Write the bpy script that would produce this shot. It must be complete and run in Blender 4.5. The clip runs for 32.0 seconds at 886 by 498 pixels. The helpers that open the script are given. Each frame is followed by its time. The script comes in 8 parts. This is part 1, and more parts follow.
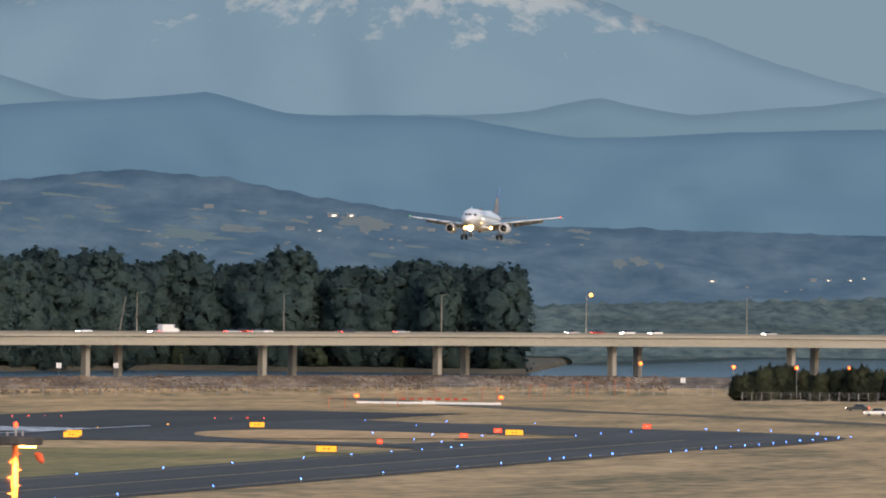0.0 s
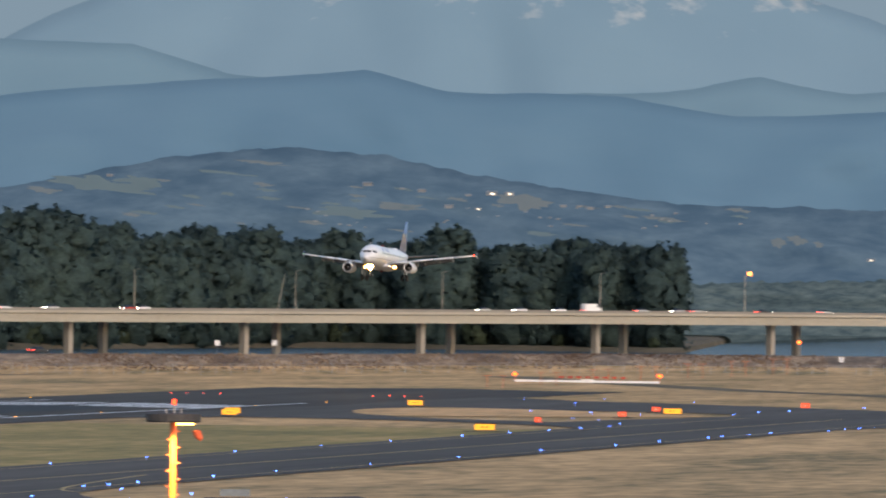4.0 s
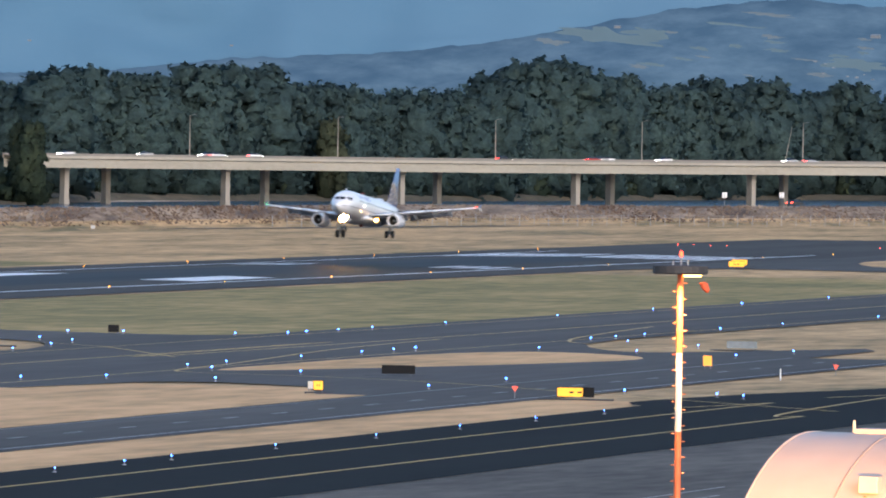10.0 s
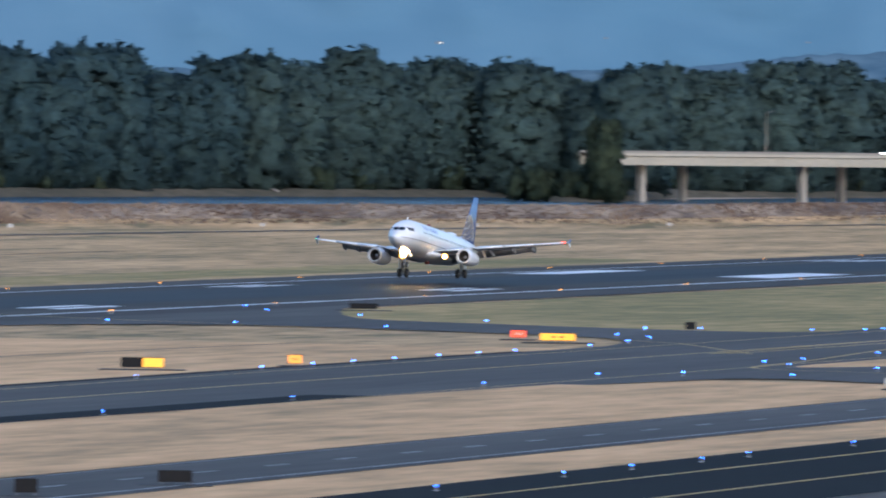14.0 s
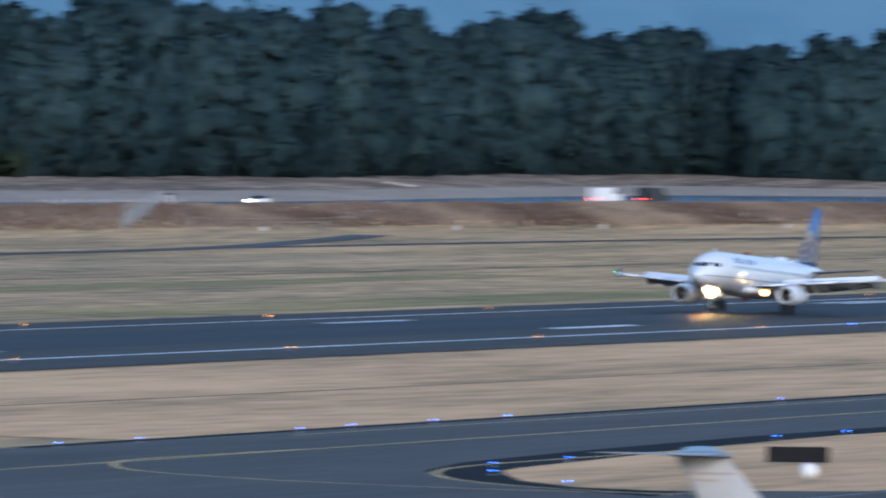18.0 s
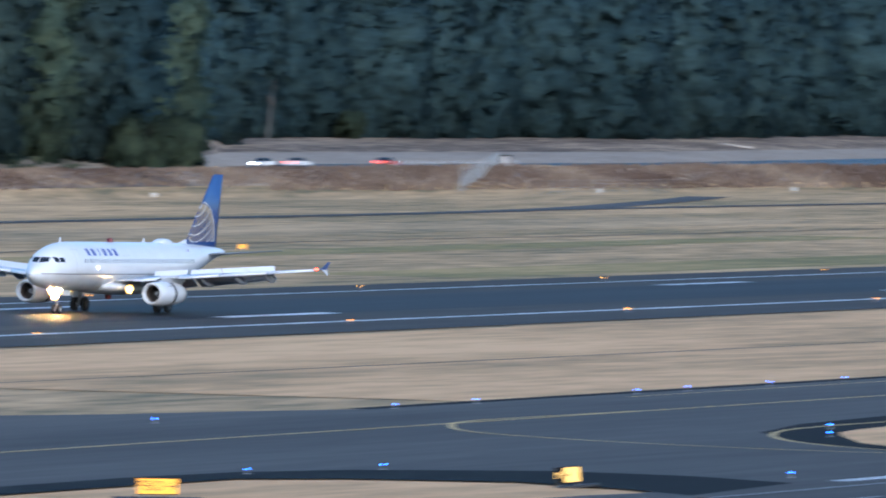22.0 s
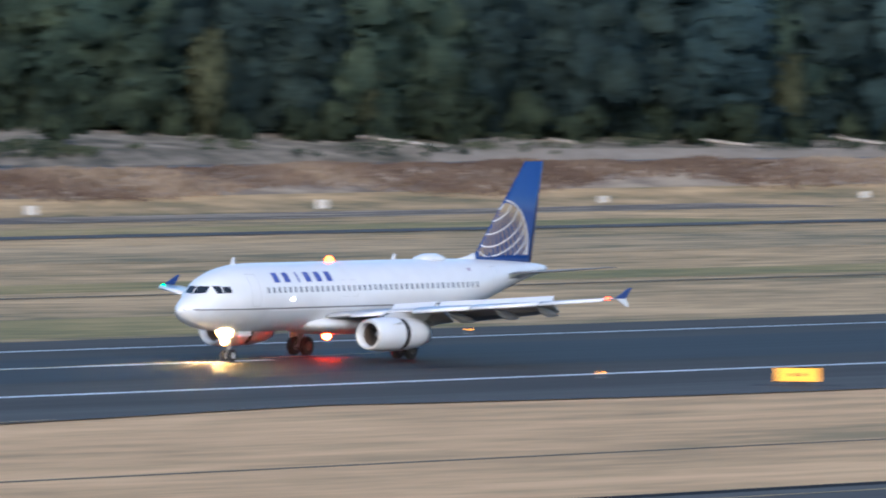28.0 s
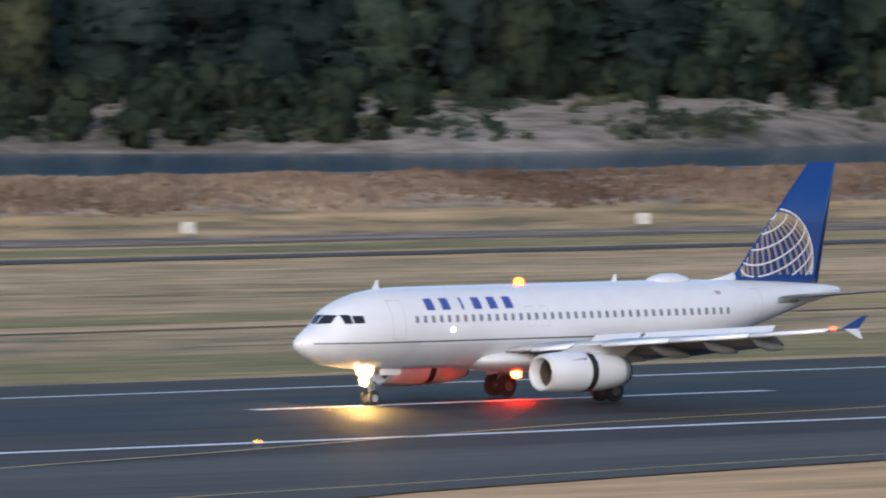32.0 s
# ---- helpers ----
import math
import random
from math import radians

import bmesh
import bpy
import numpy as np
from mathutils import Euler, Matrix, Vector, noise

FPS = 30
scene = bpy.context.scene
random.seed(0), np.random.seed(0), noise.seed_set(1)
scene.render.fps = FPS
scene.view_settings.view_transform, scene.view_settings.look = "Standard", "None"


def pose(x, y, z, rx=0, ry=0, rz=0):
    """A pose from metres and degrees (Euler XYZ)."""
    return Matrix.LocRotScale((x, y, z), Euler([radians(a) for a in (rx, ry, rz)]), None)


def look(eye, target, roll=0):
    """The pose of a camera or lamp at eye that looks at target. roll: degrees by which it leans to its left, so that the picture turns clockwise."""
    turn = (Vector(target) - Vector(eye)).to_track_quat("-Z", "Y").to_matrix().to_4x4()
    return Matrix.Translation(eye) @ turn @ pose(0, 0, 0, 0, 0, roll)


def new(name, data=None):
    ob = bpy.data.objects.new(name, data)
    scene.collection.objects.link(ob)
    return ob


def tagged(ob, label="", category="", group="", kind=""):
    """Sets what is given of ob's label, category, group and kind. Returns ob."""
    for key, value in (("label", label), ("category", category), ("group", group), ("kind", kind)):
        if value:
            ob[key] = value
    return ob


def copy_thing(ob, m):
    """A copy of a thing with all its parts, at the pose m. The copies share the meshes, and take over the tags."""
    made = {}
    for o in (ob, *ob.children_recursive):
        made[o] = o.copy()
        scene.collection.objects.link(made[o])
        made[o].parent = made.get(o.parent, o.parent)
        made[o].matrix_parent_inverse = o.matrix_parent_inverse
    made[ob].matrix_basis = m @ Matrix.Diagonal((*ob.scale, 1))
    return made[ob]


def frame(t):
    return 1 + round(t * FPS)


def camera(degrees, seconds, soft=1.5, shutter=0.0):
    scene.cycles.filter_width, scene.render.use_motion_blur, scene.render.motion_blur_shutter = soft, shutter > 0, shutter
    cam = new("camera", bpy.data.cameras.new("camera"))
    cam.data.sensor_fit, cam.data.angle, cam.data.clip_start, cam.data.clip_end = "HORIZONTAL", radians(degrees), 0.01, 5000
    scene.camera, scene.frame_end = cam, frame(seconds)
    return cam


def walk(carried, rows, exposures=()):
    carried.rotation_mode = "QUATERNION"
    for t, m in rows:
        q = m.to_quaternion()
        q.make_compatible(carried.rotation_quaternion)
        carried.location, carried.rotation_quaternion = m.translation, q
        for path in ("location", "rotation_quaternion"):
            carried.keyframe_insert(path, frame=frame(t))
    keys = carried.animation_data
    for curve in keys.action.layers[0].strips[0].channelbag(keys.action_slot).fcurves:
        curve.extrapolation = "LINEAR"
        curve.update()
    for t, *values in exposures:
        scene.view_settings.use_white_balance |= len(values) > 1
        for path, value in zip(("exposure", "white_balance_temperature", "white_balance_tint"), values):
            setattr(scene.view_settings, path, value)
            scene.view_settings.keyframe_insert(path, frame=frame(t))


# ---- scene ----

# Fixed tripod on a terrace west of the runway: metres, x along the runway to the east, y north.
EYE = Vector((-1909.99, -387.96, 22.51))
AIM = [
    (0, 9.6702, 0.2428, 0.564),
    (0.5, 9.761, 0.2821, 0.583),
    (1, 9.8002, 0.3971, 0.603),
    (1.5, 9.7907, 0.4281, 0.623),
    (2, 9.7941, 0.4204, 0.643),
    (2.5, 9.7773, 0.2487, 0.663),
    (4.5, 10.8366, 0.1335, 0.742),
    (5, 11.2295, 0.1236, 0.762),
    (5.5, 11.9499, 0.1033, 0.782),
    (6, 13.0943, 0.3411, 0.802),
    (6.5, 13.214, 0.3841, 0.821),
    (7, 13.1814, -0.2987, 0.841),
    (7.5, 13.15, -0.7699, 0.861),
    (8, 13.126, -0.9595, 0.881),
    (8.5, 13.0966, -0.7236, 0.901),
    (9, 13.087, -0.6914, 0.921),
    (9.5, 13.0774, -0.6949, 0.892),
    (10, 13.0929, -0.6776, 0.864),
    (10.5, 13.124, -0.6646, 0.836),
    (11, 13.4945, -0.6523, 0.807),
    (11.5, 14.0583, -0.6678, 0.779),
    (12, 14.4521, -0.6896, 0.751),
    (12.5, 14.7721, -0.7179, 0.722),
    (13, 15.1223, -0.7156, 0.694),
    (13.5, 15.6147, -0.7339, 0.705),
    (14, 16.0676, -0.7331, 0.717),
    (14.5, 16.7263, -0.738, 0.728),
    (16.5, 18.4717, -0.7602, 0.773),
    (17, 19.3567, -0.7782, 0.785),
    (17.5, 20.1761, -0.7868, 0.796),
    (18, 21.3715, -0.8062, 0.807),
    (18.5, 22.4178, -0.9298, 0.819),
    (19, 22.4368, -1.1019, 0.83),
    (19.5, 22.377, -1.0544, 0.841),
    (20, 22.4631, -1.0194, 0.853),
    (20.5, 22.4257, -1.0365, 0.864),
    (21, 22.4253, -1.0192, 0.85),
    (21.5, 22.468, -1.0179, 0.837),
    (22, 23.1061, -1.029, 0.823),
    (22.5, 24.1712, -1.0636, 0.81),
    (23, 25.2209, -1.1015, 0.796),
    (23.5, 26.3368, -1.1231, 0.783),
    (24, 27.74, -1.1654, 0.769),
    (24.5, 29.019, -1.1986, 0.756),
    (25, 30.089, -1.2275, 0.742),
    (25.5, 30.7617, -1.2356, 0.728),
    (27.5, 33.8689, -1.3124, 0.636),
    (28, 35.1731, -1.3498, 0.613),
    (28.5, 36.5722, -1.3818, 0.573),
    (29, 37.8958, -1.4002, 0.533),
    (29.5, 39.0715, -1.4247, 0.493),
    (30, 40.2487, -1.4225, 0.453),
    (30.5, 41.4355, -1.4589, 0.378),
    (31, 42.8415, -1.484, 0.304),
    (31.5, 44.033, -1.5088, 0.23),
    (32, 45.0326, -1.5272, 0.155),
]


def aim(pan, tilt, roll):
    a, b = radians(pan), radians(tilt)
    way = Vector((math.cos(a) * math.cos(b), math.sin(a) * math.cos(b), math.sin(b)))
    return look(EYE, EYE + 100 * way, roll)


cam = camera(4.5679, 32.0, soft=1.9, shutter=0.7)
walk(cam, [(t, aim(pan, tilt, roll)) for t, pan, tilt, roll in AIM],
     exposures=[(0.0, 0.9, 6800, 13), (5.0, 0.88, 6900, 15), (6.7, 0.78, 7300, 15), (8.0, 1.22, 7000, 15), (10.0, 1.2, 5900, 13), (13.0, 1.15, 5450, 12), (17.5, 0.95, 5130, 10), (21.5, 1.14, 5060, 8), (25.0, 1.22, 5180, 9), (29.0, 1.08, 5600, 11), (32.0, 0.94, 5900, 12)])

# ---- light: dusk after sunset, soft light from the western sky behind the camera ----
world = bpy.data.worlds.new("dusk_sky")
scene.world = world
world.use_nodes = True
wn = world.node_tree.nodes
sky = wn.new("ShaderNodeTexSky")
sky.sky_type = "NISHITA"
sky.sun_disc = False
sky.sun_elevation, sky.sun_rotation = radians(14), radians(235)
sky.air_density, sky.dust_density, sky.ozone_density = 1.0, 0.6, 3.0
wn["Background"].inputs["Strength"].default_value = 0.12
warm = wn.new("ShaderNodeMix")
warm.data_type, warm.blend_type = "RGBA", "MULTIPLY"
warm.inputs[0].default_value = 1.0
warm.inputs[7].default_value = (1.12, 1.0, 0.91, 1)
world.node_tree.links.new(sky.outputs[0], warm.inputs[6])
world.node_tree.links.new(warm.outputs[2], wn["Background"].inputs["Color"])
sun_data = bpy.data.lights.new("sun", "SUN")
sun_data.energy, sun_data.angle, sun_data.color = 1.3, radians(30), (1.0, 0.86, 0.72)
sun = new("sun", sun_data)
sun.matrix_world = look((-1e3, -700, 500), (0, 0, 0))


# ---- materials ----
class Nodes:
    def __init__(self, name):
        self.m = bpy.data.materials.new(name)
        self.m.use_nodes = True
        self.t = self.m.node_tree
        self.b = self.t.nodes["Principled BSDF"]

    def add(self, kind, **values):
        n = self.t.nodes.new(kind)
        for k, v in values.items():
            if k in n.inputs:
                n.inputs[k].default_value = v
        return n

    def link(self, a, b):
        self.t.links.new(a, b)


def plain(name, colour, rough=0.6, metal=0.0, glow=0.0, glow_colour=None, vary=0.12, size=1.5, bump=0.0, clear=0.0):
    """Paint, metal, rubber: a colour with faint wear at two scales."""
    n = Nodes(name)
    c = (*colour, 1)
    if vary > 0:
        co = n.add("ShaderNodeTexCoord")
        a = n.add("ShaderNodeTexNoise", Scale=size, Detail=6.0)
        n.link(co.outputs["Object"], a.inputs["Vector"])
        r = n.add("ShaderNodeMapRange", **{"From Min": 0.3, "From Max": 0.7, "To Min": 1 - vary, "To Max": 1 + vary})
        n.link(a.outputs["Fac"], r.inputs["Value"])
        x = n.t.nodes.new("ShaderNodeMix")
        x.data_type, x.blend_type = "RGBA", "MULTIPLY"
        x.inputs[0].default_value = 1.0
        x.inputs[6].default_value = c
        n.link(r.outputs[0], x.inputs[7])
        n.link(x.outputs[2], n.b.inputs["Base Color"])
        if bump:
            bn = n.add("ShaderNodeBump", Strength=bump, Distance=0.05)
            n.link(a.outputs["Fac"], bn.inputs["Height"])
            n.link(bn.outputs[0], n.b.inputs["Normal"])
    else:
        n.b.inputs["Base Color"].default_value = c
    n.b.inputs["Roughness"].default_value = rough
    n.b.inputs["Metallic"].default_value = metal
    n.b.inputs["Coat Weight"].default_value = clear
    if glow:
        n.b.inputs["Emission Color"].default_value = (*(glow_colour or colour), 1)
        n.b.inputs["Emission Strength"].default_value = glow
    return n.m


def blended(name, stops, scale=(0.02, 0.02, 0.02), fine=(0.5, 0.5, 0.5), rough=0.9, mixed=0.35, bump=0.0, spread=(0.3, 0.7), sheen=0.5, detail=7.0):
    """Earth, grass, asphalt: a ramp of colours over a broad noise mixed with a fine one."""
    n = Nodes(name)
    co = n.add("ShaderNodeTexCoord")
    outs = []
    for s in (scale, fine):
        mp = n.add("ShaderNodeMapping", Scale=s)
        n.link(co.outputs["Object"], mp.inputs["Vector"])
        tx = n.add("ShaderNodeTexNoise", Scale=1.0, Detail=detail, Roughness=0.6)
        n.link(mp.outputs[0], tx.inputs["Vector"])
        outs.append(tx.outputs["Fac"])
    mx = n.t.nodes.new("ShaderNodeMix")
    mx.inputs[0].default_value = mixed
    n.link(outs[0], mx.inputs[2])
    n.link(outs[1], mx.inputs[3])
    ramp = n.add("ShaderNodeValToRGB")
    el = ramp.color_ramp.elements
    while len(el) < len(stops):
        el.new(0.5)
    for i, c in enumerate(stops):
        el[i].position = spread[0] + (spread[1] - spread[0]) * i / (len(stops) - 1)
        el[i].color = (*c, 1)
    n.link(mx.outputs[0], ramp.inputs[0])
    n.link(ramp.outputs[0], n.b.inputs["Base Color"])
    n.b.inputs["Roughness"].default_value = rough
    n.b.inputs["Specular IOR Level"].default_value = sheen
    if bump:
        bn = n.add("ShaderNodeBump", Strength=bump, Distance=0.3)
        n.link(outs[1], bn.inputs["Height"])
        n.link(bn.outputs[0], n.b.inputs["Normal"])
    return n.m


def leafy(name, dark, light):
    """Foliage: each clump has a shade of its own, each tree too."""
    n = Nodes(name)
    gi = n.add("ShaderNodeNewGeometry")
    oi = n.add("ShaderNodeObjectInfo")
    ad = n.t.nodes.new("ShaderNodeMath")
    ad.operation = "MULTIPLY_ADD"
    ad.inputs[1].default_value = 0.24
    n.link(gi.outputs["Random Per Island"], ad.inputs[0])
    hl = n.t.nodes.new("ShaderNodeMath")
    hl.operation = "MULTIPLY"
    hl.inputs[1].default_value = 0.5
    n.link(oi.outputs["Random"], hl.inputs[0])
    co = n.add("ShaderNodeTexCoord")
    tx = n.add("ShaderNodeTexNoise", Scale=0.22, Detail=3.0)
    n.link(co.outputs["Object"], tx.inputs["Vector"])
    cl = n.add("ShaderNodeMapRange", **{"From Min": 0.42, "From Max": 0.64, "To Min": -0.14, "To Max": 0.55})
    n.link(tx.outputs["Fac"], cl.inputs["Value"])
    sm = n.t.nodes.new("ShaderNodeMath")
    n.link(hl.outputs[0], sm.inputs[0])
    n.link(cl.outputs[0], sm.inputs[1])
    n.link(sm.outputs[0], ad.inputs[2])
    mx = n.t.nodes.new("ShaderNodeMix")
    mx.data_type = "RGBA"
    n.link(ad.outputs[0], mx.inputs[0])
    mx.inputs[6].default_value = (*dark, 1)
    mx.inputs[7].default_value = (*light, 1)
    fine = n.add("ShaderNodeTexNoise", Scale=0.95, Detail=6.0, Roughness=0.72)
    n.link(co.outputs["Object"], fine.inputs["Vector"])
    gap = n.add("ShaderNodeMapRange", **{"From Min": 0.36, "From Max": 0.64, "To Min": 0.70, "To Max": 1.30})
    n.link(fine.outputs["Fac"], gap.inputs["Value"])
    mul = n.t.nodes.new("ShaderNodeMix")
    mul.data_type, mul.blend_type = "RGBA", "MULTIPLY"
    mul.inputs[0].default_value = 1.0
    n.link(mx.outputs[2], mul.inputs[6])
    n.link(gap.outputs[0], mul.inputs[7])
    n.link(mul.outputs[2], n.b.inputs["Base Color"])
    bump = n.add("ShaderNodeBump", Strength=0.6, Distance=0.8)
    n.link(fine.outputs["Fac"], bump.inputs["Height"])
    n.link(bump.outputs[0], n.b.inputs["Normal"])
    n.b.inputs["Roughness"].default_value = 0.85
    n.b.inputs["Specular IOR Level"].default_value = 0.2
    # light comes through the leaves
    tr = n.t.nodes.new("ShaderNodeBsdfTranslucent")
    n.link(mul.outputs[2], tr.inputs["Color"])
    mix = n.t.nodes.new("ShaderNodeMixShader")
    mix.inputs[0].default_value = 0.45
    n.link(n.b.outputs[0], mix.inputs[1])
    n.link(tr.outputs[0], mix.inputs[2])
    n.link(mix.outputs[0], n.t.nodes["Material Output"].inputs["Surface"])
    return n.m


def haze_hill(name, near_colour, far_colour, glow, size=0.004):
    """Far backdrop with blue evening haze painted into its colour and glow."""
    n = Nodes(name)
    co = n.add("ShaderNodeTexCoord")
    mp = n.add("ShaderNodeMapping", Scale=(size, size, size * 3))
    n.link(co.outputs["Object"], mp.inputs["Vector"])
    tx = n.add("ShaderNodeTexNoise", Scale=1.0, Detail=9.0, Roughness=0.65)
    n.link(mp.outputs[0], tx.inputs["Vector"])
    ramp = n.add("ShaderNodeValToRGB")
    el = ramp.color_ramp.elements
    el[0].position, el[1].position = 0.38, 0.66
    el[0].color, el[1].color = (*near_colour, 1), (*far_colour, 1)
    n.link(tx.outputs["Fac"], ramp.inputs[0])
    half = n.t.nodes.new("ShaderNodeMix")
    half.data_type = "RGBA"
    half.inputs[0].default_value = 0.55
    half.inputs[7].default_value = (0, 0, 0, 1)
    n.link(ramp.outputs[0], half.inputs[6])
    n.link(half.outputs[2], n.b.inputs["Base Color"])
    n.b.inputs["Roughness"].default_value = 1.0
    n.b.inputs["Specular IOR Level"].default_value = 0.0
    # the same colour glows, so the haze lifts the dark slopes
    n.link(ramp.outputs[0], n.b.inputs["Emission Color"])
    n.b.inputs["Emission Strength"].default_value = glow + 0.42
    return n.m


# ---- building blocks ----
def mesh_of(name, bm, *mats, smooth=False):
    me = bpy.data.meshes.new(name)
    bm.to_mesh(me)
    bm.free()
    for m in mats:
        me.materials.append(m)
    if smooth:
        for f in me.polygons:
            f.use_smooth = True
    return me


def part(name, bm, material, parent=None, label="", smooth=False, at=None):
    ob = new(name, mesh_of(name, bm, material, smooth=smooth))
    if parent is not None:
        ob.parent = parent
    if at is not None:
        ob.matrix_basis = at
    if label:
        ob["label"] = label
    return ob


def box(bm, x0, x1, y0, y1, z0, z1, m=None, bevel=0.0):
    v = [bm.verts.new((x, y, z)) for z in (z0, z1) for y in (y0, y1) for x in (x0, x1)]
    fs = [bm.faces.new([v[i] for i in q]) for q in ((0, 2, 3, 1), (4, 5, 7, 6), (0, 1, 5, 4), (2, 6, 7, 3), (0, 4, 6, 2), (1, 3, 7, 5))]
    if bevel:
        es = list({e for f in fs for e in f.edges})
        r = bmesh.ops.bevel(bm, geom=es, offset=bevel, segments=2, affect="EDGES", profile=0.5)
        v = list({q for f in r["faces"] for q in f.verts} | {q for q in v if q.is_valid})
    if m is not None:
        for q in v:
            q.co = m @ q.co
    return bm


def tube(bm, rings, sides=12, cap=True):
    """A loft over rings of (centre, radius or (ry, rz)) with circles across the x axis unless a full frame is given."""
    loops = []
    for c, r, *ax in rings:
        ra, rb = r if isinstance(r, tuple) else (r, r)
        u, w = ax[0] if ax else (Vector((0, 1, 0)), Vector((0, 0, 1)))
        loops.append([bm.verts.new(Vector(c) + u * ra * math.cos(k * math.tau / sides) + w * rb * math.sin(k * math.tau / sides)) for k in range(sides)])
    for a, b in zip(loops, loops[1:]):
        for k in range(sides):
            bm.faces.new((a[k], a[(k + 1) % sides], b[(k + 1) % sides], b[k]))
    if cap:
        for l in (loops[0][::-1], loops[-1]):
            if (l[0].co - l[sides // 2].co).length > 1e-4:
                bm.faces.new(l)
    return bm


UP = (Vector((1, 0, 0)), Vector((0, 1, 0)))


def rod(bm, a, b, ra, rb=None, sides=8):
    a, b = Vector(a), Vector(b)
    z = (b - a).normalized()
    u = z.orthogonal().normalized()
    w = z.cross(u)
    return tube(bm, [(a, ra, (u, w)), (b, ra if rb is None else rb, (u, w))], sides)


def sheet(bm, xs, ys, fz):
    g = [[bm.verts.new((x, y, fz(x, y))) for x in xs] for y in ys]
    for a, b in zip(g, g[1:]):
        for k in range(len(xs) - 1):
            bm.faces.new((a[k], a[k + 1], b[k + 1], b[k]))
    return bm


def table(pairs):
    a = np.array(pairs)
    return lambda x: float(np.interp(x, a[:, 0], a[:, 1]))


def B():
    return bmesh.new()

runway_asphalt = blended("runway_asphalt", [(0.043, 0.038, 0.034), (0.067, 0.060, 0.053), (0.103, 0.092, 0.081)], (0.004, 0.06, 1), (0.05, 0.5, 1), 0.75, 0.4, sheen=0.08)
asphalt = blended("asphalt", [(0.058, 0.053, 0.049), (0.091, 0.083, 0.076), (0.136, 0.124, 0.113)], (0.004, 0.06, 1), (0.05, 0.5, 1), 0.75, 0.4, sheen=0.08)
asphalt_new = blended("asphalt_new", [(0.009, 0.009, 0.010), (0.017, 0.017, 0.018)], (0.01, 0.05, 1), (0.3, 0.3, 1), 0.85, 0.3, sheen=0.06)
asphalt_rubber = blended("asphalt_rubber", [(0.018, 0.018, 0.020), (0.042, 0.042, 0.045)], (0.003, 0.15, 1), (0.02, 1.0, 1), 0.62, 0.5, sheen=0.06)
apron_concrete = blended("apron_concrete", [(0.070, 0.062, 0.053), (0.112, 0.101, 0.088), (0.160, 0.143, 0.124)], (0.014, 0.06, 1), (0.12, 0.5, 1), 0.85, 0.5, spread=(0.38, 0.62), sheen=0.1)
dry_grass = blended("dry_grass", [(0.16, 0.128, 0.054), (0.335, 0.226, 0.100), (0.48, 0.313, 0.145), (0.61, 0.402, 0.196)], (0.010, 0.04, 1), (0.09, 0.28, 1), 0.95, 0.5, 0.4, (0.40, 0.61))
green_grass = blended("green_grass", [(0.15, 0.132, 0.030), (0.265, 0.200, 0.058), (0.44, 0.295, 0.105)], (0.012, 0.03, 1), (0.09, 0.28, 1), 0.95, 0.5, 0.4, (0.40, 0.61))
tan_grass = blended("tan_grass", [(0.29, 0.20, 0.084), (0.49, 0.298, 0.128), (0.65, 0.388, 0.175), (0.76, 0.472, 0.22)], (0.010, 0.045, 1), (0.07, 0.30, 1), 0.95, 0.45, 0.4, (0.36, 0.60))
levee_grass = blended("levee_grass", [(0.080, 0.054, 0.038), (0.16, 0.114, 0.078), (0.28, 0.205, 0.138), (0.43, 0.325, 0.215)], (0.018, 0.06, 0.1), (0.12, 0.3, 0.5), 0.95, 0.5, 0.6, (0.39, 0.61))
sand = blended("sand", [(0.23, 0.188, 0.145), (0.33, 0.272, 0.212), (0.42, 0.352, 0.28)], (0.02, 0.06, 0.1), (0.2, 0.4, 0.5), 0.95, 0.5, 0.4)
forest_floor = blended("forest_floor", [(0.035, 0.035, 0.022), (0.085, 0.072, 0.045), (0.17, 0.135, 0.09)], (0.02, 0.02, 0.1), (0.2, 0.2, 0.5), 0.95, 0.5, 0.4)
bank_grass = blended("bank_grass", [(0.070, 0.063, 0.043), (0.160, 0.132, 0.094), (0.28, 0.230, 0.172), (0.39, 0.325, 0.25)], (0.03, 0.03, 0.1), (0.15, 0.2, 0.5), 0.95, 0.5, 0.5, (0.38, 0.62))
gravel = blended("gravel", [(0.07, 0.073, 0.078), (0.11, 0.11, 0.115)], (0.02, 0.05, 1), (0.3, 0.5, 1), 0.9, 0.4)
white_line = plain("white_line", (0.75, 0.76, 0.78), 0.6, vary=0.25, size=0.2)
yellow_line = plain("yellow_line", (0.55, 0.36, 0.10), 0.6, vary=0.25, size=0.3)
concrete = blended("concrete", [(0.25, 0.228, 0.182), (0.33, 0.302, 0.245), (0.39, 0.357, 0.29)], (0.03, 0.03, 0.2), (0.6, 0.6, 1.5), 0.85, 0.4)
parapet_grey = blended("parapet_grey", [(0.17, 0.155, 0.135), (0.24, 0.22, 0.19)], (0.05, 0.05, 0.2), (0.7, 0.7, 1.5), 0.85, 0.4)
pier_concrete = blended("pier_concrete", [(0.25, 0.225, 0.19), (0.34, 0.305, 0.26)], (0.1, 0.1, 0.2), (0.9, 0.9, 1.5), 0.85, 0.4)

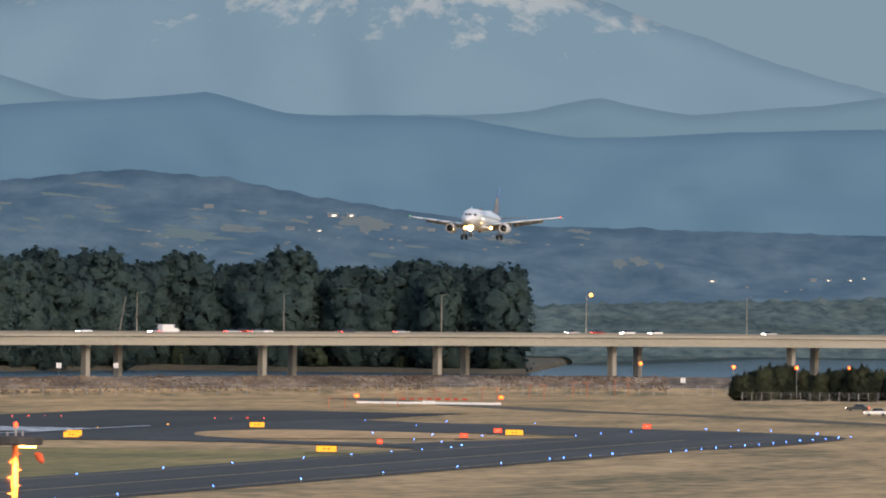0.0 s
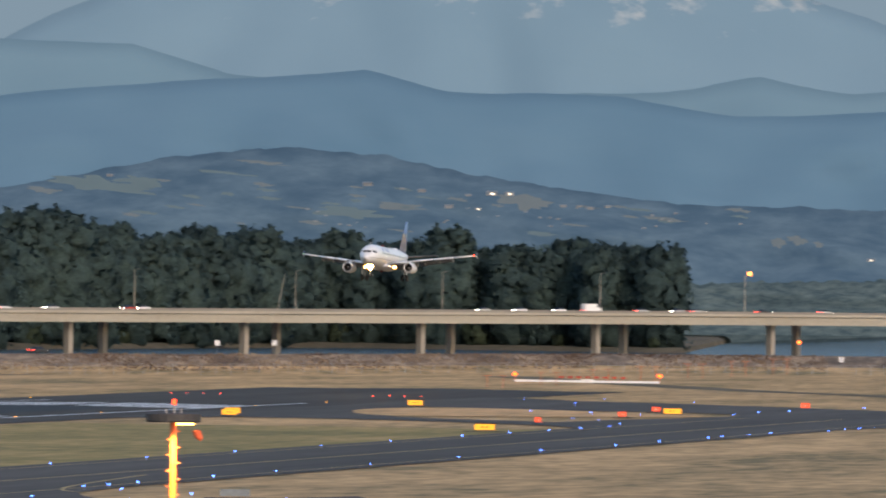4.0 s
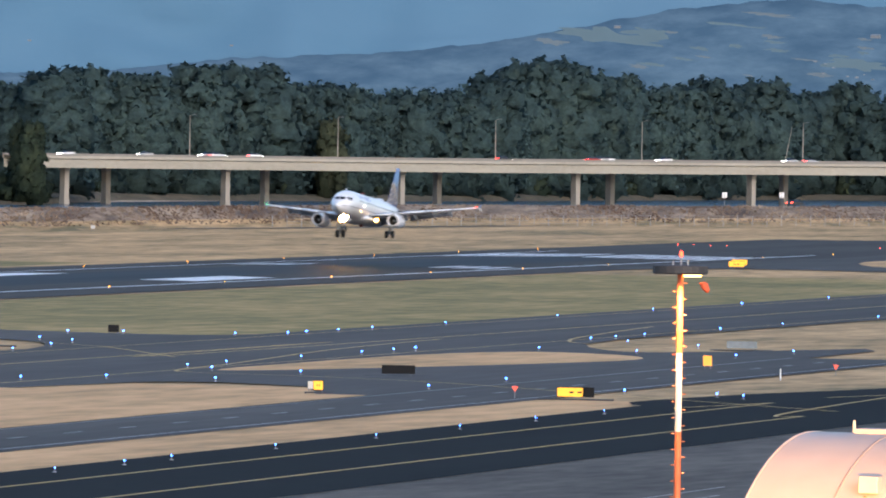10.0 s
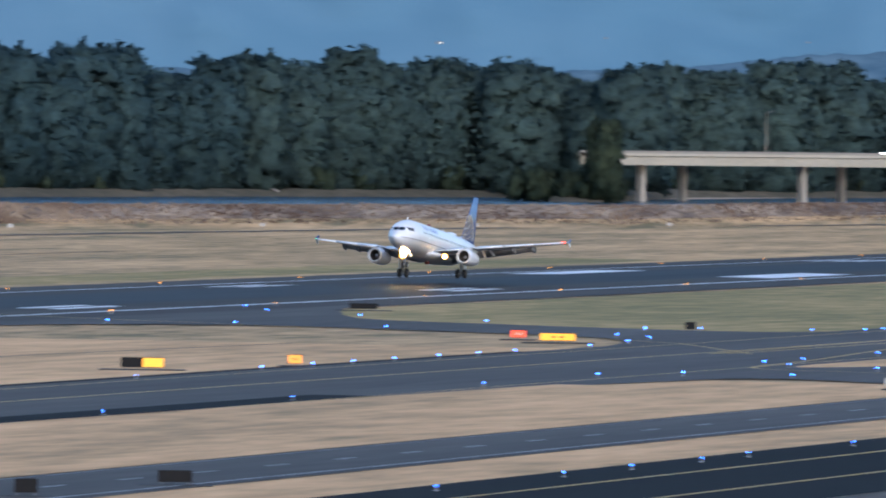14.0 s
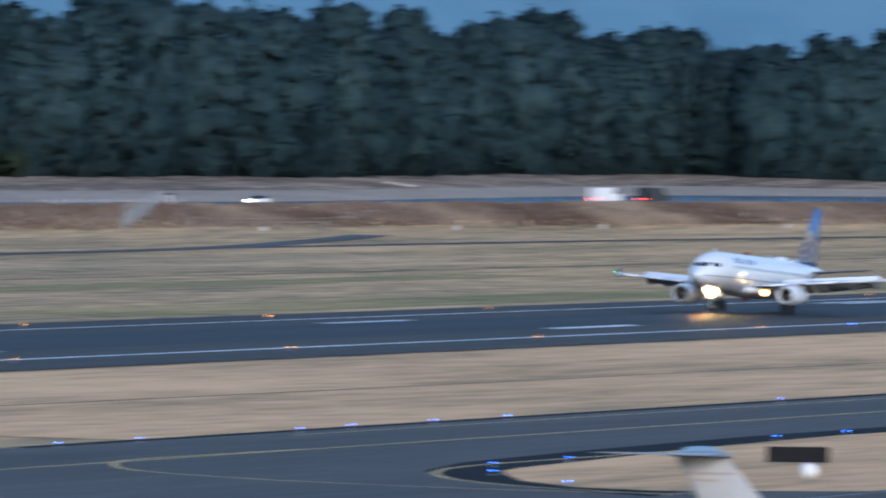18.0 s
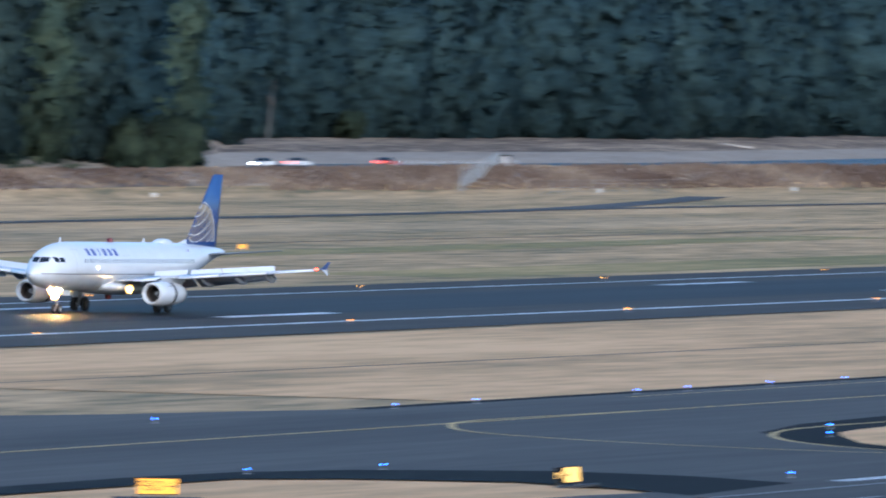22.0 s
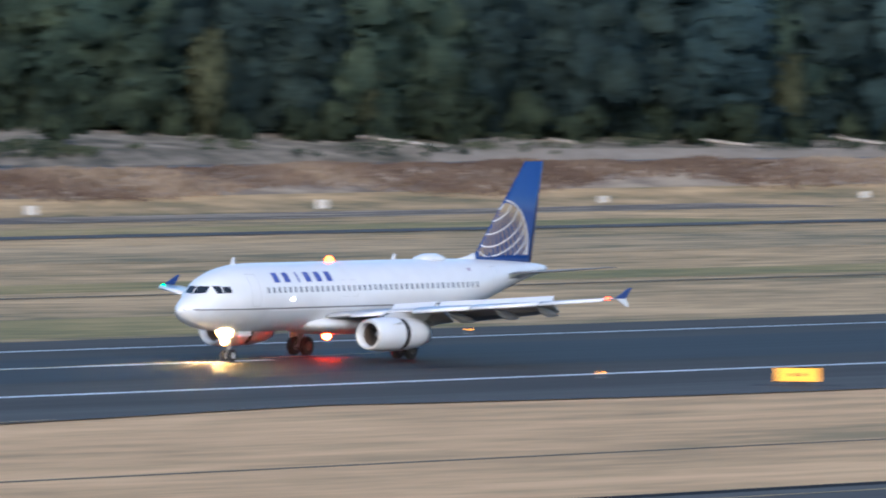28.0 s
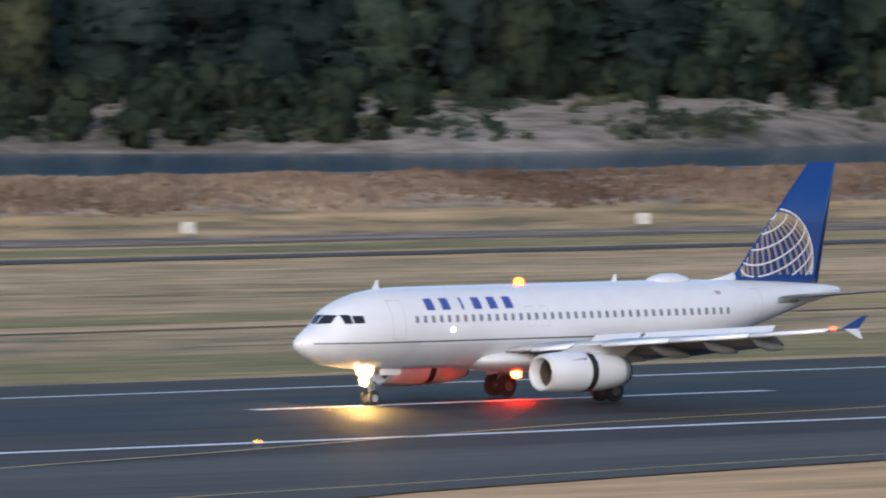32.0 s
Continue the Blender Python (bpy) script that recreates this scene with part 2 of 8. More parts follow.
# ---- land: one sheet round the terrace, with levee, river bed, far bank and wooded island ----
levee_r = table([(-2, 2860), (5, 2660), (8.5, 2606), (9.6, 2588), (11.7, 2425), (13.3, 2342), (15.1, 2138), (17.1, 2060), (20.6, 1882), (24.4, 1678), (29.0, 1383), (32.8, 1239), (37, 1105), (43.2, 959), (47.0, 903), (62, 745)])
bank_r = table([(-2, 4700), (8.4, 4700), (8.97, 4700), (9.04, 3720), (9.15, 3640), (9.9, 3673), (11.1, 3702), (13.3, 3352), (14.95, 3225), (15.06, 3025), (15.6, 3030), (15.75, 3165), (17.1, 3081), (19.1, 2900), (20.3, 2850), (22.1, 2559), (24.3, 2400), (24.65, 2120), (26.6, 1960), (29.0, 1850), (32.8, 1720), (37.2, 1545), (38.2, 1585), (40.3, 1556), (42.5, 1526), (43.6, 1448), (45, 1415), (47.0, 1406), (62, 1200)])
rise_w = table([(7, 14), (18, 18), (19.7, 80), (20.8, 150), (24.3, 160), (24.6, 30), (35, 35), (38.3, 60), (42.5, 90), (62, 90)])
rise_z = table([(7, -1.5), (18, -1), (20, 1.5), (24.3, 1.5), (24.6, 1.0), (29, -0.3), (33, -0.8), (36, 1), (38.3, 2.3), (40.3, 4.1), (42.5, 4.7), (45, 3.4), (62, 3.2)])


def spot(az, r, z=0.0):
    a = radians(az)
    return Vector((EYE.x + r * math.cos(a), EYE.y + r * math.sin(a), z))


def bank_z(az, f):
    """Height of the island's bank at the share f of its width."""
    z = rise_z(az)
    return float(np.interp(f, (0, 0.36 if az < 24.5 else 0.2, 0.75, 1.0), (-3.0, -2.0 + (z + 2) * 0.3, z * 0.8 - 0.4, z)))


def land_profile(az):
    rl, rb = levee_r(az), bank_r(az)
    w, z = rise_w(az), rise_z(az)
    wob = noise.noise((az * 0.9, 0, 0))
    return [(5, -0.04, 0), (600, -0.04, 0), (rl - 34 - 5 * wob, -0.04, 0), (rl - 22, 1.6, 1), (rl - 8, 3.7 + 0.25 * wob, 1), (rl, 4.0, 1),
            (rl + 3, 4.02, 2), (rl + 12, 4.02, 3), (rl + 24, 1.5, 1), (rl + 40, -3.6, 3), (rb - 14, -4.5, 3), (rb, -3.0, 3),
            (rb + w * (0.36 if az < 24.5 else 0.2), -2.0 + (z + 2) * 0.3, 1), (rb + w * 0.75, z * 0.8 - 0.4, 1), (rb + w, z, 1), (rb + w + 90, z + 1, 4), (4960, z + 1, 4)]


def build_land():
    bm = B()
    azs = list(np.arange(-2, 62.01, 0.25))
    rows = []
    for az in azs:
        rows.append([bm.verts.new(spot(az, r, z)) for r, z, _ in land_profile(az)])
    kinds = [k for _, _, k in land_profile(20)]
    for a, b in zip(rows, rows[1:]):
        for k in range(len(kinds) - 1):
            f = bm.faces.new((a[k], a[k + 1], b[k + 1], b[k]))
            f.material_index = kinds[k + 1] if kinds[k + 1] in (3, 4) else kinds[k] if k else 0
            if (f.material_index == 1 and k > 10 and azs[rows.index(a)] > 24.4) or (k > 9 and f.material_index == 3 and azs[rows.index(a)] > 35):
                f.material_index = 5
            # eastern bank: the dark floor colour also stands in for the trees' shade
            if k > 10 and azs[rows.index(a)] < 18.5 and f.material_index != 4:
                f.material_index = 4
            if kinds[k] == 2:
                f.material_index = 2
    # the rest of the round, behind and beside the camera
    back = [62] + list(range(70, 358, 8)) + [358]
    old = None
    firsts = []
    for az in back:
        src = land_profile(62 if az < 200 else -2)
        ring = rows[-1] if az == 62 else rows[0] if az == 358 else [bm.verts.new(spot(az, r, -0.04)) for r, z, _ in src]
        if az not in (62, 358):
            firsts.append(ring[0])
        if old:
            for k in range(len(kinds) - 1):
                bm.faces.new((old[k], old[k + 1], ring[k + 1], ring[k]))
        old = ring
    mid = bm.verts.new((EYE.x, EYE.y, -0.04))
    inner = [r[0] for r in rows] + firsts
    for p, q in zip(inner, inner[1:] + inner[:1]):
        if p is not q:
            bm.faces.new((mid, p, q))
    me = mesh_of("ground", bm, dry_grass, levee_grass, gravel, sand, forest_floor, bank_grass, smooth=True)
    tagged(new("ground", me), "airfield of dry tan grass with a levee, river bank and island", "ground", kind="structure")


build_land()


def build_water():
    n = Nodes("river_water")
    n.b.inputs["Base Color"].default_value = (0.06, 0.115, 0.175, 1)
    n.b.inputs["Roughness"].default_value = 0.13
    n.b.inputs["IOR"].default_value = 1.33
    co = n.add("ShaderNodeTexCoord")
    mp = n.add("ShaderNodeMapping", Scale=(0.25, 0.25, 0.25))
    n.link(co.outputs["Object"], mp.inputs["Vector"])
    tx = n.add("ShaderNodeTexNoise", Scale=1.0, Detail=5.0)
    n.link(mp.outputs[0], tx.inputs["Vector"])
    bn = n.add("ShaderNodeBump", Strength=1.0, Distance=1.0)
    n.link(tx.outputs["Fac"], bn.inputs["Height"])
    n.link(bn.outputs[0], n.b.inputs["Normal"])
    # the western reach lies calm in the lee of the wood
    sp = n.add("ShaderNodeSeparateXYZ")
    n.link(co.outputs["Object"], sp.inputs[0])
    calm = n.add("ShaderNodeMapRange", **{"From Min": -900.0, "From Max": -350.0, "To Min": 0.13, "To Max": 0.9})
    n.link(sp.outputs[0], calm.inputs["Value"])
    n.link(calm.outputs[0], bn.inputs["Strength"])
    bm = B()
    rows = []
    for az in np.arange(-2, 62.01, 1.0):
        rl, rb = levee_r(az), bank_r(az) + 10
        far = 4950 if az < 8.5 else rb
        rows.append([bm.verts.new(spot(az, r, z)) for r, z in ((rl + 36, -3), (min(3900, far - 10), -3), (far, 7 if az < 8.5 else -3))])
    for a, b in zip(rows, rows[1:]):
        for k in range(2):
            bm.faces.new((a[k], a[k + 1], b[k + 1], b[k]))
    tagged(part("water", bm, n.m), "calm blue river behind the levee", "water", kind="structure")


build_water()


# ---- pavements ----
def crown(y):
    return 0.03 + 0.24 * max(0.0, 1 - abs(y) / 22.9)


def strip(name, x0, x1, y0, y1, material, z=0.02, label="", parent=None, step=60):
    bm = B()
    sheet(bm, list(np.linspace(x0, x1, max(2, int(abs(x1 - x0) / step)))), [y0, y1], lambda x, y: z)
    ob = part(name, bm, material, parent, label)
    return tagged(ob, kind="" if parent else "structure", category="" if parent else "pavement")


def poly(name, pts, material, z=0.03, label="", parent=None):
    bm = B()
    vs = [bm.verts.new((x, y, z)) for x, y in pts]
    f = bm.faces.new(vs)
    f.normal_update()
    if f.normal.z < 0:
        f.normal_flip()
    bmesh.ops.triangulate(bm, faces=[f])
    ob = part(name, bm, material, parent, label)
    return tagged(ob, kind="" if parent else "structure", category="" if parent else "pavement")


def smooth_pts(pts, n=6):
    """A closed outline, rounded (Catmull-Rom)."""
    out = []
    m = len(pts)
    for i in range(m):
        p0, p1, p2, p3 = (Vector(pts[(i + k) % m]) for k in (-1, 0, 1, 2))
        for s in range(n):
            t = s / n
            out.append(tuple(0.5 * ((2 * p1) + (p2 - p0) * t + (2 * p0 - 5 * p1 + 4 * p2 - p3) * t * t + (3 * p1 - p0 - 3 * p2 + p3) * t ** 3)))
    return out


def curve_strip(name, pts, width, material, z, parent=None, fz=None):
    """A painted line along a smooth open curve."""
    pts = [Vector(p) for p in pts]
    fine = []
    for i in range(len(pts) - 1):
        p0, p1, p2, p3 = pts[max(i - 1, 0)], pts[i], pts[i + 1], pts[min(i + 2, len(pts) - 1)]
        for s in range(8):
            t = s / 8
            fine.append(0.5 * ((2 * p1) + (p2 - p0) * t + (2 * p0 - 5 * p1 + 4 * p2 - p3) * t * t + (3 * p1 - p0 - 3 * p2 + p3) * t ** 3))
    fine.append(pts[-1])
    bm = B()
    old = None
    for i, p in enumerate(fine):
        d = (fine[min(i + 1, len(fine) - 1)] - fine[max(i - 1, 0)]).normalized()
        q = Vector((-d.y, d.x)) * width / 2
        a, b = p + q, p - q
        za, zb = (fz(a.y), fz(b.y)) if fz else (z, z)
        pair = (bm.verts.new((a.x, a.y, za)), bm.verts.new((b.x, b.y, zb)))
        if old:
            bm.faces.new((old[0], old[1], pair[1], pair[0]))
        old = pair
    return part(name, bm, material, parent)


bm = B()
sheet(bm, list(np.arange(-2900, 180, 60)) + [190], [-36, -22.9, -12, -8, 0, 8, 12, 22.9, 34], lambda x, y: crown(y))
runway = tagged(part("runway", bm, runway_asphalt), "long dark asphalt runway with white edge stripes", "runway", kind="structure")
bm = B()
sheet(bm, list(np.arange(-2800, -100, 60)), [-12, -6, 0, 6, 12], lambda x, y: crown(y) + 0.012)
part("rubber_band", bm, asphalt_rubber, runway, "black tyre rubber along the middle of the runway")


def on_runway(name, x0, x1, y0, y1, material=None):
    bm = B()
    sheet(bm, list(np.linspace(x0, x1, max(2, int(abs(x1 - x0) / 40)))), [y0, y1], lambda x, y: crown(y) + 0.03)
    return part(name, bm, material or white_line, runway)


for y in (-22.4, 22.4):
    on_runway("edge_stripe", -2880, -60, y - 0.45, y + 0.45)
for k in range(24):
    on_runway("centre_dash", -2816.6 + 61 * k, -2780 + 61 * k, -0.45, 0.45)
for s in (-1, 1):
    on_runway("aiming_bar", -468, -423, s * 10.9, s * 18.5)
    for x, n in ((-299, 3), (-613, 2), (-768, 2), (-920, 1), (-1075, 1)):
        for k in range(n):
            on_runway("touchdown_bar", x, x + 22.9, s * (10.9 + 3.35 * k), s * (12.7 + 3.35 * k))
    for k in range(8):
        on_runway("threshold_bar", -152, -106, s * (1.7 + 2.6 * k), s * (3.3 + 2.6 * k))

# parallel taxiway, its links to the runway, service road and southern taxiway
taxiway = strip("taxiway", -2900, -170, -148, -112, asphalt, 0.05, "asphalt taxiway parallel to the runway")
links = [
    ("end_link", [(57, -32), (30, -55), (7, -79), (-43, -115), (-96, -145), (-176, -153), (-284, -148), (-316, -121), (-288, -112), (-246, -98), (-156, -110), (-119, -101), (-106, -75), (-86, -52), (-80, -32)]),
    ("end_diagonal", [(-317, -115), (-278, -109), (-246, -96), (-216, -68), (-138, -46), (-79, -46), (-80, -32), (-266, -32), (-245, -48), (-254, -74), (-289, -103)]),
    ("middle_link", [(-802, -116), (-814, -110), (-816, -100), (-801, -74), (-783, -54), (-731, -37), (-707, -32), (-883, -31), (-845, -39), (-830, -56), (-838, -74), (-857, -100), (-883, -110), (-919, -116)]),
    ("south_link", [(-1058, -145), (-1010, -154), (-1017, -169), (-1040, -180), (-830, -181), (-848, -169), (-856, -161), (-823, -150), (-774, -146)]),
    ("fast_exit", [(-1240, -35), (-1274, -41), (-1297, -53), (-1313, -76), (-1306, -100), (-1277, -112), (-1286, -120), (-1413, -120), (-1395, -111), (-1372, -101), (-1365, -89), (-1353, -74), (-1344, -63), (-1344, -51), (-1362, -46), (-1401, -45), (-1431, -35)]),
    ("west_exit", [(-1412, -35), (-1450, -43), (-1499, -48), (-1547, -53), (-1604, -67), (-1678, -111), (-1757, -113), (-1654, -61), (-1617, -34)]),
    ("west_link", [(-1264, -142), (-1283, -152), (-1302, -158), (-1311, -170), (-1304, -180), (-1437, -180), (-1398, -174), (-1382, -175), (-1372, -162), (-1376, -153), (-1400, -150), (-1440, -142)]),
]
for k, (name, pts) in enumerate(links):
    poly(name, smooth_pts(pts, 3), asphalt, 0.053 + 0.002 * k, "dark asphalt taxiway link between the grass")
island_grass = [
    ("grass_island", [(-965, -148), (-931, -147), (-887, -148), (-865, -154), (-875, -166), (-899, -169), (-950, -156)], tan_grass),
    ("grass_island", [(-203, -64), (-138, -46), (-93, -52), (-108, -74), (-142, -98), (-159, -108), (-182, -95)], tan_grass),
]
for name, pts, m in island_grass:
    tagged(poly(name, smooth_pts(pts, 4), m, 0.07, "island of dry tan grass between taxiways"), category="grass")
service_road = strip("service_road", -2400, -868, -194, -179.5, asphalt, 0.04, "two-lane airfield service road")
south_taxiway = strip("south_taxiway", -2300, -1035, -231, -205, asphalt_new, 0.05, "fresh black asphalt taxiway beside the apron")
poly("south_junction", smooth_pts([(-1052, -204), (-1028, -203), (-1005, -206), (-985, -210), (-930, -217), (-872, -225), (-866, -244), (-1058, -243), (-1070, -225)], 3), asphalt_new, 0.056, "fresh black asphalt taxiway junction")
apron = strip("apron", -2100, -880, -340, -231, apron_concrete, 0.03, "grey concrete apron")
strip("green_verge", -815, -330, -111.5, -38, green_grass, 0.0, "strip of greener mown grass beside the runway")
strip("tan_verge", -1255, -905, -111.5, -38, tan_grass, 0.0, "strip of pale dry grass beside the runway")
strip("tan_verge", -2000, -1380, -111.5, -38, tan_grass, 0.0, "strip of pale dry grass beside the runway")
strip("tan_verge", -1700, -1040, -205, -194, tan_grass, 0.0, "strip of pale dry grass beside the service road")
strip("tan_verge", -1700, -1015, -179.5, -148.5, tan_grass, 0.0, "strip of pale dry grass beside the taxiway")

# dark shoulders round the taxiway's edge
poly("taxiway_shoulder", [(-1085, -139.9), (-1156, -139.2), (-1219, -139.3), (-1252, -140.9), (-1281, -143.3), (-1296.6, -146.9), (-1310.5, -154.8), (-1319, -162.9), (-1327, -172.6), (-1318, -171), (-1300, -165), (-1085, -150)], asphalt_new, 0.069, "fresh black shoulder along the taxiway edge")
tagged(poly("grass_nose", [(-1298, -152.5), (-1293, -150.6), (-1287.6, -149.6), (-1270, -148.0), (-1239, -144.8), (-1214, -143.4), (-1171, -144.2), (-1102, -145.4), (-1040, -147), (-1040, -179.6), (-1310, -179.6), (-1318, -169.4), (-1316, -164), (-1309, -158)], tan_grass, 0.075, "tongue of dry tan grass between taxiways"), category="grass")
poly("taxiway_shoulder", [(-1386.8, -147), (-1375.5, -148.3), (-1368, -151.7), (-1361.6, -160.6), (-1362.8, -168.9), (-1368, -176.8), (-1387, -178.7), (-1381.7, -172.7), (-1377.2, -165.2), (-1379.6, -156.6), (-1383.9, -152.1), (-1400, -151.5), (-1700, -151), (-1700, -147.6)], asphalt_new, 0.072, "fresh black shoulder along the taxiway edge")
# dark strips stand in for the shade along the grass verge
for x0, x1 in ((-1276, -925), (-1760, -1400)):
    strip("taxiway_edge", x0, x1, -112.7, -110.9, asphalt_new, 0.056, "dark strip painted for the verge's shade beside the taxiway")

# ---- woods ----
bark = blended("bark", [(0.022, 0.021, 0.02), (0.06, 0.055, 0.05)], (0.5, 0.5, 0.1), (3, 3, 0.5), 0.9)
# the two far-wood leaf colours carry blue distance haze
leaf_dark = leafy("hazed_cottonwood_leaves", (0.049, 0.083, 0.086), (0.077, 0.123, 0.118))
leaf_mid = leafy("hazed_maple_leaves", (0.034, 0.068, 0.081), (0.065, 0.112, 0.120))
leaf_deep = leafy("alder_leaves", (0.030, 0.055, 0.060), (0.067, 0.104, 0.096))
leaf_green = leafy("ash_leaves", (0.039, 0.073, 0.064), (0.112, 0.155, 0.106))
leaf_copse = leafy("copse_leaves", (0.024, 0.032, 0.022), (0.062, 0.072, 0.042))
leaf_bush = leafy("willow_leaves", (0.024, 0.041, 0.029), (0.060, 0.080, 0.048))
leaf_pale = leafy("pale_leaves", (0.060, 0.074, 0.045), (0.125, 0.138, 0.082))


def ball(detail):
    bm = B()
    bmesh.ops.create_icosphere(bm, subdivisions=detail, radius=1.0)
    bm.verts.ensure_lookup_table()
    vs = np.array([v.co[:] for v in bm.verts])
    fs = [[v.index for v in f.verts] for f in bm.faces]
    bm.free()
    return vs, fs


LOBE = ball(1)


def crown_bm(rng, height, low, lobes, leaves, spread, leaf):
    """Rounded boughs that overlap into one dense crown, each lumpy and clothed in small leaves."""
    vs, fs, outs, boughs = [], [], [], []
    ball_vs, ball_fs = LOBE
    many = 0.40 if lobes > 40 else 0.52
    axis = np.array((0, 0, height * 0.45))

    def outward(p, d):
        """Leaves turn to the light: their shading follows the bough and the crown."""
        o = (p - axis) * np.array((1, 1, 0.5))
        o = 0.85 * o / max(0.1, np.linalg.norm(o)) + 0.28 * d
        return tuple(o / max(0.05, np.linalg.norm(o)))

    for k in range(lobes):
        h = low + (0.97 - low) * (k + rng.random() * 0.9) / lobes
        w = spread * math.sin(min(1, (1.08 - h) * 2.2 + 0.30) * math.pi / 2) * (0.82 + 0.36 * rng.random())
        a = k * 2.39996 + rng.uniform(-0.5, 0.5)
        bough = w * many * (0.58 + 0.42 * rng.random())
        r = max(0.0, w - bough) * (0.62 + 0.38 * rng.random()) * (1.0 if h < 0.8 else 0.85)
        boughs.append((np.array((r * math.cos(a), r * math.sin(a), min(h * height, height - bough * 0.9))), bough))
    if lobes > 40:
        for h in (0.12, 0.28, 0.44, 0.60, 0.74):
            boughs.append((np.array((0.0, 0.0, h * height)), spread * (0.72 if h < 0.7 else 0.58)))
    for c, size in boughs:
        seed = rng.random() * 50
        tall = np.array((1, 1, 1.0 + (0.6 if c[2] < 0.75 * height else 0.2) * rng.random()))
        i = len(vs)
        radii = []
        for v in ball_vs:
            n1 = 0.55 * noise.noise((v[0] * 1.5 + seed, v[1] * 1.5, v[2] * 1.5)) + 0.50 * noise.noise((v[0] * 3.9, v[1] * 3.9 + seed, v[2] * 3.9))
            q = max(0.35, 0.84 + n1)
            radii.append(q)
            vs.append(tuple(c + v * size * tall * q))
            outs.append(outward(np.array(vs[-1]), v))
        fs += [[q + i for q in f] for f in ball_fs]
        for _ in range(leaves):
            k = rng.randrange(len(radii))
            d = ball_vs[k] + np.array([rng.gauss(0, 0.16) for _ in range(3)])
            d /= np.linalg.norm(d)
            p = Vector(c + d * size * tall * radii[k] * (0.9 + 0.32 * rng.random() ** 2))
            n = Vector(d + np.array([rng.gauss(0, 0.7) for _ in range(3)])).normalized()
            u = n.orthogonal().normalized()
            v = n.cross(u)
            t = rng.random() * math.tau
            u, v = u * math.cos(t) + v * math.sin(t), v * math.cos(t) - u * math.sin(t)
            q = leaf * (0.5 + 0.9 * rng.random())
            i = len(vs)
            vs += [p - u * q, p + u * q * 0.8 - v * q * 0.3, p + v * q * 1.1 + n * q * 0.2]
            fs.append((i, i + 1, i + 2))
            outs += [outward(np.array(p[:]), d + 1.0 * np.array(n[:]))] * 3
    me = bpy.data.meshes.new("crown")
    me.from_pydata(vs, [], fs)
    for f in me.polygons:
        f.use_smooth = True
    me.normals_split_custom_set_from_vertices(outs)
    return me


def make_tree(seed, height, spread, lobes, leaves, low, leaf, material, name="cottonwood_tree"):
    rng = random.Random(seed)
    root = new(name)
    bm = B()
    lean = Vector((rng.uniform(-1, 1), rng.uniform(-1, 1), 0)) * height * 0.02
    rod(bm, (0, 0, -1.0), Vector((0, 0, height * 0.5)) + lean, height * 0.016, height * 0.009)
    rod(bm, Vector((0, 0, height * 0.5)) + lean, Vector((0, 0, height * 0.88)) + lean * 1.5, height * 0.009, height * 0.003)
    for k in range(6):
        z = height * (0.25 + 0.1 * k)
        a = rng.random() * math.tau
        rod(bm, lean * z / height + Vector((0, 0, z)), Vector((math.cos(a) * spread * 0.6, math.sin(a) * spread * 0.6, z + height * 0.12)), height * 0.005, height * 0.002, 5)
        if name == "pale_poplar":
            part("trunk" if k == 0 else "limb", bm, bark, root)
            bm = B()
    if name != "pale_poplar":
        part("trunk", bm, bark, root)
    me = crown_bm(rng, height, low, lobes, leaves, spread, leaf)
    me.materials.append(material)
    crown_ob = new("crown", me)
    crown_ob.parent = root
    return root


skyline = table([(9.1, 0.15), (9.4, 0.20), (10.5, 0.22), (11.3, 0.22), (11.7, 0.25), (12.1, 0.25), (12.45, 0.30), (12.75, 0.29), (13.1, 0.21), (13.8, 0.23), (14.4, 0.28), (14.7, 0.25), (15.1, 0.215), (15.6, 0.23), (16.0, 0.25), (16.3, 0.31), (16.9, 0.34), (17.2, 0.28), (17.4, 0.26), (17.9, 0.32), (18.3, 0.31), (18.7, 0.39), (19.2, 0.32), (19.6, 0.31), (20.2, 0.37), (20.7, 0.43), (21.2, 0.40), (21.7, 0.42), (23, 0.5), (24.3, 0.5), (24.7, 0.8), (30, 1.0), (50, 1.3)])


def wood_height(az, r, z):
    return min(47.0, EYE.z - z + r * math.tan(radians(skyline(az))))


def wood_front(seed):
    """Places along the island's shore: azimuth, distance, ground height."""
    rng = random.Random(seed)
    az = 9.36
    while az < 50:
        r = bank_r(az) + rise_w(az)
        yield az, r, rise_z(az), rng
        az += math.degrees(rng.uniform(7.6, 11.2) / r)


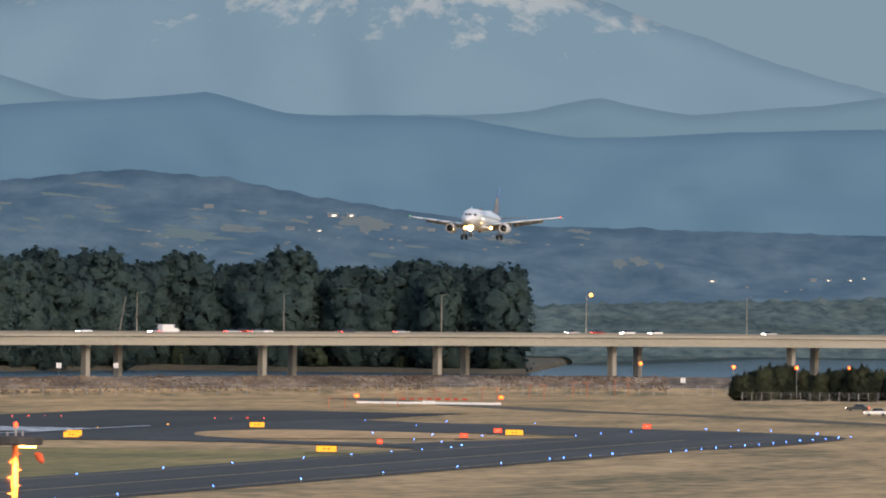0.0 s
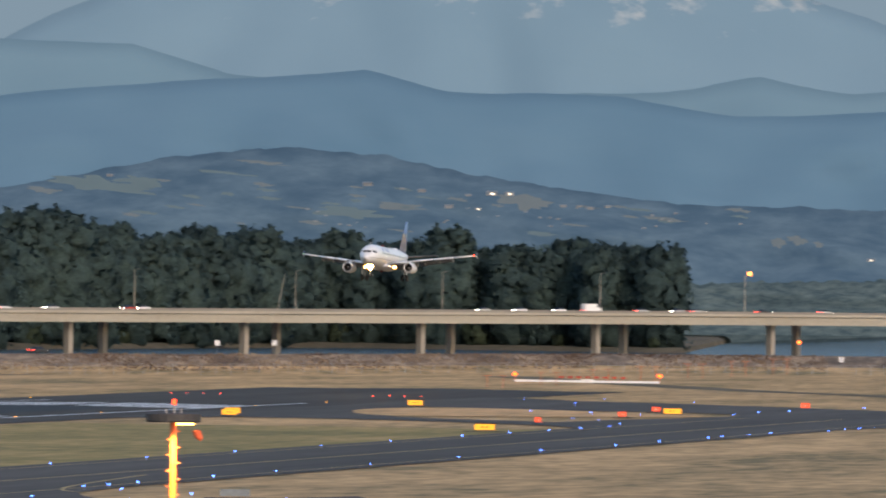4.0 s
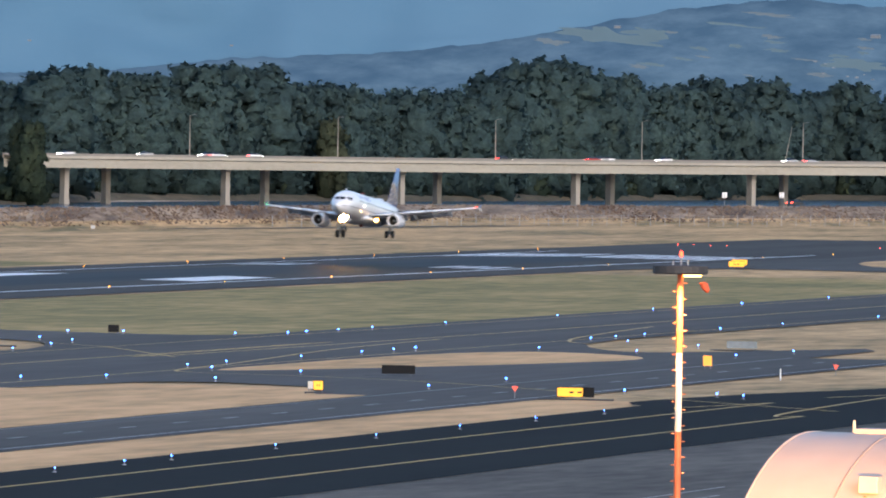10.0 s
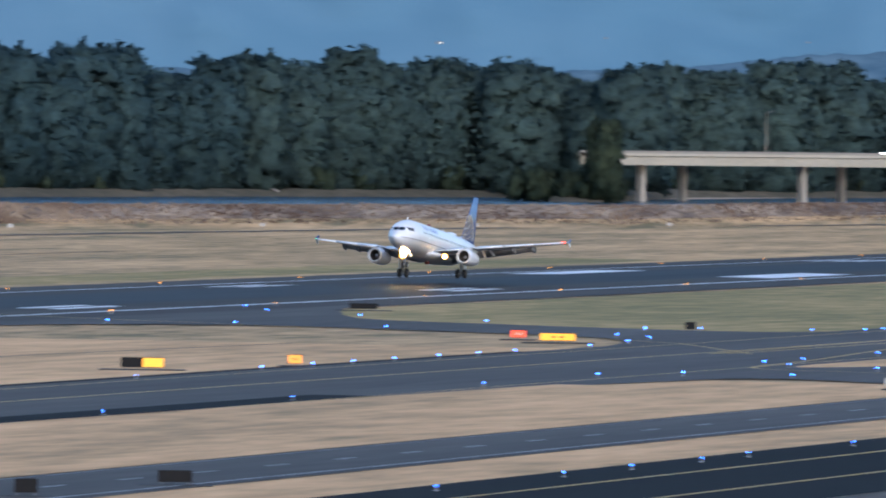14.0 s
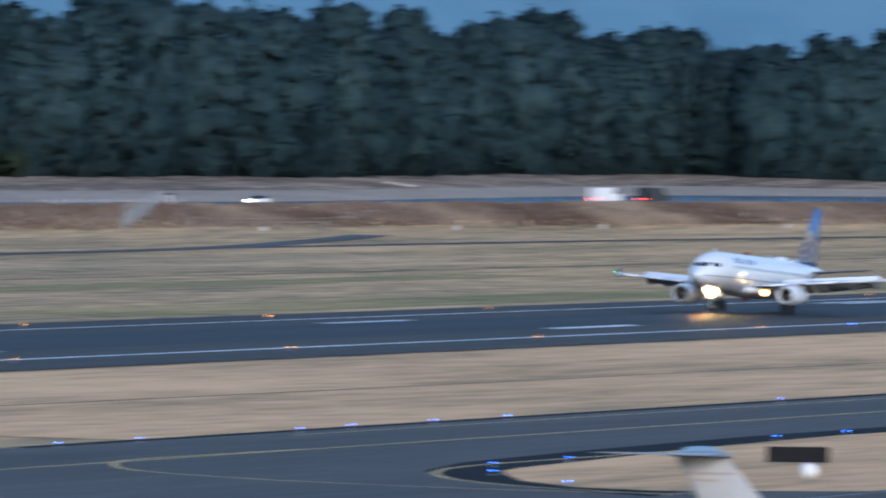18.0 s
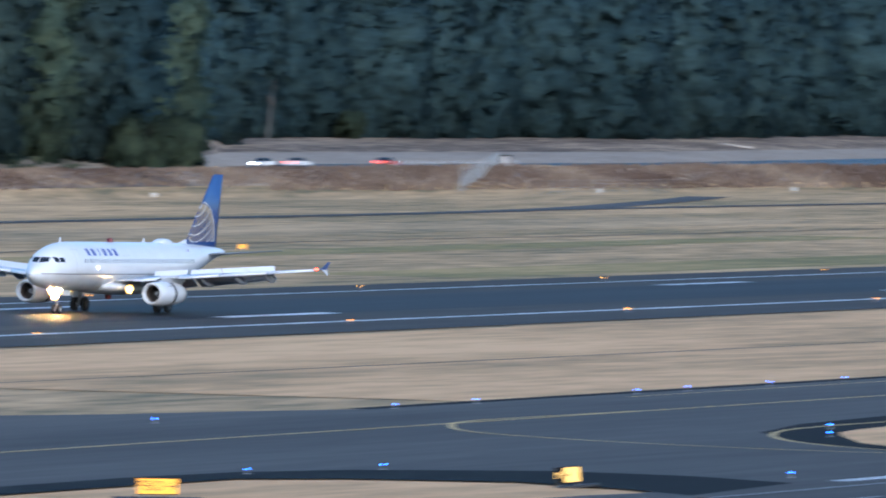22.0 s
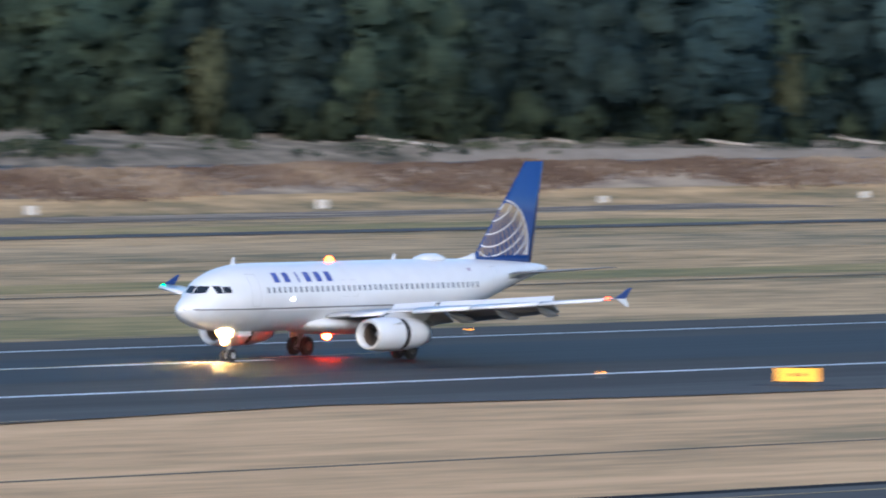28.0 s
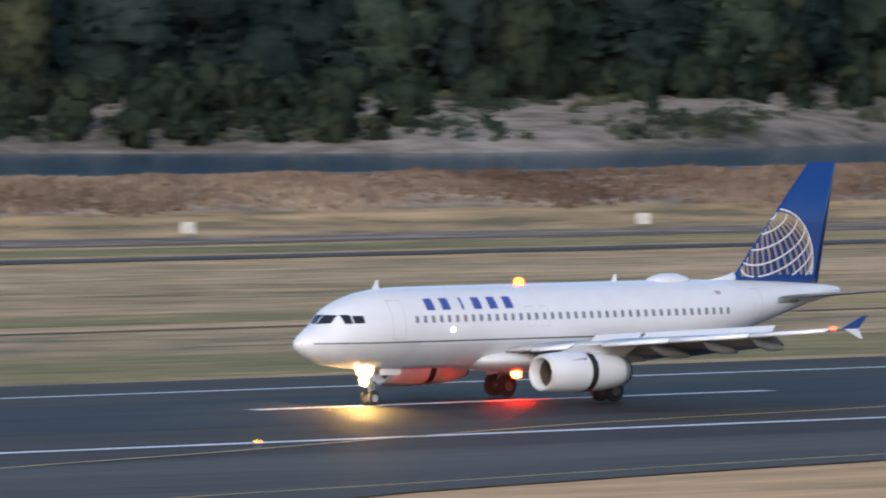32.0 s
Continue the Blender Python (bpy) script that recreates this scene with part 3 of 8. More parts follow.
def build_forest():
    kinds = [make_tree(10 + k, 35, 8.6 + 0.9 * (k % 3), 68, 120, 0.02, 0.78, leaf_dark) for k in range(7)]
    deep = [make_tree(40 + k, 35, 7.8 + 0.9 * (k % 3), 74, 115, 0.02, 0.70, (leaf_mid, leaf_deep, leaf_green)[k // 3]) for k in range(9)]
    for k in kinds:
        tagged(k, "tall dark green cottonwood tree on the river island", "tree", group="island cottonwoods")
    for k in deep:
        tagged(k, "tall very dark green tree at the edge of the near wood", "tree", group="near wood trees")
    used = set()
    for az, r, z, rng in wood_front(3):
        k = rng.randrange(7)
        pick = rng.random()
        if az > 25 + rng.uniform(-1, 1):
            deep_share = 0.25 if az < 34 else 0.5
            k = (13 if pick < 0.38 else 10 if pick < 0.38 + deep_share else 7) + rng.randrange(3)
        elif az > 17.0 + rng.uniform(-1.5, 1.5):
            k = 7 + rng.randrange(3)
        proto = (kinds + deep)[k]
        if 14.75 < az < 15.6:
            r = max(r, 3160)
        s = wood_height(az, r, z) / 36 * (rng.uniform(0.84, 1.05) if az < 25 else rng.uniform(0.86, 1.05))
        wide = 1.2
        m = Matrix.Translation(spot(az, r + rng.uniform(4, 20), z)) @ Matrix.Rotation(rng.random() * 6.28, 4, "Z")
        if k not in used:
            proto.matrix_basis = m
            proto.scale = (s * wide, s * wide, s)
            used.add(k)
        else:
            o = copy_thing(proto, m)
            o.scale = (s * wide * rng.uniform(0.85, 1.2), s * wide * rng.uniform(0.85, 1.2), s)
    for k, az in enumerate((15.5, 15.62, 15.76, 15.88, 16.0, 16.12)):
        r = 3185 + 6 * (k % 3)
        h = wood_height(az, r, -1) / 36 * (0.94, 1.0, 0.97)[k % 3]
        copy_thing(kinds[k], Matrix.Translation(spot(az, r, -1)) @ Matrix.Rotation(k * 1.3, 4, "Z")).scale = (h * 1.2, h * 1.2, h)
    # the wood behind the front row
    rng = random.Random(8)
    sets = {}
    for az, r, z, _ in wood_front(5):
        if 14.6 < az < 15.7:
            r = max(r, 3175)
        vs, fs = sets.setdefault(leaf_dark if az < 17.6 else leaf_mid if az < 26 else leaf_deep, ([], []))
        for row in range(3):
            c = spot(az + rng.uniform(-0.1, 0.1), r + 15 + 16 * row + rng.uniform(-5, 5), z)
            h = wood_height(az, r, z) * rng.uniform(0.78, 0.90)
            for k in range(420):
                t = rng.random()
                w = 7.5 * math.sin(min(1, (1.06 - t) * 1.9 + 0.1) * math.pi / 2)
                a = rng.random() * math.tau
                p = c + Vector((w * math.cos(a), w * math.sin(a), 2 + t * (h - 2)))
                n = Vector((math.cos(a), math.sin(a), rng.gauss(0.2, 0.5))).normalized()
                u = n.orthogonal().normalized()
                v = n.cross(u)
                q = 0.4 + 0.5 * rng.random()
                i = len(vs)
                vs += [p - u * q, p + u * q * 0.7 - v * q * 0.4, p + v * q * 1.2]
                fs.append((i, i + 1, i + 2))
    for m, (vs, fs) in sets.items():
        me = bpy.data.meshes.new("woodland")
        me.from_pydata(vs, [], fs)
        me.materials.append(m)
        tagged(new("woodland", me), "dense dark green wood behind the shore trees", "woods", kind="stuff")


build_forest()

# ---- distance: far woods, wooded hills, blue ridges and the snow mountain ----
def ridge(name, material, dist, tops, foot, label, rough=0.03, relief=220, az0=-2, az1=48, seed=0.0, fan=None, step=0.06, freq=1.7):
    """A range of hills as a relief that rises from its foot to its skyline and falls away behind."""
    top = table(tops)
    bm = B()
    uv = bm.loops.layers.uv.new("slope")
    flat = {}
    rows = []
    steps = 14
    for az in np.arange(az0, az1 + 0.01, step):
        e1 = top(az) + rough * (noise.fractal((az * freq, seed, 0), 0.9, 2.1, 6))
        col = []
        for k in range(steps + 1):
            s = k / steps
            r = dist + relief * s + 30 * noise.noise((az * 2.2, s * 5, seed)) * math.sin(s * math.pi)
            e = foot + (e1 - foot) * (s ** 0.85)
            col.append(bm.verts.new(spot(az, r, EYE.z + r * math.tan(radians(e)))))
            flat[col[-1]] = (az, e)
        col.append(bm.verts.new(spot(az, dist + relief + 60, -10)))
        rows.append(col)
    for a, b in zip(rows, rows[1:]):
        for k in range(steps + 1):
            f = bm.faces.new((a[k], b[k], b[k + 1], a[k + 1]))
            for lp in f.loops:
                u, v = flat.get(lp.vert, (0, -9))
                if fan:
                    u, v = math.atan2((fan[0] - u) * 0.35, fan[1] - v), math.hypot((u - fan[0]) * 0.35, v - fan[1])
                lp[uv].uv = (u, v)
    ob = part(name, bm, material, smooth=True)
    return tagged(ob, label, "hills", kind="structure")


# haze is in these colours: paler and bluer with distance
hazy_hill_wood = haze_hill("hazy_hill_wood", (0.037, 0.067, 0.101), (0.064, 0.101, 0.137), 0.3, 0.045)
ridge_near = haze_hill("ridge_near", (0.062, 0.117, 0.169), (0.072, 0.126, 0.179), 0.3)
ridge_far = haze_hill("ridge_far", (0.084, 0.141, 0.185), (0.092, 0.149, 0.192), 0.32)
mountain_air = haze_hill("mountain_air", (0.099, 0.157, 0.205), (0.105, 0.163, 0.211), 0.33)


def add_snow(m):
    """Snow tongues that fan out from the summit and thin out downhill."""
    t = m.node_tree
    uvn = t.nodes.new("ShaderNodeUVMap")
    uvn.uv_map = "slope"
    mp = t.nodes.new("ShaderNodeMapping")
    mp.inputs["Scale"].default_value = (12.0, 5.5, 1)
    tx = t.nodes.new("ShaderNodeTexNoise")
    tx.inputs["Scale"].default_value, tx.inputs["Detail"].default_value, tx.inputs["Roughness"].default_value = 1.0, 5.0, 0.62
    sep = t.nodes.new("ShaderNodeSeparateXYZ")
    t.links.new(uvn.outputs[0], mp.inputs["Vector"])
    t.links.new(uvn.outputs[0], sep.inputs[0])
    t.links.new(mp.outputs[0], tx.inputs["Vector"])
    line = t.nodes.new("ShaderNodeMapRange")
    for k, v in (("From Min", 0.7), ("From Max", 1.12), ("To Min", 0.12), ("To Max", -0.16)):
        line.inputs[k].default_value = v
    line.clamp = False
    t.links.new(sep.outputs[1], line.inputs["Value"])
    ad = t.nodes.new("ShaderNodeMath")
    t.links.new(tx.outputs["Fac"], ad.inputs[0])
    t.links.new(line.outputs[0], ad.inputs[1])
    cut = t.nodes.new("ShaderNodeMapRange")
    for k, v in (("From Min", 0.46), ("From Max", 0.58), ("To Min", 0.0), ("To Max", 0.85)):
        cut.inputs[k].default_value = v
    t.links.new(ad.outputs[0], cut.inputs["Value"])
    b = t.nodes["Principled BSDF"]
    for sock in ("Base Color", "Emission Color"):
        old = b.inputs[sock].links[0].from_socket
        mx = t.nodes.new("ShaderNodeMix")
        mx.data_type = "RGBA"
        t.links.new(cut.outputs[0], mx.inputs[0])
        t.links.new(old, mx.inputs[6])
        # snow greyed by the painted haze; it glows like the slope
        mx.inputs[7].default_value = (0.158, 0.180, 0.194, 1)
        t.links.new(mx.outputs[2], b.inputs[sock])


add_snow(mountain_air)


def build_evening_sky():
    """The hazy eastern sky low over the mountain, opposite the sunset."""
    n = Nodes("evening_haze")
    n.b.inputs["Base Color"].default_value = (0, 0, 0, 1)
    n.b.inputs["Specular IOR Level"].default_value = 0.0
    co = n.add("ShaderNodeTexCoord")
    tx = n.add("ShaderNodeTexNoise", Scale=0.004, Detail=3.0)
    n.link(co.outputs["Object"], tx.inputs["Vector"])
    ramp = n.add("ShaderNodeValToRGB")
    el = ramp.color_ramp.elements
    el[0].color, el[1].color = (0.112, 0.167, 0.212, 1), (0.121, 0.175, 0.218, 1)
    n.link(tx.outputs["Fac"], ramp.inputs[0])
    n.link(ramp.outputs[0], n.b.inputs["Emission Color"])
    n.b.inputs["Emission Strength"].default_value = 1.0
    bm = B()
    rows = [[bm.verts.new(spot(az, 4945, z)) for z in (-10, 200, 420)] for az in np.arange(-2, 50.1, 1.0)]
    for a, b in zip(rows, rows[1:]):
        for k in range(2):
            bm.faces.new((a[k], b[k], b[k + 1], a[k + 1]))
    tagged(part("backdrop_sky", bm, n.m), "grey-blue hazy evening sky low over the mountain", "sky", kind="structure")


build_evening_sky()
# woods across the river, their haze mixed into colour and glow
hazy_shore_wood = haze_hill("hazy_shore_wood", (0.030, 0.048, 0.058), (0.070, 0.095, 0.100), 0.25, 0.17)
ridge("backdrop_mountain", mountain_air, 4700, [(-2, 0.2), (5, 0.5), (7.5, 1.09), (8.0, 1.23), (8.7, 1.46), (9.3, 1.71), (9.9, 1.95), (10.5, 1.87), (11.2, 1.63), (12.1, 1.5), (13.2, 0.95), (14.8, 0.3), (50, 0.2)], -0.3, "snow-streaked mountain far beyond the hills, paled by painted haze", 0.03, 150, fan=(9.75, 2.35))
ridge("backdrop_range", ridge_far, 4550, [(-2, 0.95), (6, 1.02), (7.4, 1.04), (7.9, 0.985), (8.37, 0.945), (8.65, 0.985), (8.87, 1.035), (9.05, 1.0), (9.25, 0.955), (9.6, 0.93), (10.4, 0.93), (11.3, 0.99), (11.6, 1.01), (12.1, 1.16), (12.8, 1.18), (13.5, 1.08), (14.0, 0.91), (15, 0.75), (17, 0.7), (50, 0.6)], -0.3, "far ridge in painted pale blue haze", 0.015, 120, seed=3)
ridge("backdrop_ridge", ridge_near, 4420, [(-2, 0.85), (7.4, 0.88), (8.2, 0.86), (9.0, 0.82), (9.6, 0.92), (10.5, 0.94), (10.9, 1.035), (11.6, 0.99), (12.5, 0.92), (13.1, 0.84), (13.4, 0.82), (14.0, 0.91), (14.8, 1.0), (15.4, 1.11), (17, 1.05), (21, 0.95), (50, 0.85)], -0.3, "forested ridge in painted blue evening haze", 0.012, 100, seed=5)
ridge("backdrop_hills", hazy_hill_wood, 4280, [(-2, 0.3), (7.4, 0.33), (8.8, 0.36), (9.3, 0.37), (10.1, 0.47), (10.5, 0.54), (10.8, 0.60), (11.3, 0.64), (11.9, 0.58), (12.5, 0.46), (12.9, 0.385), (13.4, 0.33), (14.2, 0.29), (15, 0.2), (50, 0)], -0.3, "wooded farming hills with pale fields in painted blue haze", 0.014, 110, seed=9, freq=7.0, step=0.03)
ridge("far_woods", hazy_shore_wood, 4200, [(-2, 0.0), (7.4, 0.01), (8.5, -0.02), (9.2, -0.04), (10, -0.06), (50, -0.1)], -0.30, "dark far shore woods across the river, haze painted as glow", 0.022, 40, seed=12, freq=16.0, step=0.02)

# ---- bridge ----
def build_bridge():
    bridge = tagged(new("road_bridge"), "long low concrete motorway bridge on round-shouldered piers", "bridge")
    a, b = spot(15.2, 3075), spot(5.3, 3540)
    d = (b - a).normalized()
    nrm = Vector((-d.y, d.x, 0))
    L = (b - a).length
    zt = table([(-40, 10.1), (0.2 * L, 10.0), (0.52 * L, 10.8), (0.65 * L, 10.9), (L, 10.6)])
    F = Matrix((( d.x, nrm.x, 0, a.x), (d.y, nrm.y, 0, a.y), (0, 0, 1, 0), (0, 0, 0, 1)))
    bridge.matrix_basis = F
    for off in (0, 22):
        bm = B()
        n = 60
        prof = [(-7.6, 0.3), (-7.6, -0.45), (-6.9, -0.6), (-6.7, -3.0), (6.7, -3.0), (6.9, -0.6), (7.6, -0.45), (7.6, 0.3)]
        rows = []
        for k in range(n + 1):
            s = (-6 if off == 0 else 20) + (L - (-6 if off == 0 else 20)) * k / n
            rows.append([bm.verts.new((s, off + y, zt(s) + z)) for y, z in prof])
        for p, q in zip(rows, rows[1:]):
            for k in range(len(prof)):
                k2 = (k + 1) % len(prof)
                bm.faces.new((p[k], q[k], q[k2], p[k2]))
        part("deck", bm, concrete, bridge, "concrete box-girder deck")
        for y in (-7.5, 7.2):
            bm = B()
            rows = []
            for k in range(n + 1):
                s = (-6 if off == 0 else 20) + (L - (-6 if off == 0 else 20)) * k / n
                rows.append([bm.verts.new((s, off + y + u, zt(s) + z)) for u, z in ((0, 0.25), (0, 0.85), (0.3, 0.85), (0.3, 0.25))])
            for p, q in zip(rows, rows[1:]):
                for k in range(4):
                    bm.faces.new((p[k], q[k], q[(k + 1) % 4], p[(k + 1) % 4]))
            part("parapet", bm, parapet_grey, bridge, "concrete parapet")
    return bridge, F, L, zt


bridge, BRIDGE, BRIDGE_L, deck_z = build_bridge()


def along_bridge(az, y=0.0):
    """Distance along the bridge at which it is seen from the terrace in that direction."""
    a, d = BRIDGE @ Vector((0, y, 0)), BRIDGE.col[0].to_3d()
    w = Vector((math.cos(radians(az)), math.sin(radians(az)), 0))
    e = Vector((EYE.x, EYE.y, 0))
    r = Vector((a.x, a.y, 0)) - e
    return -(r.x * w.y - r.y * w.x) / (d.x * w.y - d.y * w.x)


def build_piers():
    bm = B()
    prof = [(-6.5, 1.0), (-5, 0.85), (-5.0, 0.8), (-0.6, 0.8), (0, 1.0)]
    v = []
    for z, s in prof:
        v.append([bm.verts.new((x, y, z)) for x, y in ((-0.95 * s, -1.5 * s), (0.95 * s, -1.5 * s), (0.95 * s, 1.5 * s), (-0.95 * s, 1.5 * s))])
    for p, q in zip(v, v[1:]):
        for k in range(4):
            bm.faces.new((p[k], p[(k + 1) % 4], q[(k + 1) % 4], q[k]))
    me = mesh_of("pier", bm, pier_concrete)
    for az in PIER_AZ:
        s = along_bridge(az)
        for off in (0, 22):
            o = new("pier", me)
            o.parent = bridge
            z = deck_z(s) - 2.95
            o.matrix_basis = Matrix.Translation((s + off * 1.32, off, z)) @ Matrix.Diagonal((1, 1, (z + 4.5) / 6.5, 1))


PIER_AZ = [15.05, 14.22, 13.318, 12.414, 11.508, 10.597, 9.694, 8.793, 7.87, 6.95, 6.0]


build_piers()

# ---- the airliner: nose towards -x, origin on the ground between the main wheels ----
white_paint = plain("white_paint", (0.72, 0.73, 0.76), 0.28, vary=0.03, size=0.8, clear=0.3)
# the hull's white, greyed to paint the shade on its underside
belly_shade_grey = plain("belly_shade_grey", (0.60, 0.61, 0.63), 0.32, vary=0.06, size=0.8, clear=0.2)
wing_grey = plain("wing_grey", (0.50, 0.51, 0.53), 0.35, vary=0.06, size=0.7)
tailplane_grey = plain("tailplane_grey", (0.17, 0.175, 0.19), 0.4, vary=0.08, size=0.7)
# wing grey darkened: the shade below the wing sits in this colour
flap_shaded_grey = plain("flap_shaded_grey", (0.27, 0.275, 0.29), 0.4, vary=0.1, size=0.8)
bare_metal = plain("bare_metal", (0.62, 0.62, 0.63), 0.28, 0.9, vary=0.08, size=2)
dark_gap = plain("dark_gap", (0.02, 0.02, 0.022), 0.6, vary=0.1)
pane_dark = plain("pane_dark", (0.02, 0.025, 0.035), 0.08, vary=0.05)
cabin_window = plain("cabin_window", (0.22, 0.24, 0.28), 0.15, vary=0.1)
line_grey = plain("line_grey", (0.15, 0.155, 0.17), 0.5, vary=0.1)
seam_grey = plain("seam_grey", (0.52, 0.53, 0.55), 0.5, vary=0.1)
tail_blue = plain("tail_blue", (0.009, 0.047, 0.215), 0.3, vary=0.06, clear=0.3)
title_blue = plain("title_blue", (0.06, 0.09, 0.34), 0.4, vary=0.1)
flag_paint = plain("flag_paint", (0.36, 0.30, 0.40), 0.4, vary=0.2)
gold_paint = plain("gold_paint", (0.34, 0.26, 0.17), 0.45, vary=0.1)
rubber = plain("rubber", (0.018, 0.018, 0.019), 0.8, vary=0.25, size=4)
gear_grey = plain("gear_grey", (0.42, 0.43, 0.44), 0.4, 0.3, vary=0.15, size=5)
lamp_glow = plain("lamp_glow", (1, 0.9, 0.7), 0.3, glow=1500, glow_colour=(1.0, 0.52, 0.15), vary=0)
bulb_glow = plain("bulb_glow", (1, 0.9, 0.7), 0.3, glow=60, glow_colour=(1.0, 0.56, 0.19), vary=0)
# golden glow that stands in for the glare round a lamp
lamp_halo_glow = plain("lamp_halo_glow", (1, 0.9, 0.7), 0.3, glow=3.5, glow_colour=(1.0, 0.42, 0.035), vary=0)
top_beacon_glow = plain("top_beacon_glow", (1, 0.2, 0.05), 0.3, glow=28, glow_colour=(1.0, 0.035, 0.0), vary=0)
beacon_glow = plain("beacon_glow", (1, 0.2, 0.05), 0.3, glow=190, glow_colour=(1.0, 0.016, 0.0), vary=0)
nav_red = plain("nav_red", (1, 0.1, 0.05), 0.3, glow=9, glow_colour=(1.0, 0.03, 0.005), vary=0)
nav_green = plain("nav_green", (0.1, 1, 0.4), 0.3, glow=4, glow_colour=(0.02, 1.0, 0.10), vary=0)
logo_lamp = plain("logo_lamp", (1, 0.95, 0.85), 0.3, glow=25, glow_colour=(1.0, 0.93, 0.8), vary=0)

airliner = tagged(new("airliner"), "white twin-engine jet airliner with blue tail and landing lights on", "aeroplane")
# station, top, bottom, half width
HULL = [(-17.71, 3.10, 3.06, 0.02), (-17.62, 3.28, 2.88, 0.22), (-17.45, 3.45, 2.72, 0.40), (-17.1, 3.70, 2.48, 0.68), (-16.6, 3.96, 2.28, 0.97), (-16.1, 4.24, 2.13, 1.20), (-15.75, 4.58, 2.05, 1.34),
        (-15.35, 4.92, 1.99, 1.47), (-14.8, 5.18, 1.92, 1.62), (-14.2, 5.38, 1.86, 1.74), (-13.4, 5.58, 1.80, 1.85), (-12.3, 5.74, 1.76, 1.93), (-11, 5.80, 1.74, 1.97), (-9, 5.81, 1.74, 1.975), (6, 5.81, 1.74, 1.975),
        (8, 5.80, 1.88, 1.95), (10, 5.78, 2.25, 1.85), (12, 5.74, 2.78, 1.66), (14, 5.67, 3.36, 1.38), (16, 5.58, 3.90, 1.04), (17.8, 5.48, 4.36, 0.70), (19.4, 5.36, 4.68, 0.44), (20.2, 5.26, 4.80, 0.30), (20.45, 5.16, 4.90, 0.18)]
_h = np.array(HULL)


def hull(x):
    t, b, w = (float(np.interp(x, _h[:, 0], _h[:, k])) for k in (1, 2, 3))
    return (t + b) / 2, (t - b) / 2, w


def skin(x, phi, side=1, off=0.0):
    """A point on the hull: phi degrees down from the top on a side."""
    zc, rz, ry = hull(x)
    a = radians(phi)
    return Vector((x, side * (ry + off) * math.sin(a), zc + (rz + off) * math.cos(a)))


def phi_at(x, z):
    zc, rz, _ = hull(x)
    return math.degrees(math.acos(max(-1, min(1, (z - zc) / rz))))


def patch(bm, x0, x1, z0, z1, side, off=0.012, nx=1, nz=3, by_phi=False):
    """A piece of skin between two stations and two heights (or angles)."""
    g = []
    for j in range(nz + 1):
        row = []
        for i in range(nx + 1):
            x = x0 + (x1 - x0) * i / nx
            h = z0 + (z1 - z0) * j / nz
            row.append(bm.verts.new(skin(x, h if by_phi else phi_at(x, h), side, off)))
        g.append(row)
    for p, q in zip(g, g[1:]):
        for i in range(nx):
            bm.faces.new((p[i], p[i + 1], q[i + 1], q[i]))


def build_hull():
    bm = B()
    n = 48
    loops = []
    xs = [h[0] for h in HULL]
    fine = []
    for a, b in zip(xs, xs[1:]):
        k = max(1, int((b - a) / 1.2))
        fine += [a + (b - a) * i / k for i in range(k)]
    fine.append(xs[-1])
    for x in fine:
        loops.append([bm.verts.new(skin(x, 360 * k / n)) for k in range(n)])
    for p, q in zip(loops, loops[1:]):
        for k in range(n):
            f = bm.faces.new((p[k], q[k], q[(k + 1) % n], p[(k + 1) % n]))
            f.material_index = 1 if f.calc_center_median().z < 3.12 else 0
    bm.faces.new(loops[0])
    bm.faces.new(loops[-1][::-1])
    me = mesh_of("fuselage", bm, white_paint, belly_shade_grey, smooth=True)
    ob = new("fuselage", me)
    ob.parent = airliner
    ob["label"] = "white fuselage, its belly greyed as painted shade"
    for s in (-1, 1):
        bm = B()
        patch(bm, -17.55, 13.0, 3.12, 3.20, s, 0.01, 60, 1)
        part("cheat_line", bm, line_grey, airliner, "thin grey line along the fuselage")
    # wing root fairing
    bm = B()
    tube(bm, [((-7.0, 0, 2.2), (0.3, 0.1)), ((-6.0, 0, 2.12), (1.7, 0.42)), ((-4.6, 0, 2.1), (2.2, 0.62)), ((-1, 0, 2.08), (2.3, 0.68)), ((2.5, 0, 2.1), (2.2, 0.64)), ((4.5, 0, 2.1), (1.5, 0.45)), ((5.8, 0, 2.2), (0.3, 0.1))], 28)
    part("belly_fairing", bm, belly_shade_grey, airliner, smooth=True)


build_hull()


def on_nose(y, z):
    """The point of the nose's front at a distance from the middle and a height."""
    a, b = -17.6, -12.5
    for _ in range(30):
        x = (a + b) / 2
        zc, rz, ry = hull(x)
        if (y / ry) ** 2 + ((z - zc) / rz) ** 2 > 1:
            a = x
        else:
            b = x
    return Vector((b - 0.016, y, z + 0.006))


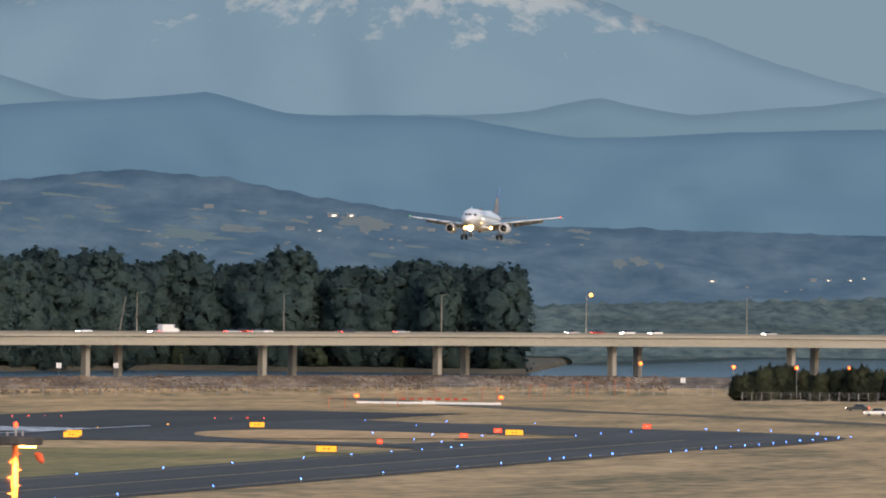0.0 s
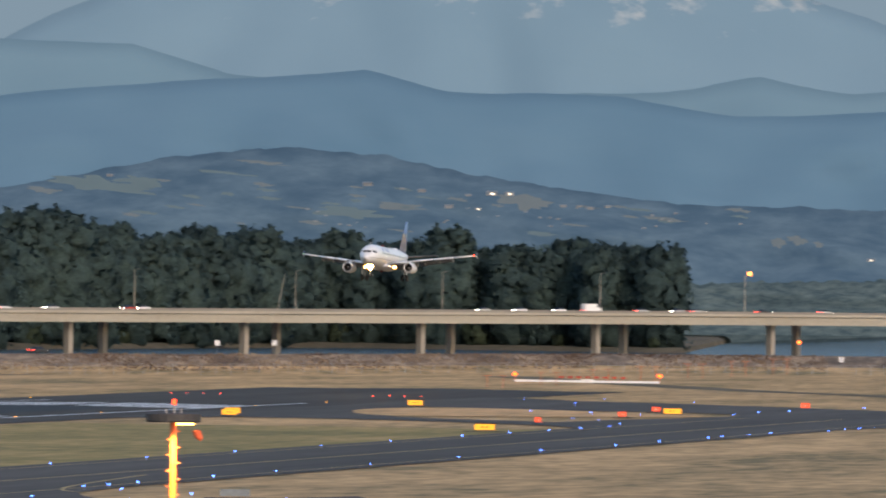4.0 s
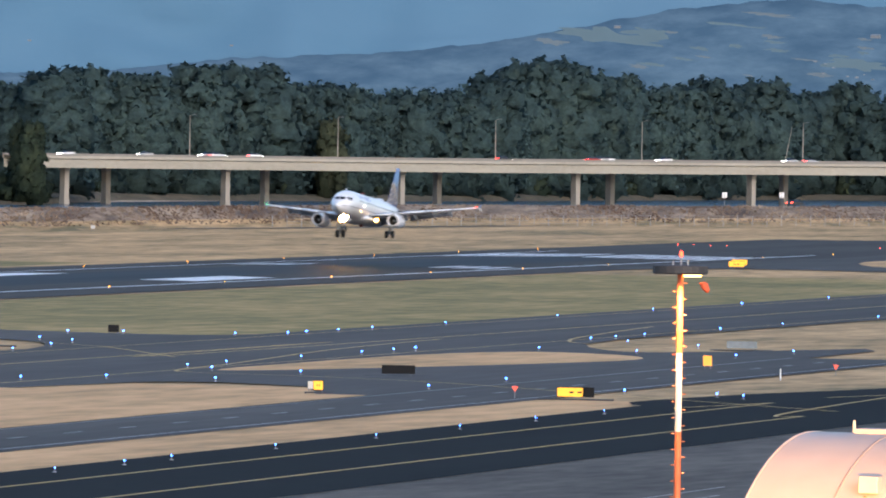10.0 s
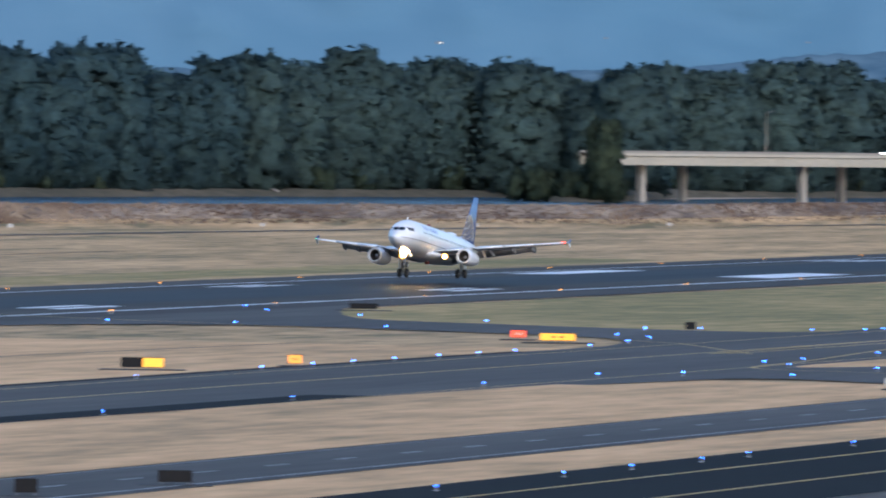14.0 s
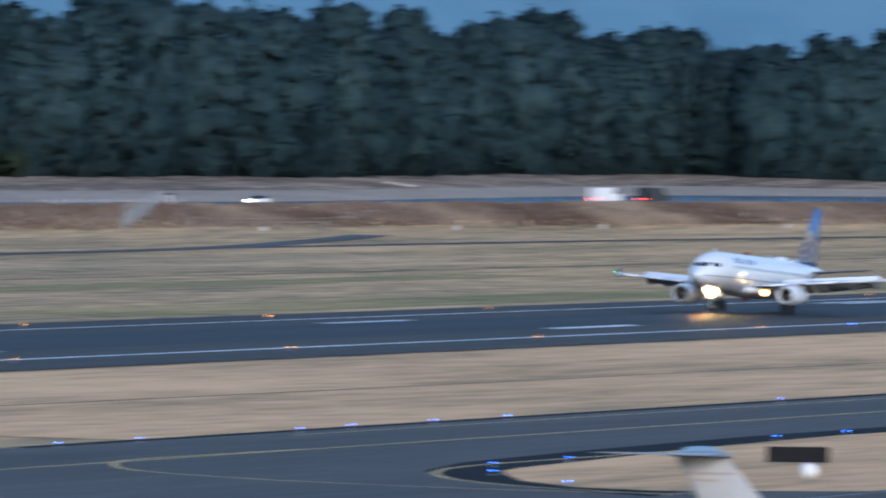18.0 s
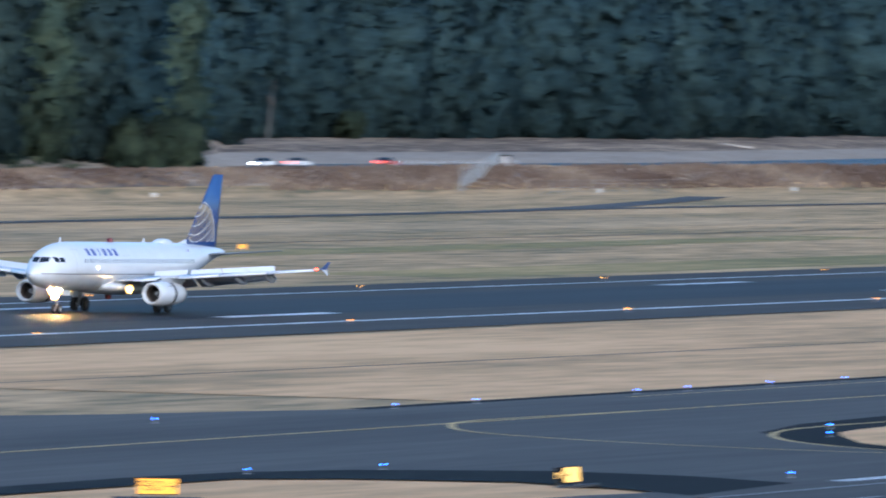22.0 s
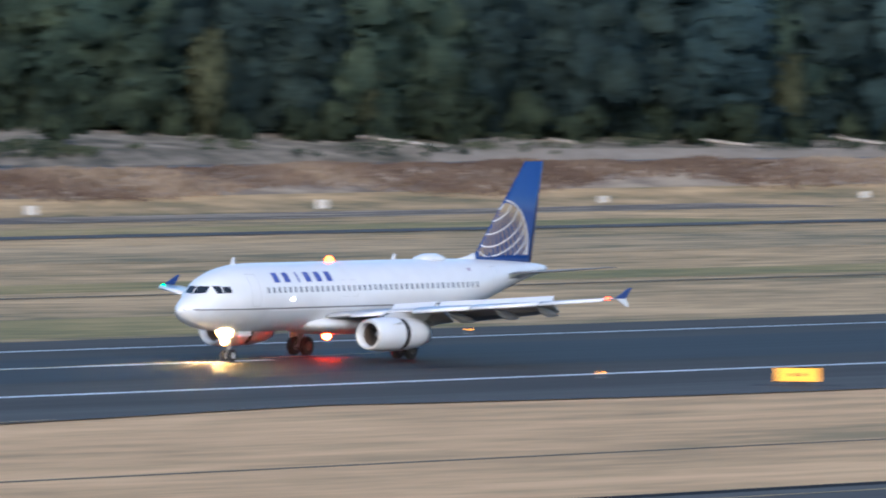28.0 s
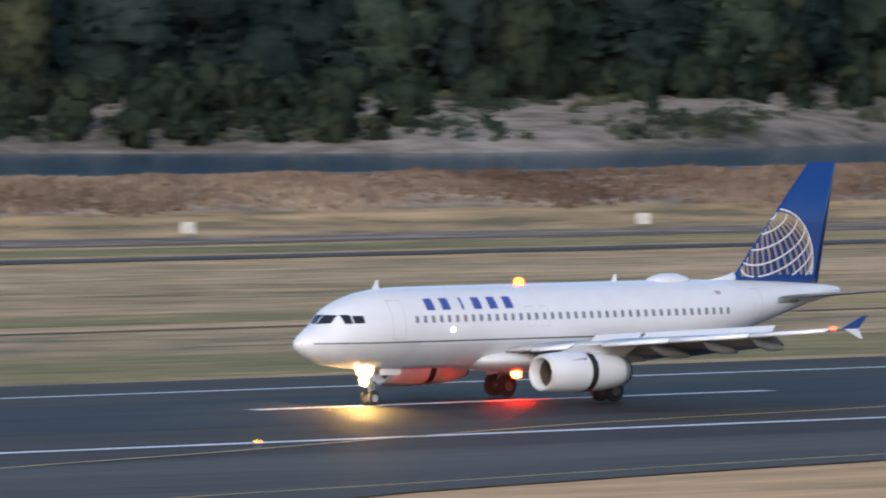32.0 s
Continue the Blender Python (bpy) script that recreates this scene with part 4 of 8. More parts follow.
def build_openings():
    for s in (-1, 1):
        for k in range(41):
            x = -11.25 + 0.546 * k
            bm = B()
            patch(bm, x - 0.115, x + 0.115, 4.08, 4.42, s, 0.012, 1, 2)
            part("cabin_window", bm, cabin_window, airliner)
        for x0, x1, z0, z1 in ((-12.85, -12.0, 3.3, 5.2), (12.7, 13.4, 3.75, 5.3)):
            bm = B()
            for a in ((x0, x1, z0, z0 + 0.04), (x0, x1, z1 - 0.04, z1), (x0, x0 + 0.03, z0, z1), (x1 - 0.03, x1, z0, z1)):
                patch(bm, *a, s, 0.012, 1, 6)
            part("cabin_door", bm, seam_grey, airliner, "door outline")
        for x in (-3.75, -2.75):
            bm = B()
            for a in ((x, x + 0.55, 3.75, 3.78), (x, x + 0.55, 4.72, 4.75), (x, x + 0.025, 3.75, 4.75), (x + 0.525, x + 0.55, 3.75, 4.75)):
                patch(bm, *a, s, 0.013, 1, 4)
            part("overwing_exit", bm, seam_grey, airliner, "emergency exit outline")
        # cockpit panes
        bm = B()
        g = [[bm.verts.new(on_nose(s * (0.04 + 0.72 * i / 6), 4.08 + 0.05 * i / 6 + (0.45 - 0.06 * i / 6) * j / 4)) for i in range(7)] for j in range(5)]
        for p, q in zip(g, g[1:]):
            for i in range(6):
                bm.faces.new((p[i], p[i + 1], q[i + 1], q[i]))
        part("cockpit_window", bm, pane_dark, airliner, "dark cockpit pane")
        for x0, x1, z0, z1 in ((-15.52, -15.12, 4.10, 4.53), (-15.05, -14.48, 4.12, 4.49)):
            bm = B()
            patch(bm, x0, x1, z0, z1, s, 0.014, 4, 5)
            part("cockpit_window", bm, pane_dark, airliner, "dark cockpit pane")
        # the operator's title as plain bars
        for k in range(6):
            x = -10.45 + 1.075 * k + (0.25 if k == 2 else 0.0)
            bm = B()
            patch(bm, x, x + (0.16 if k == 2 else 0.56), 4.68, 5.24, s, 0.014, 1, 3)
            part("title_bar", bm, title_blue, airliner, "blue bar of the operator's title")
        bm = B()
        patch(bm, 10.0, 10.4, 5.06, 5.24, s, 0.013)
        part("flag_mark", bm, flag_paint, airliner, "small flag mark")
        bm = B()
        patch(bm, -8.95, -8.80, 3.62, 3.77, s, 0.03)
        part("wing_scan_light", bm, logo_lamp, airliner, "bright wing inspection light")


build_openings()


def foil(x0, chord, y, z, thick, side=1, twist=0.0, n=10):
    """A wing section as a closed loop from the trailing edge over the top and back below."""
    pts = []
    for k in range(2 * n):
        if k <= n:
            u, s = 1 - k / n, 1
        else:
            u, s = (k - n) / n, -1
        u = u * u * (3 - 2 * u) * 0.5 + u * 0.5
        t = thick * 2.6 * (0.2969 * math.sqrt(u) - 0.126 * u - 0.3516 * u * u + 0.2843 * u ** 3 - 0.1015 * u ** 4)
        pts.append(Vector((x0 + chord * u, side * y, z + (0.62 if s < 0 else 1.1) * s * t + 0.015 * chord * math.sin(math.pi * u) - twist * (u - 0.4) * chord)))
    return pts


def loft(bm, loops, cap=True):
    vs = [[bm.verts.new(p) for p in l] for l in loops]
    n = len(vs[0])
    for a, b in zip(vs, vs[1:]):
        for k in range(n):
            bm.faces.new((a[k], a[(k + 1) % n], b[(k + 1) % n], b[k]))
    if cap:
        bm.faces.new(vs[0][::-1])
        bm.faces.new(vs[-1])
    bmesh.ops.recalc_face_normals(bm, faces=bm.faces)


# wing plan: distance from the middle, leading edge, chord of the fixed wing, height, thickness
WING = [(1.5, -5.1, 5.5, 2.55, 0.85), (3.2, -4.4, 4.8, 2.68, 0.75), (6.4, -2.95, 3.6, 2.98, 0.55), (10.5, -0.75, 2.5, 3.32, 0.36), (14.0, 1.45, 1.85, 3.62, 0.25), (16.6, 3.1, 1.45, 3.86, 0.17)]
_w = np.array(WING)


def wing_at(y):
    return tuple(float(np.interp(y, _w[:, 0], _w[:, k])) for k in (1, 2, 3, 4))


SPOILERS = []
LAMPS = []
WINGS = []
GEARS = []
ADDED_HOODS = []


def build_wing(s):
    wing = new("wing")
    wing.parent = airliner
    WINGS.append((wing, s, Matrix()))
    bm = B()
    loft(bm, [foil(x, c, y, z, t, s) for y, x, c, z, t in WING])
    part("wing_skin", bm, wing_grey, wing, "light grey wing skin", True)
    # slats: a bright leading edge drooped forwards
    for y0, y1 in ((3.2, 5.0), (6.6, 9.5), (9.6, 13.0), (13.1, 16.3)):
        bm = B()
        L = []
        for y in (y0, y1):
            x, c, z, t = wing_at(y)
            k = max(0.32, 0.12 * c)
            L.append([Vector((x - 0.30, s * y, z - 0.16)), Vector((x - 0.34, s * y, z - 0.06)), Vector((x - 0.2, s * y, z + 0.06)), Vector((x + k, s * y, z + t * 0.42)), Vector((x + k * 0.8, s * y, z + t * 0.30)), Vector((x - 0.1, s * y, z - 0.06))])
        loft(bm, L)
        part("slat", bm, white_paint, wing, "extended white slat", True)
    # flaps, down and back
    for y0, y1 in ((1.9, 6.2), (6.5, 12.6)):
        bm = B()
        L = []
        for y in (y0, y1):
            x, c, z, t = wing_at(y)
            f = 0.30 * c if y < 6.3 else 0.36 * c
            a = Vector((x + c + 0.02, s * y, z - 0.08))
            d = Vector((math.cos(0.5), 0, -math.sin(0.5))) * (f + 0.25)
            n = Vector((math.sin(0.5), 0, math.cos(0.5)))
            L.append([a + d, a + d * 0.5 + n * 0.11, a + d * 0.1 + n * 0.13, a - d * 0.06, a + d * 0.1 - n * 0.1, a + d * 0.5 - n * 0.05])
        loft(bm, L)
        part("flap", bm, flap_shaded_grey, wing, "lowered flap", True)
    x, c, z, t = wing_at(14.6)
    bm = B()
    L = []
    for y in (12.8, 16.2):
        x, c, z, t = wing_at(y)
        L.append([Vector((x + c - 0.05, s * y, z + 0.06)), Vector((x + c + 0.45, s * y, z - 0.02)), Vector((x + c - 0.05, s * y, z - 0.04))])
    loft(bm, L)
    part("aileron", bm, wing_grey, wing)
    # flap track fairings
    for y in (5.0, 7.6, 10.2, 12.4):
        x, c, z, t = wing_at(y)
        bm = B()
        a = Vector((x + 0.45 * c, s * y, z - 0.25 * t - 0.05))
        d = Vector((0.5 * c + 1.25, 0, -0.62))
        fr = (Vector((0, 1, 0)), Vector((0.35, 0, 1)).normalized())
        tube(bm, [(a, 0.03, fr), (a + d * 0.2 + Vector((0, 0, -0.1)), (0.14, 0.2), fr), (a + d * 0.55 + Vector((0, 0, -0.1)), (0.17, 0.26), fr), (a + d * 0.85, (0.12, 0.17), fr), (a + d, 0.03, fr)], 12)
        part("flap_fairing", bm, flap_shaded_grey, wing, "pointed flap track fairing", True)
    # wing-tip fence
    x, c, z, t = wing_at(16.6)
    bm = B()
    loft(bm, [[Vector((x + u, s * (16.6 + e), z + v)) for u, v in [(0.3, 0.0), (1.5, 0.0), (2.15, 0.62), (1.85, 0.62)]] for e in (0.0, 0.07)])
    part("wingtip_fence", bm, tail_blue, wing, "blue wing-tip fence")
    bm = B()
    loft(bm, [[Vector((x + u, s * (16.6 + e), z + v)) for u, v in [(0.5, -0.01), (1.5, -0.01), (1.8, -0.5), (1.6, -0.5)]] for e in (0.0, 0.07)])
    part("lower_fence", bm, white_paint, wing, "white lower wing-tip fence")
    bm = B()
    w = 0.10 if s < 0 else 0.06
    box(bm, x - 0.9 * w, x + 1.9 * w, s * 16.35 - w, s * 16.35 + w, z - 0.06, z + 0.10, bevel=0.02)
    part("navigation_light", bm, nav_red if s < 0 else nav_green, wing, "red wing-tip light" if s < 0 else "green wing-tip light")
    # landing light that swings out below the wing root
    x, c, z, t = wing_at(2.7)
    M = Matrix.Translation((x + 0.35, s * 2.75, z - 0.72))
    bm = B()
    # wide outer disc imitates the lamp's yellow halo
    tube(bm, [((-0.03, 0, 0), 0.36), ((-0.01, 0, 0), 0.36)], 24)
    ob = part("landing_light", bm, lamp_halo_glow, wing, "bright swing-out landing light", at=M)
    bm = B()
    tube(bm, [((-0.06, 0, 0), 0.10), ((-0.05, 0, 0), 0.14), ((-0.04, 0, 0), 0.14)], 24)
    part("lamp_bulb", bm, bulb_glow, ob, "white-hot bulb")
    bm = B()
    tube(bm, [((-0.20, 0, 0), 0.40), ((0.06, 0, 0), 0.38), ((0.13, 0, 0), 0.25), ((0.14, 0, 0), 0.02)], 20, cap=False)
    part("light_housing", bm, dark_gap, ob, "dark lamp housing")
    LAMPS.append((ob, M.copy()))
    # spoilers hinge up after touchdown
    for y0, y1 in ((3.4, 6.2), (6.5, 8.96), (8.98, 11.0), (11.02, 13.0)):
        ya, yb = y0, y1
        xa, ca, za, ta = wing_at(ya)
        xb, cb, zb, tb = wing_at(yb)
        h0 = Vector((xa + 0.72 * ca, s * ya, za + 0.24 * ta + 0.02))
        h1 = Vector((xb + 0.72 * cb, s * yb, zb + 0.24 * tb + 0.02))
        ax = (h1 - h0).normalized()
        if ax.y < 0:
            h0, h1, ax = h1, h0, -ax
        xdir = Vector((1, 0, 0))
        zdir = xdir.cross(ax).normalized()
        xdir = ax.cross(zdir)
        if zdir.z < 0:
            zdir = -zdir
        M = Matrix((xdir, ax, zdir)).transposed().to_4x4()
        M.translation = h0
        w = (h1 - h0).length
        k = 0.75 if y0 < 6 else 0.68
        bm = B()
        box(bm, 0, k, 0.01, w - 0.01, -0.015, 0.02)
        ob = part("spoiler", bm, white_paint, wing, "white spoiler panel", at=M)
        SPOILERS.append((ob, M.copy()))
    return wing


for s in (-1, 1):
    build_wing(s)


def build_tail():
    bm = B()
    # fin: height, leading edge, chord
    fin = [(5.45, 12.1, 6.75, 0.50), (5.9, 12.7, 6.25, 0.5), (8.5, 15.18, 4.32, 0.36), (11.62, 18.17, 2.0, 0.18)]
    loops = []
    for z, x, c, t in fin:
        l = foil(x, c, 0, 0, t * 0.8)
        loops.append([Vector((p.x, p.z - 0.008 * c, z)) for p in l])
    loft(bm, loops)
    part("fin", bm, tail_blue, airliner, "blue fin", True)
    bm = B()
    tube(bm, [((10.9, 0, 5.72), 0.02), ((11.9, 0, 5.72), (0.10, 0.16)), ((12.7, 0, 5.75), (0.14, 0.34)), ((13.0, 0, 5.78), (0.02, 0.3))], 12)
    part("fin_fillet", bm, white_paint, airliner, smooth=True)
    fa = np.array([(z, x, c, t) for z, x, c, t in fin])

    def fin_side(x, z):
        x0, c, t = (float(np.interp(z, fa[:, 0], fa[:, k])) for k in (1, 2, 3))
        u = min(max((x - x0) / c, 0), 1)
        return t * 0.8 * 2.6 * 1.1 * (0.2969 * math.sqrt(u) - 0.126 * u - 0.3516 * u * u + 0.2843 * u ** 3 - 0.1015 * u ** 4), 0 <= (x - x0) / c <= 0.99

    # the globe badge: a gold net with white rings, as plain curved bars

    def bar(pts, width, material, label, s, lift):
        bm = B()
        old = None
        for i, p in enumerate(pts):
            d = (pts[min(i + 1, len(pts) - 1)] - pts[max(i - 1, 0)])
            if d.length < 1e-6:
                continue
            d.normalize()
            q = Vector((-d.y, d.x)) * width / 2
            pr = []
            for w in (p + q, p - q):
                y, ok = fin_side(w.x, w.y)
                pr.append((w, y, ok))
            if not (pr[0][2] and pr[1][2]) or p.y < 5.85:
                old = None
                continue
            pair = [bm.verts.new((w.x, s * (y + lift), w.y)) for w, y, ok in pr]
            if old:
                bm.faces.new((old[0], old[1], pair[1], pair[0]))
            old = pair
        if len(bm.faces):
            part("badge_bar", bm, material, airliner, label)
        else:
            bm.free()

    def globe(lat, lon):
        """A wire globe whose pole leans back; only its front half is drawn."""
        a, b = radians(lat), radians(lon)
        v = Vector((math.cos(a) * math.sin(b), -math.cos(a) * math.cos(b), math.sin(a)))
        v = Matrix.Rotation(radians(20), 3, "X") @ v
        v = Matrix.Rotation(radians(-18), 3, "Y") @ v
        return Vector((15.85 + 2.62 * v.x, 6.6 + 2.62 * v.z)), v.y < 0.05

    for s in (-1, 1):
        for lon in range(-84, 90, 12):
            bar([globe(lat, lon)[0] for lat in range(-40, 84, 4)], 0.15, gold_paint, "gold bar of the globe badge", s, 0.012)
        for lat in (-32, -18, -4, 10, 23, 40, 58, 74):
            bar([globe(lat, lon)[0] for lon in range(-90, 94, 4)], 0.085, white_paint, "white ring of the globe badge", s, 0.02)
        rim = [Vector((15.85 + 2.66 * math.cos(radians(a)), 6.6 + 2.66 * math.sin(radians(a)))) for a in range(-20, 140, 3)]
        bar(rim, 0.085, white_paint, "white rim of the globe badge", s, 0.024)
    for s in (-1, 1):
        bm = B()
        loft(bm, [foil(x, c, y, z, t, s) for y, x, c, z, t in ((0.55, 14.6, 4.0, 4.75, 0.34), (3.2, 16.2, 2.75, 4.98, 0.24), (6.2, 18.0, 1.35, 5.24, 0.12))])
        part("tailplane", bm, tailplane_grey, airliner, "dark grey tailplane", smooth=True)
        bm = B()
        patch(bm, 14.7, 16.6, 4.52, 4.86, s, 0.01, 4, 3)
        part("tailplane_plate", bm, bare_metal, airliner, "bare metal plate round the tailplane root")


build_tail()

SLEEVES = []
liner = plain("intake_liner", (0.10, 0.075, 0.06), 0.6, vary=0.2, size=3)
fan_grey = plain("fan_grey", (0.07, 0.065, 0.062), 0.45, 0.4, vary=0.2, size=3)


def build_engine(s):
    y, z = 5.75, 1.62
    eng = new("engine")
    eng.parent = airliner
    eng.matrix_basis = Matrix.Translation((0, s * y, z))
    WINGS.append((eng, s, eng.matrix_basis.copy()))
    bm = B()
    out = [(-6.45, 0.74), (-6.53, 0.80), (-6.48, 0.87), (-6.25, 0.94), (-5.6, 1.0), (-4.7, 1.02), (-3.88, 1.0)]
    inn = [(-6.45, 0.74), (-6.2, 0.70), (-5.7, 0.74), (-5.2, 0.76)]
    tube(bm, [((x, 0, 0), r) for x, r in inn[::-1] + out[1:]], 40, cap=False)
    part("intake_cowl", bm, white_paint, eng, "white intake cowl", True)
    bm = B()
    tube(bm, [((-6.46, 0, 0), 0.73), ((-6.55, 0, 0), 0.80), ((-6.50, 0, 0), 0.875), ((-6.38, 0, 0), 0.918)], 40, cap=False)
    part("intake_lip", bm, plain("dull_lip", (0.60, 0.59, 0.57), 0.5, 0.25, vary=0.08), eng, "dull silver intake lip", True)
    bm = B()
    tube(bm, [((-5.9, 0, 0), 0.722), ((-5.2, 0, 0), 0.745)], 32, cap=False)
    part("intake_liner", bm, liner, eng, "brownish acoustic liner", True)
    bm = B()
    tube(bm, [((-3.95, 0, 0), 0.92), ((-2.7, 0, 0), 0.88)], 32, cap=False)
    part("reverser_grid", bm, dark_gap, eng, "dark reverser grid inside the cowl gap")
    bm = B()
    tube(bm, [((-3.88, 0, 0), 1.0), ((-2.9, 0, 0), 0.95), ((-2.0, 0, 0), 0.85), ((-1.35, 0, 0), 0.71), ((-1.37, 0, 0), 0.65), ((-2.1, 0, 0), 0.76)], 40, cap=False)
    sleeve = part("reverser_sleeve", bm, white_paint, eng, "white sliding rear cowl", True)
    SLEEVES.append(sleeve)
    bm = B()
    tube(bm, [((-1.42, 0, 0), 0.728), ((-1.27, 0, 0), 0.69), ((-1.29, 0, 0), 0.62), ((-1.6, 0, 0), 0.64)], 40, cap=False)
    SLEEVES.append(part("nozzle_rim", bm, dark_gap, eng, "dark rim of the rear cowl", True))
    bm = B()
    tube(bm, [((-2.2, 0, 0), 0.55), ((-1.2, 0, 0), 0.51), ((-0.75, 0, 0), 0.38)], 28, cap=False)
    part("exhaust", bm, dark_gap, eng, "dark exhaust nozzle", True)
    # fan with spinner
    bm = B()
    tube(bm, [((-5.75, 0, 0), 0.02), ((-5.6, 0, 0), 0.12), ((-5.25, 0, 0), 0.24)], 20)
    part("spinner", bm, gear_grey, eng, smooth=True)
    for k in range(22):
        bm = B()
        m = Matrix.Rotation(k * math.tau / 22, 4, "X")
        loft(bm, [[m @ Vector(q) for q in row] for row in (
            ((-5.35, -0.03, 0.2), (-5.2, 0.05, 0.2), (-5.18, 0.03, 0.2), (-5.33, -0.05, 0.2)),
            ((-5.4, -0.1, 0.72), (-5.1, 0.12, 0.72), (-5.08, 0.10, 0.72), (-5.38, -0.12, 0.72)))])
        part("fan_blade", bm, fan_grey, eng, "dark fan blade")
    bm = B()
    tube(bm, [((-5.05, 0, 0), 0.76), ((-5.04, 0, 0), 0.01)], 24, cap=False)
    part("fan_disc", bm, dark_gap, eng, "dark disc behind the fan")
    bm = B()
    loft(bm, [[Vector((-5.5, -0.05, 0.94)), Vector((-5.5, 0.05, 0.94)), Vector((-0.9, 0.16, 0.68)), Vector((-0.9, -0.16, 0.68))],
              [Vector((-3.8, -0.05, 1.32)), Vector((-3.8, 0.05, 1.32)), Vector((0.1, 0.16, 1.25)), Vector((0.1, -0.16, 1.25))]])
    part("pylon", bm, wing_grey, eng)
    for q in (-1, 1):
        bm = B()
        m = Matrix.Rotation(radians(52 * q), 4, "X")
        loft(bm, [[m @ Vector(p) for p in ((-5.4, e, 0.98), (-4.6, e, 1.22), (-4.25, e, 1.22), (-4.15, e, 0.98))] for e in (-0.015, 0.015)])
        part("strake", bm, white_paint, eng)


for s in (-1, 1):
    build_engine(s)


def wheel(bm, x, y, z, r, w):
    prof = [(-w, r * 0.5), (-w, r * 0.86), (-w * 0.72, r * 0.97), (0, r), (w * 0.72, r * 0.97), (w, r * 0.86), (w, r * 0.5)]
    tube(bm, [((x, y + o, z), q, (Vector((1, 0, 0)), Vector((0, 0, 1)))) for o, q in prof], 24, cap=False)


def hubs(bm, x, y, z, r, w):
    tube(bm, [((x, y + o, z), q, (Vector((1, 0, 0)), Vector((0, 0, 1)))) for o, q in ((-w * 0.9, 0.02), (-w * 0.7, r * 0.3), (-w * 0.95, r * 0.52), (w * 0.95, r * 0.52), (w * 0.7, r * 0.3), (w * 0.9, 0.02))], 20, cap=False)


hub_dark = plain("hub_dark", (0.10, 0.088, 0.075), 0.6, 0.4, vary=0.3, size=0.2)


def build_gear():
    for name, x, y, r, w, sep, top in (("nose_gear", -12.64, 0, 0.38, 0.12, 0.25, 2.0), ("main_gear", 0, -3.8, 0.585, 0.2, 0.46, 2.7), ("main_gear", 0, 3.8, 0.585, 0.2, 0.46, 2.7)):
        gear = new(name)
        gear.parent = airliner
        GEARS.append((gear, name))
        for q in (-1, 1):
            bm = B()
            wheel(bm, x, y + q * sep, r, r, w)
            part("tyre", bm, rubber, gear, "black tyre", True)
            bm = B()
            hubs(bm, x, y + q * sep, r, r, w)
            part("wheel_hub", bm, gear_grey if y == 0 else hub_dark, gear, "grey wheel hub" if y == 0 else "dark brown-grey wheel hub")
        bm = B()
        rod(bm, (x, y, r), (x, y, top), 0.10 if y == 0 else 0.14, None, 14)
        rod(bm, (x, y - sep, r), (x, y + sep, r), 0.07)
        rod(bm, (x, y, r + 0.45), (x + (-1.2 if y == 0 else 0.0), y + (0 if y == 0 else -0.9 * y / abs(y)), top), 0.06)
        rod(bm, (x + 0.16, y, r + 0.15), (x + 0.28, y, r + 0.5), 0.045)
        rod(bm, (x + 0.28, y, r + 0.5), (x + 0.12, y, r + 0.85), 0.045)
        part("strut", bm, gear_grey, gear, "grey landing gear strut", True)
        bm = B()
        if y == 0:
            for q in (-1, 1):
                box(bm, x + 0.3, x + 1.7, q * 0.42 - 0.02, q * 0.42 + 0.02, 1.5, 1.95)
                if q < 0:
                    part("gear_door", bm, white_paint, gear)
                    bm = B()
        else:
            o = y + 0.42 * y / abs(y)
            box(bm, x - 0.5, x + 0.5, o - 0.03, o + 0.03, 1.1, 2.6)
        part("gear_door", bm, white_paint, gear)
    # the nose-wheel lights lean down towards the runway
    bm = B()
    lean = radians(24)
    axes = (Vector((0, 1, 0)), Vector((-math.sin(lean), 0, math.cos(lean))))
    for q, zz in ((-0.31, 1.74), (0.31, 1.74), (0.0, 1.26)):
        tube(bm, [((-13.09 - o * math.cos(lean), q, zz - o * math.sin(lean)), r, axes) for o, r in ((0.04, 0.12), (0.02, 0.14), (0.0, 0.14))], 16)
    part("taxi_light", bm, lamp_glow, airliner, "bright nose-wheel landing lights")
    # glowing rings added round the lamps as their halo
    bm = B()
    for q, zz in ((-0.31, 1.74), (0.31, 1.74), (0.0, 1.26)):
        tube(bm, [((-13.04, q, zz), 0.13), ((-13.06, q, zz), 0.30), ((-13.03, q, zz), 0.32)], 20, cap=False)
    part("lamp_reflector", bm, lamp_halo_glow, airliner, "golden glowing rings that stand for the lamps' halo")
    bm = B()
    for q, zz in ((-0.31, 1.74), (0.31, 1.74), (0.0, 1.26)):
        tube(bm, [((-13.02, q, zz), 0.325), ((-12.95, q, zz), 0.325), ((-12.72, q, zz), 0.08)], 16)
    part("light_housing", bm, gear_grey, airliner, "grey housings of the nose-wheel lights")


build_gear()


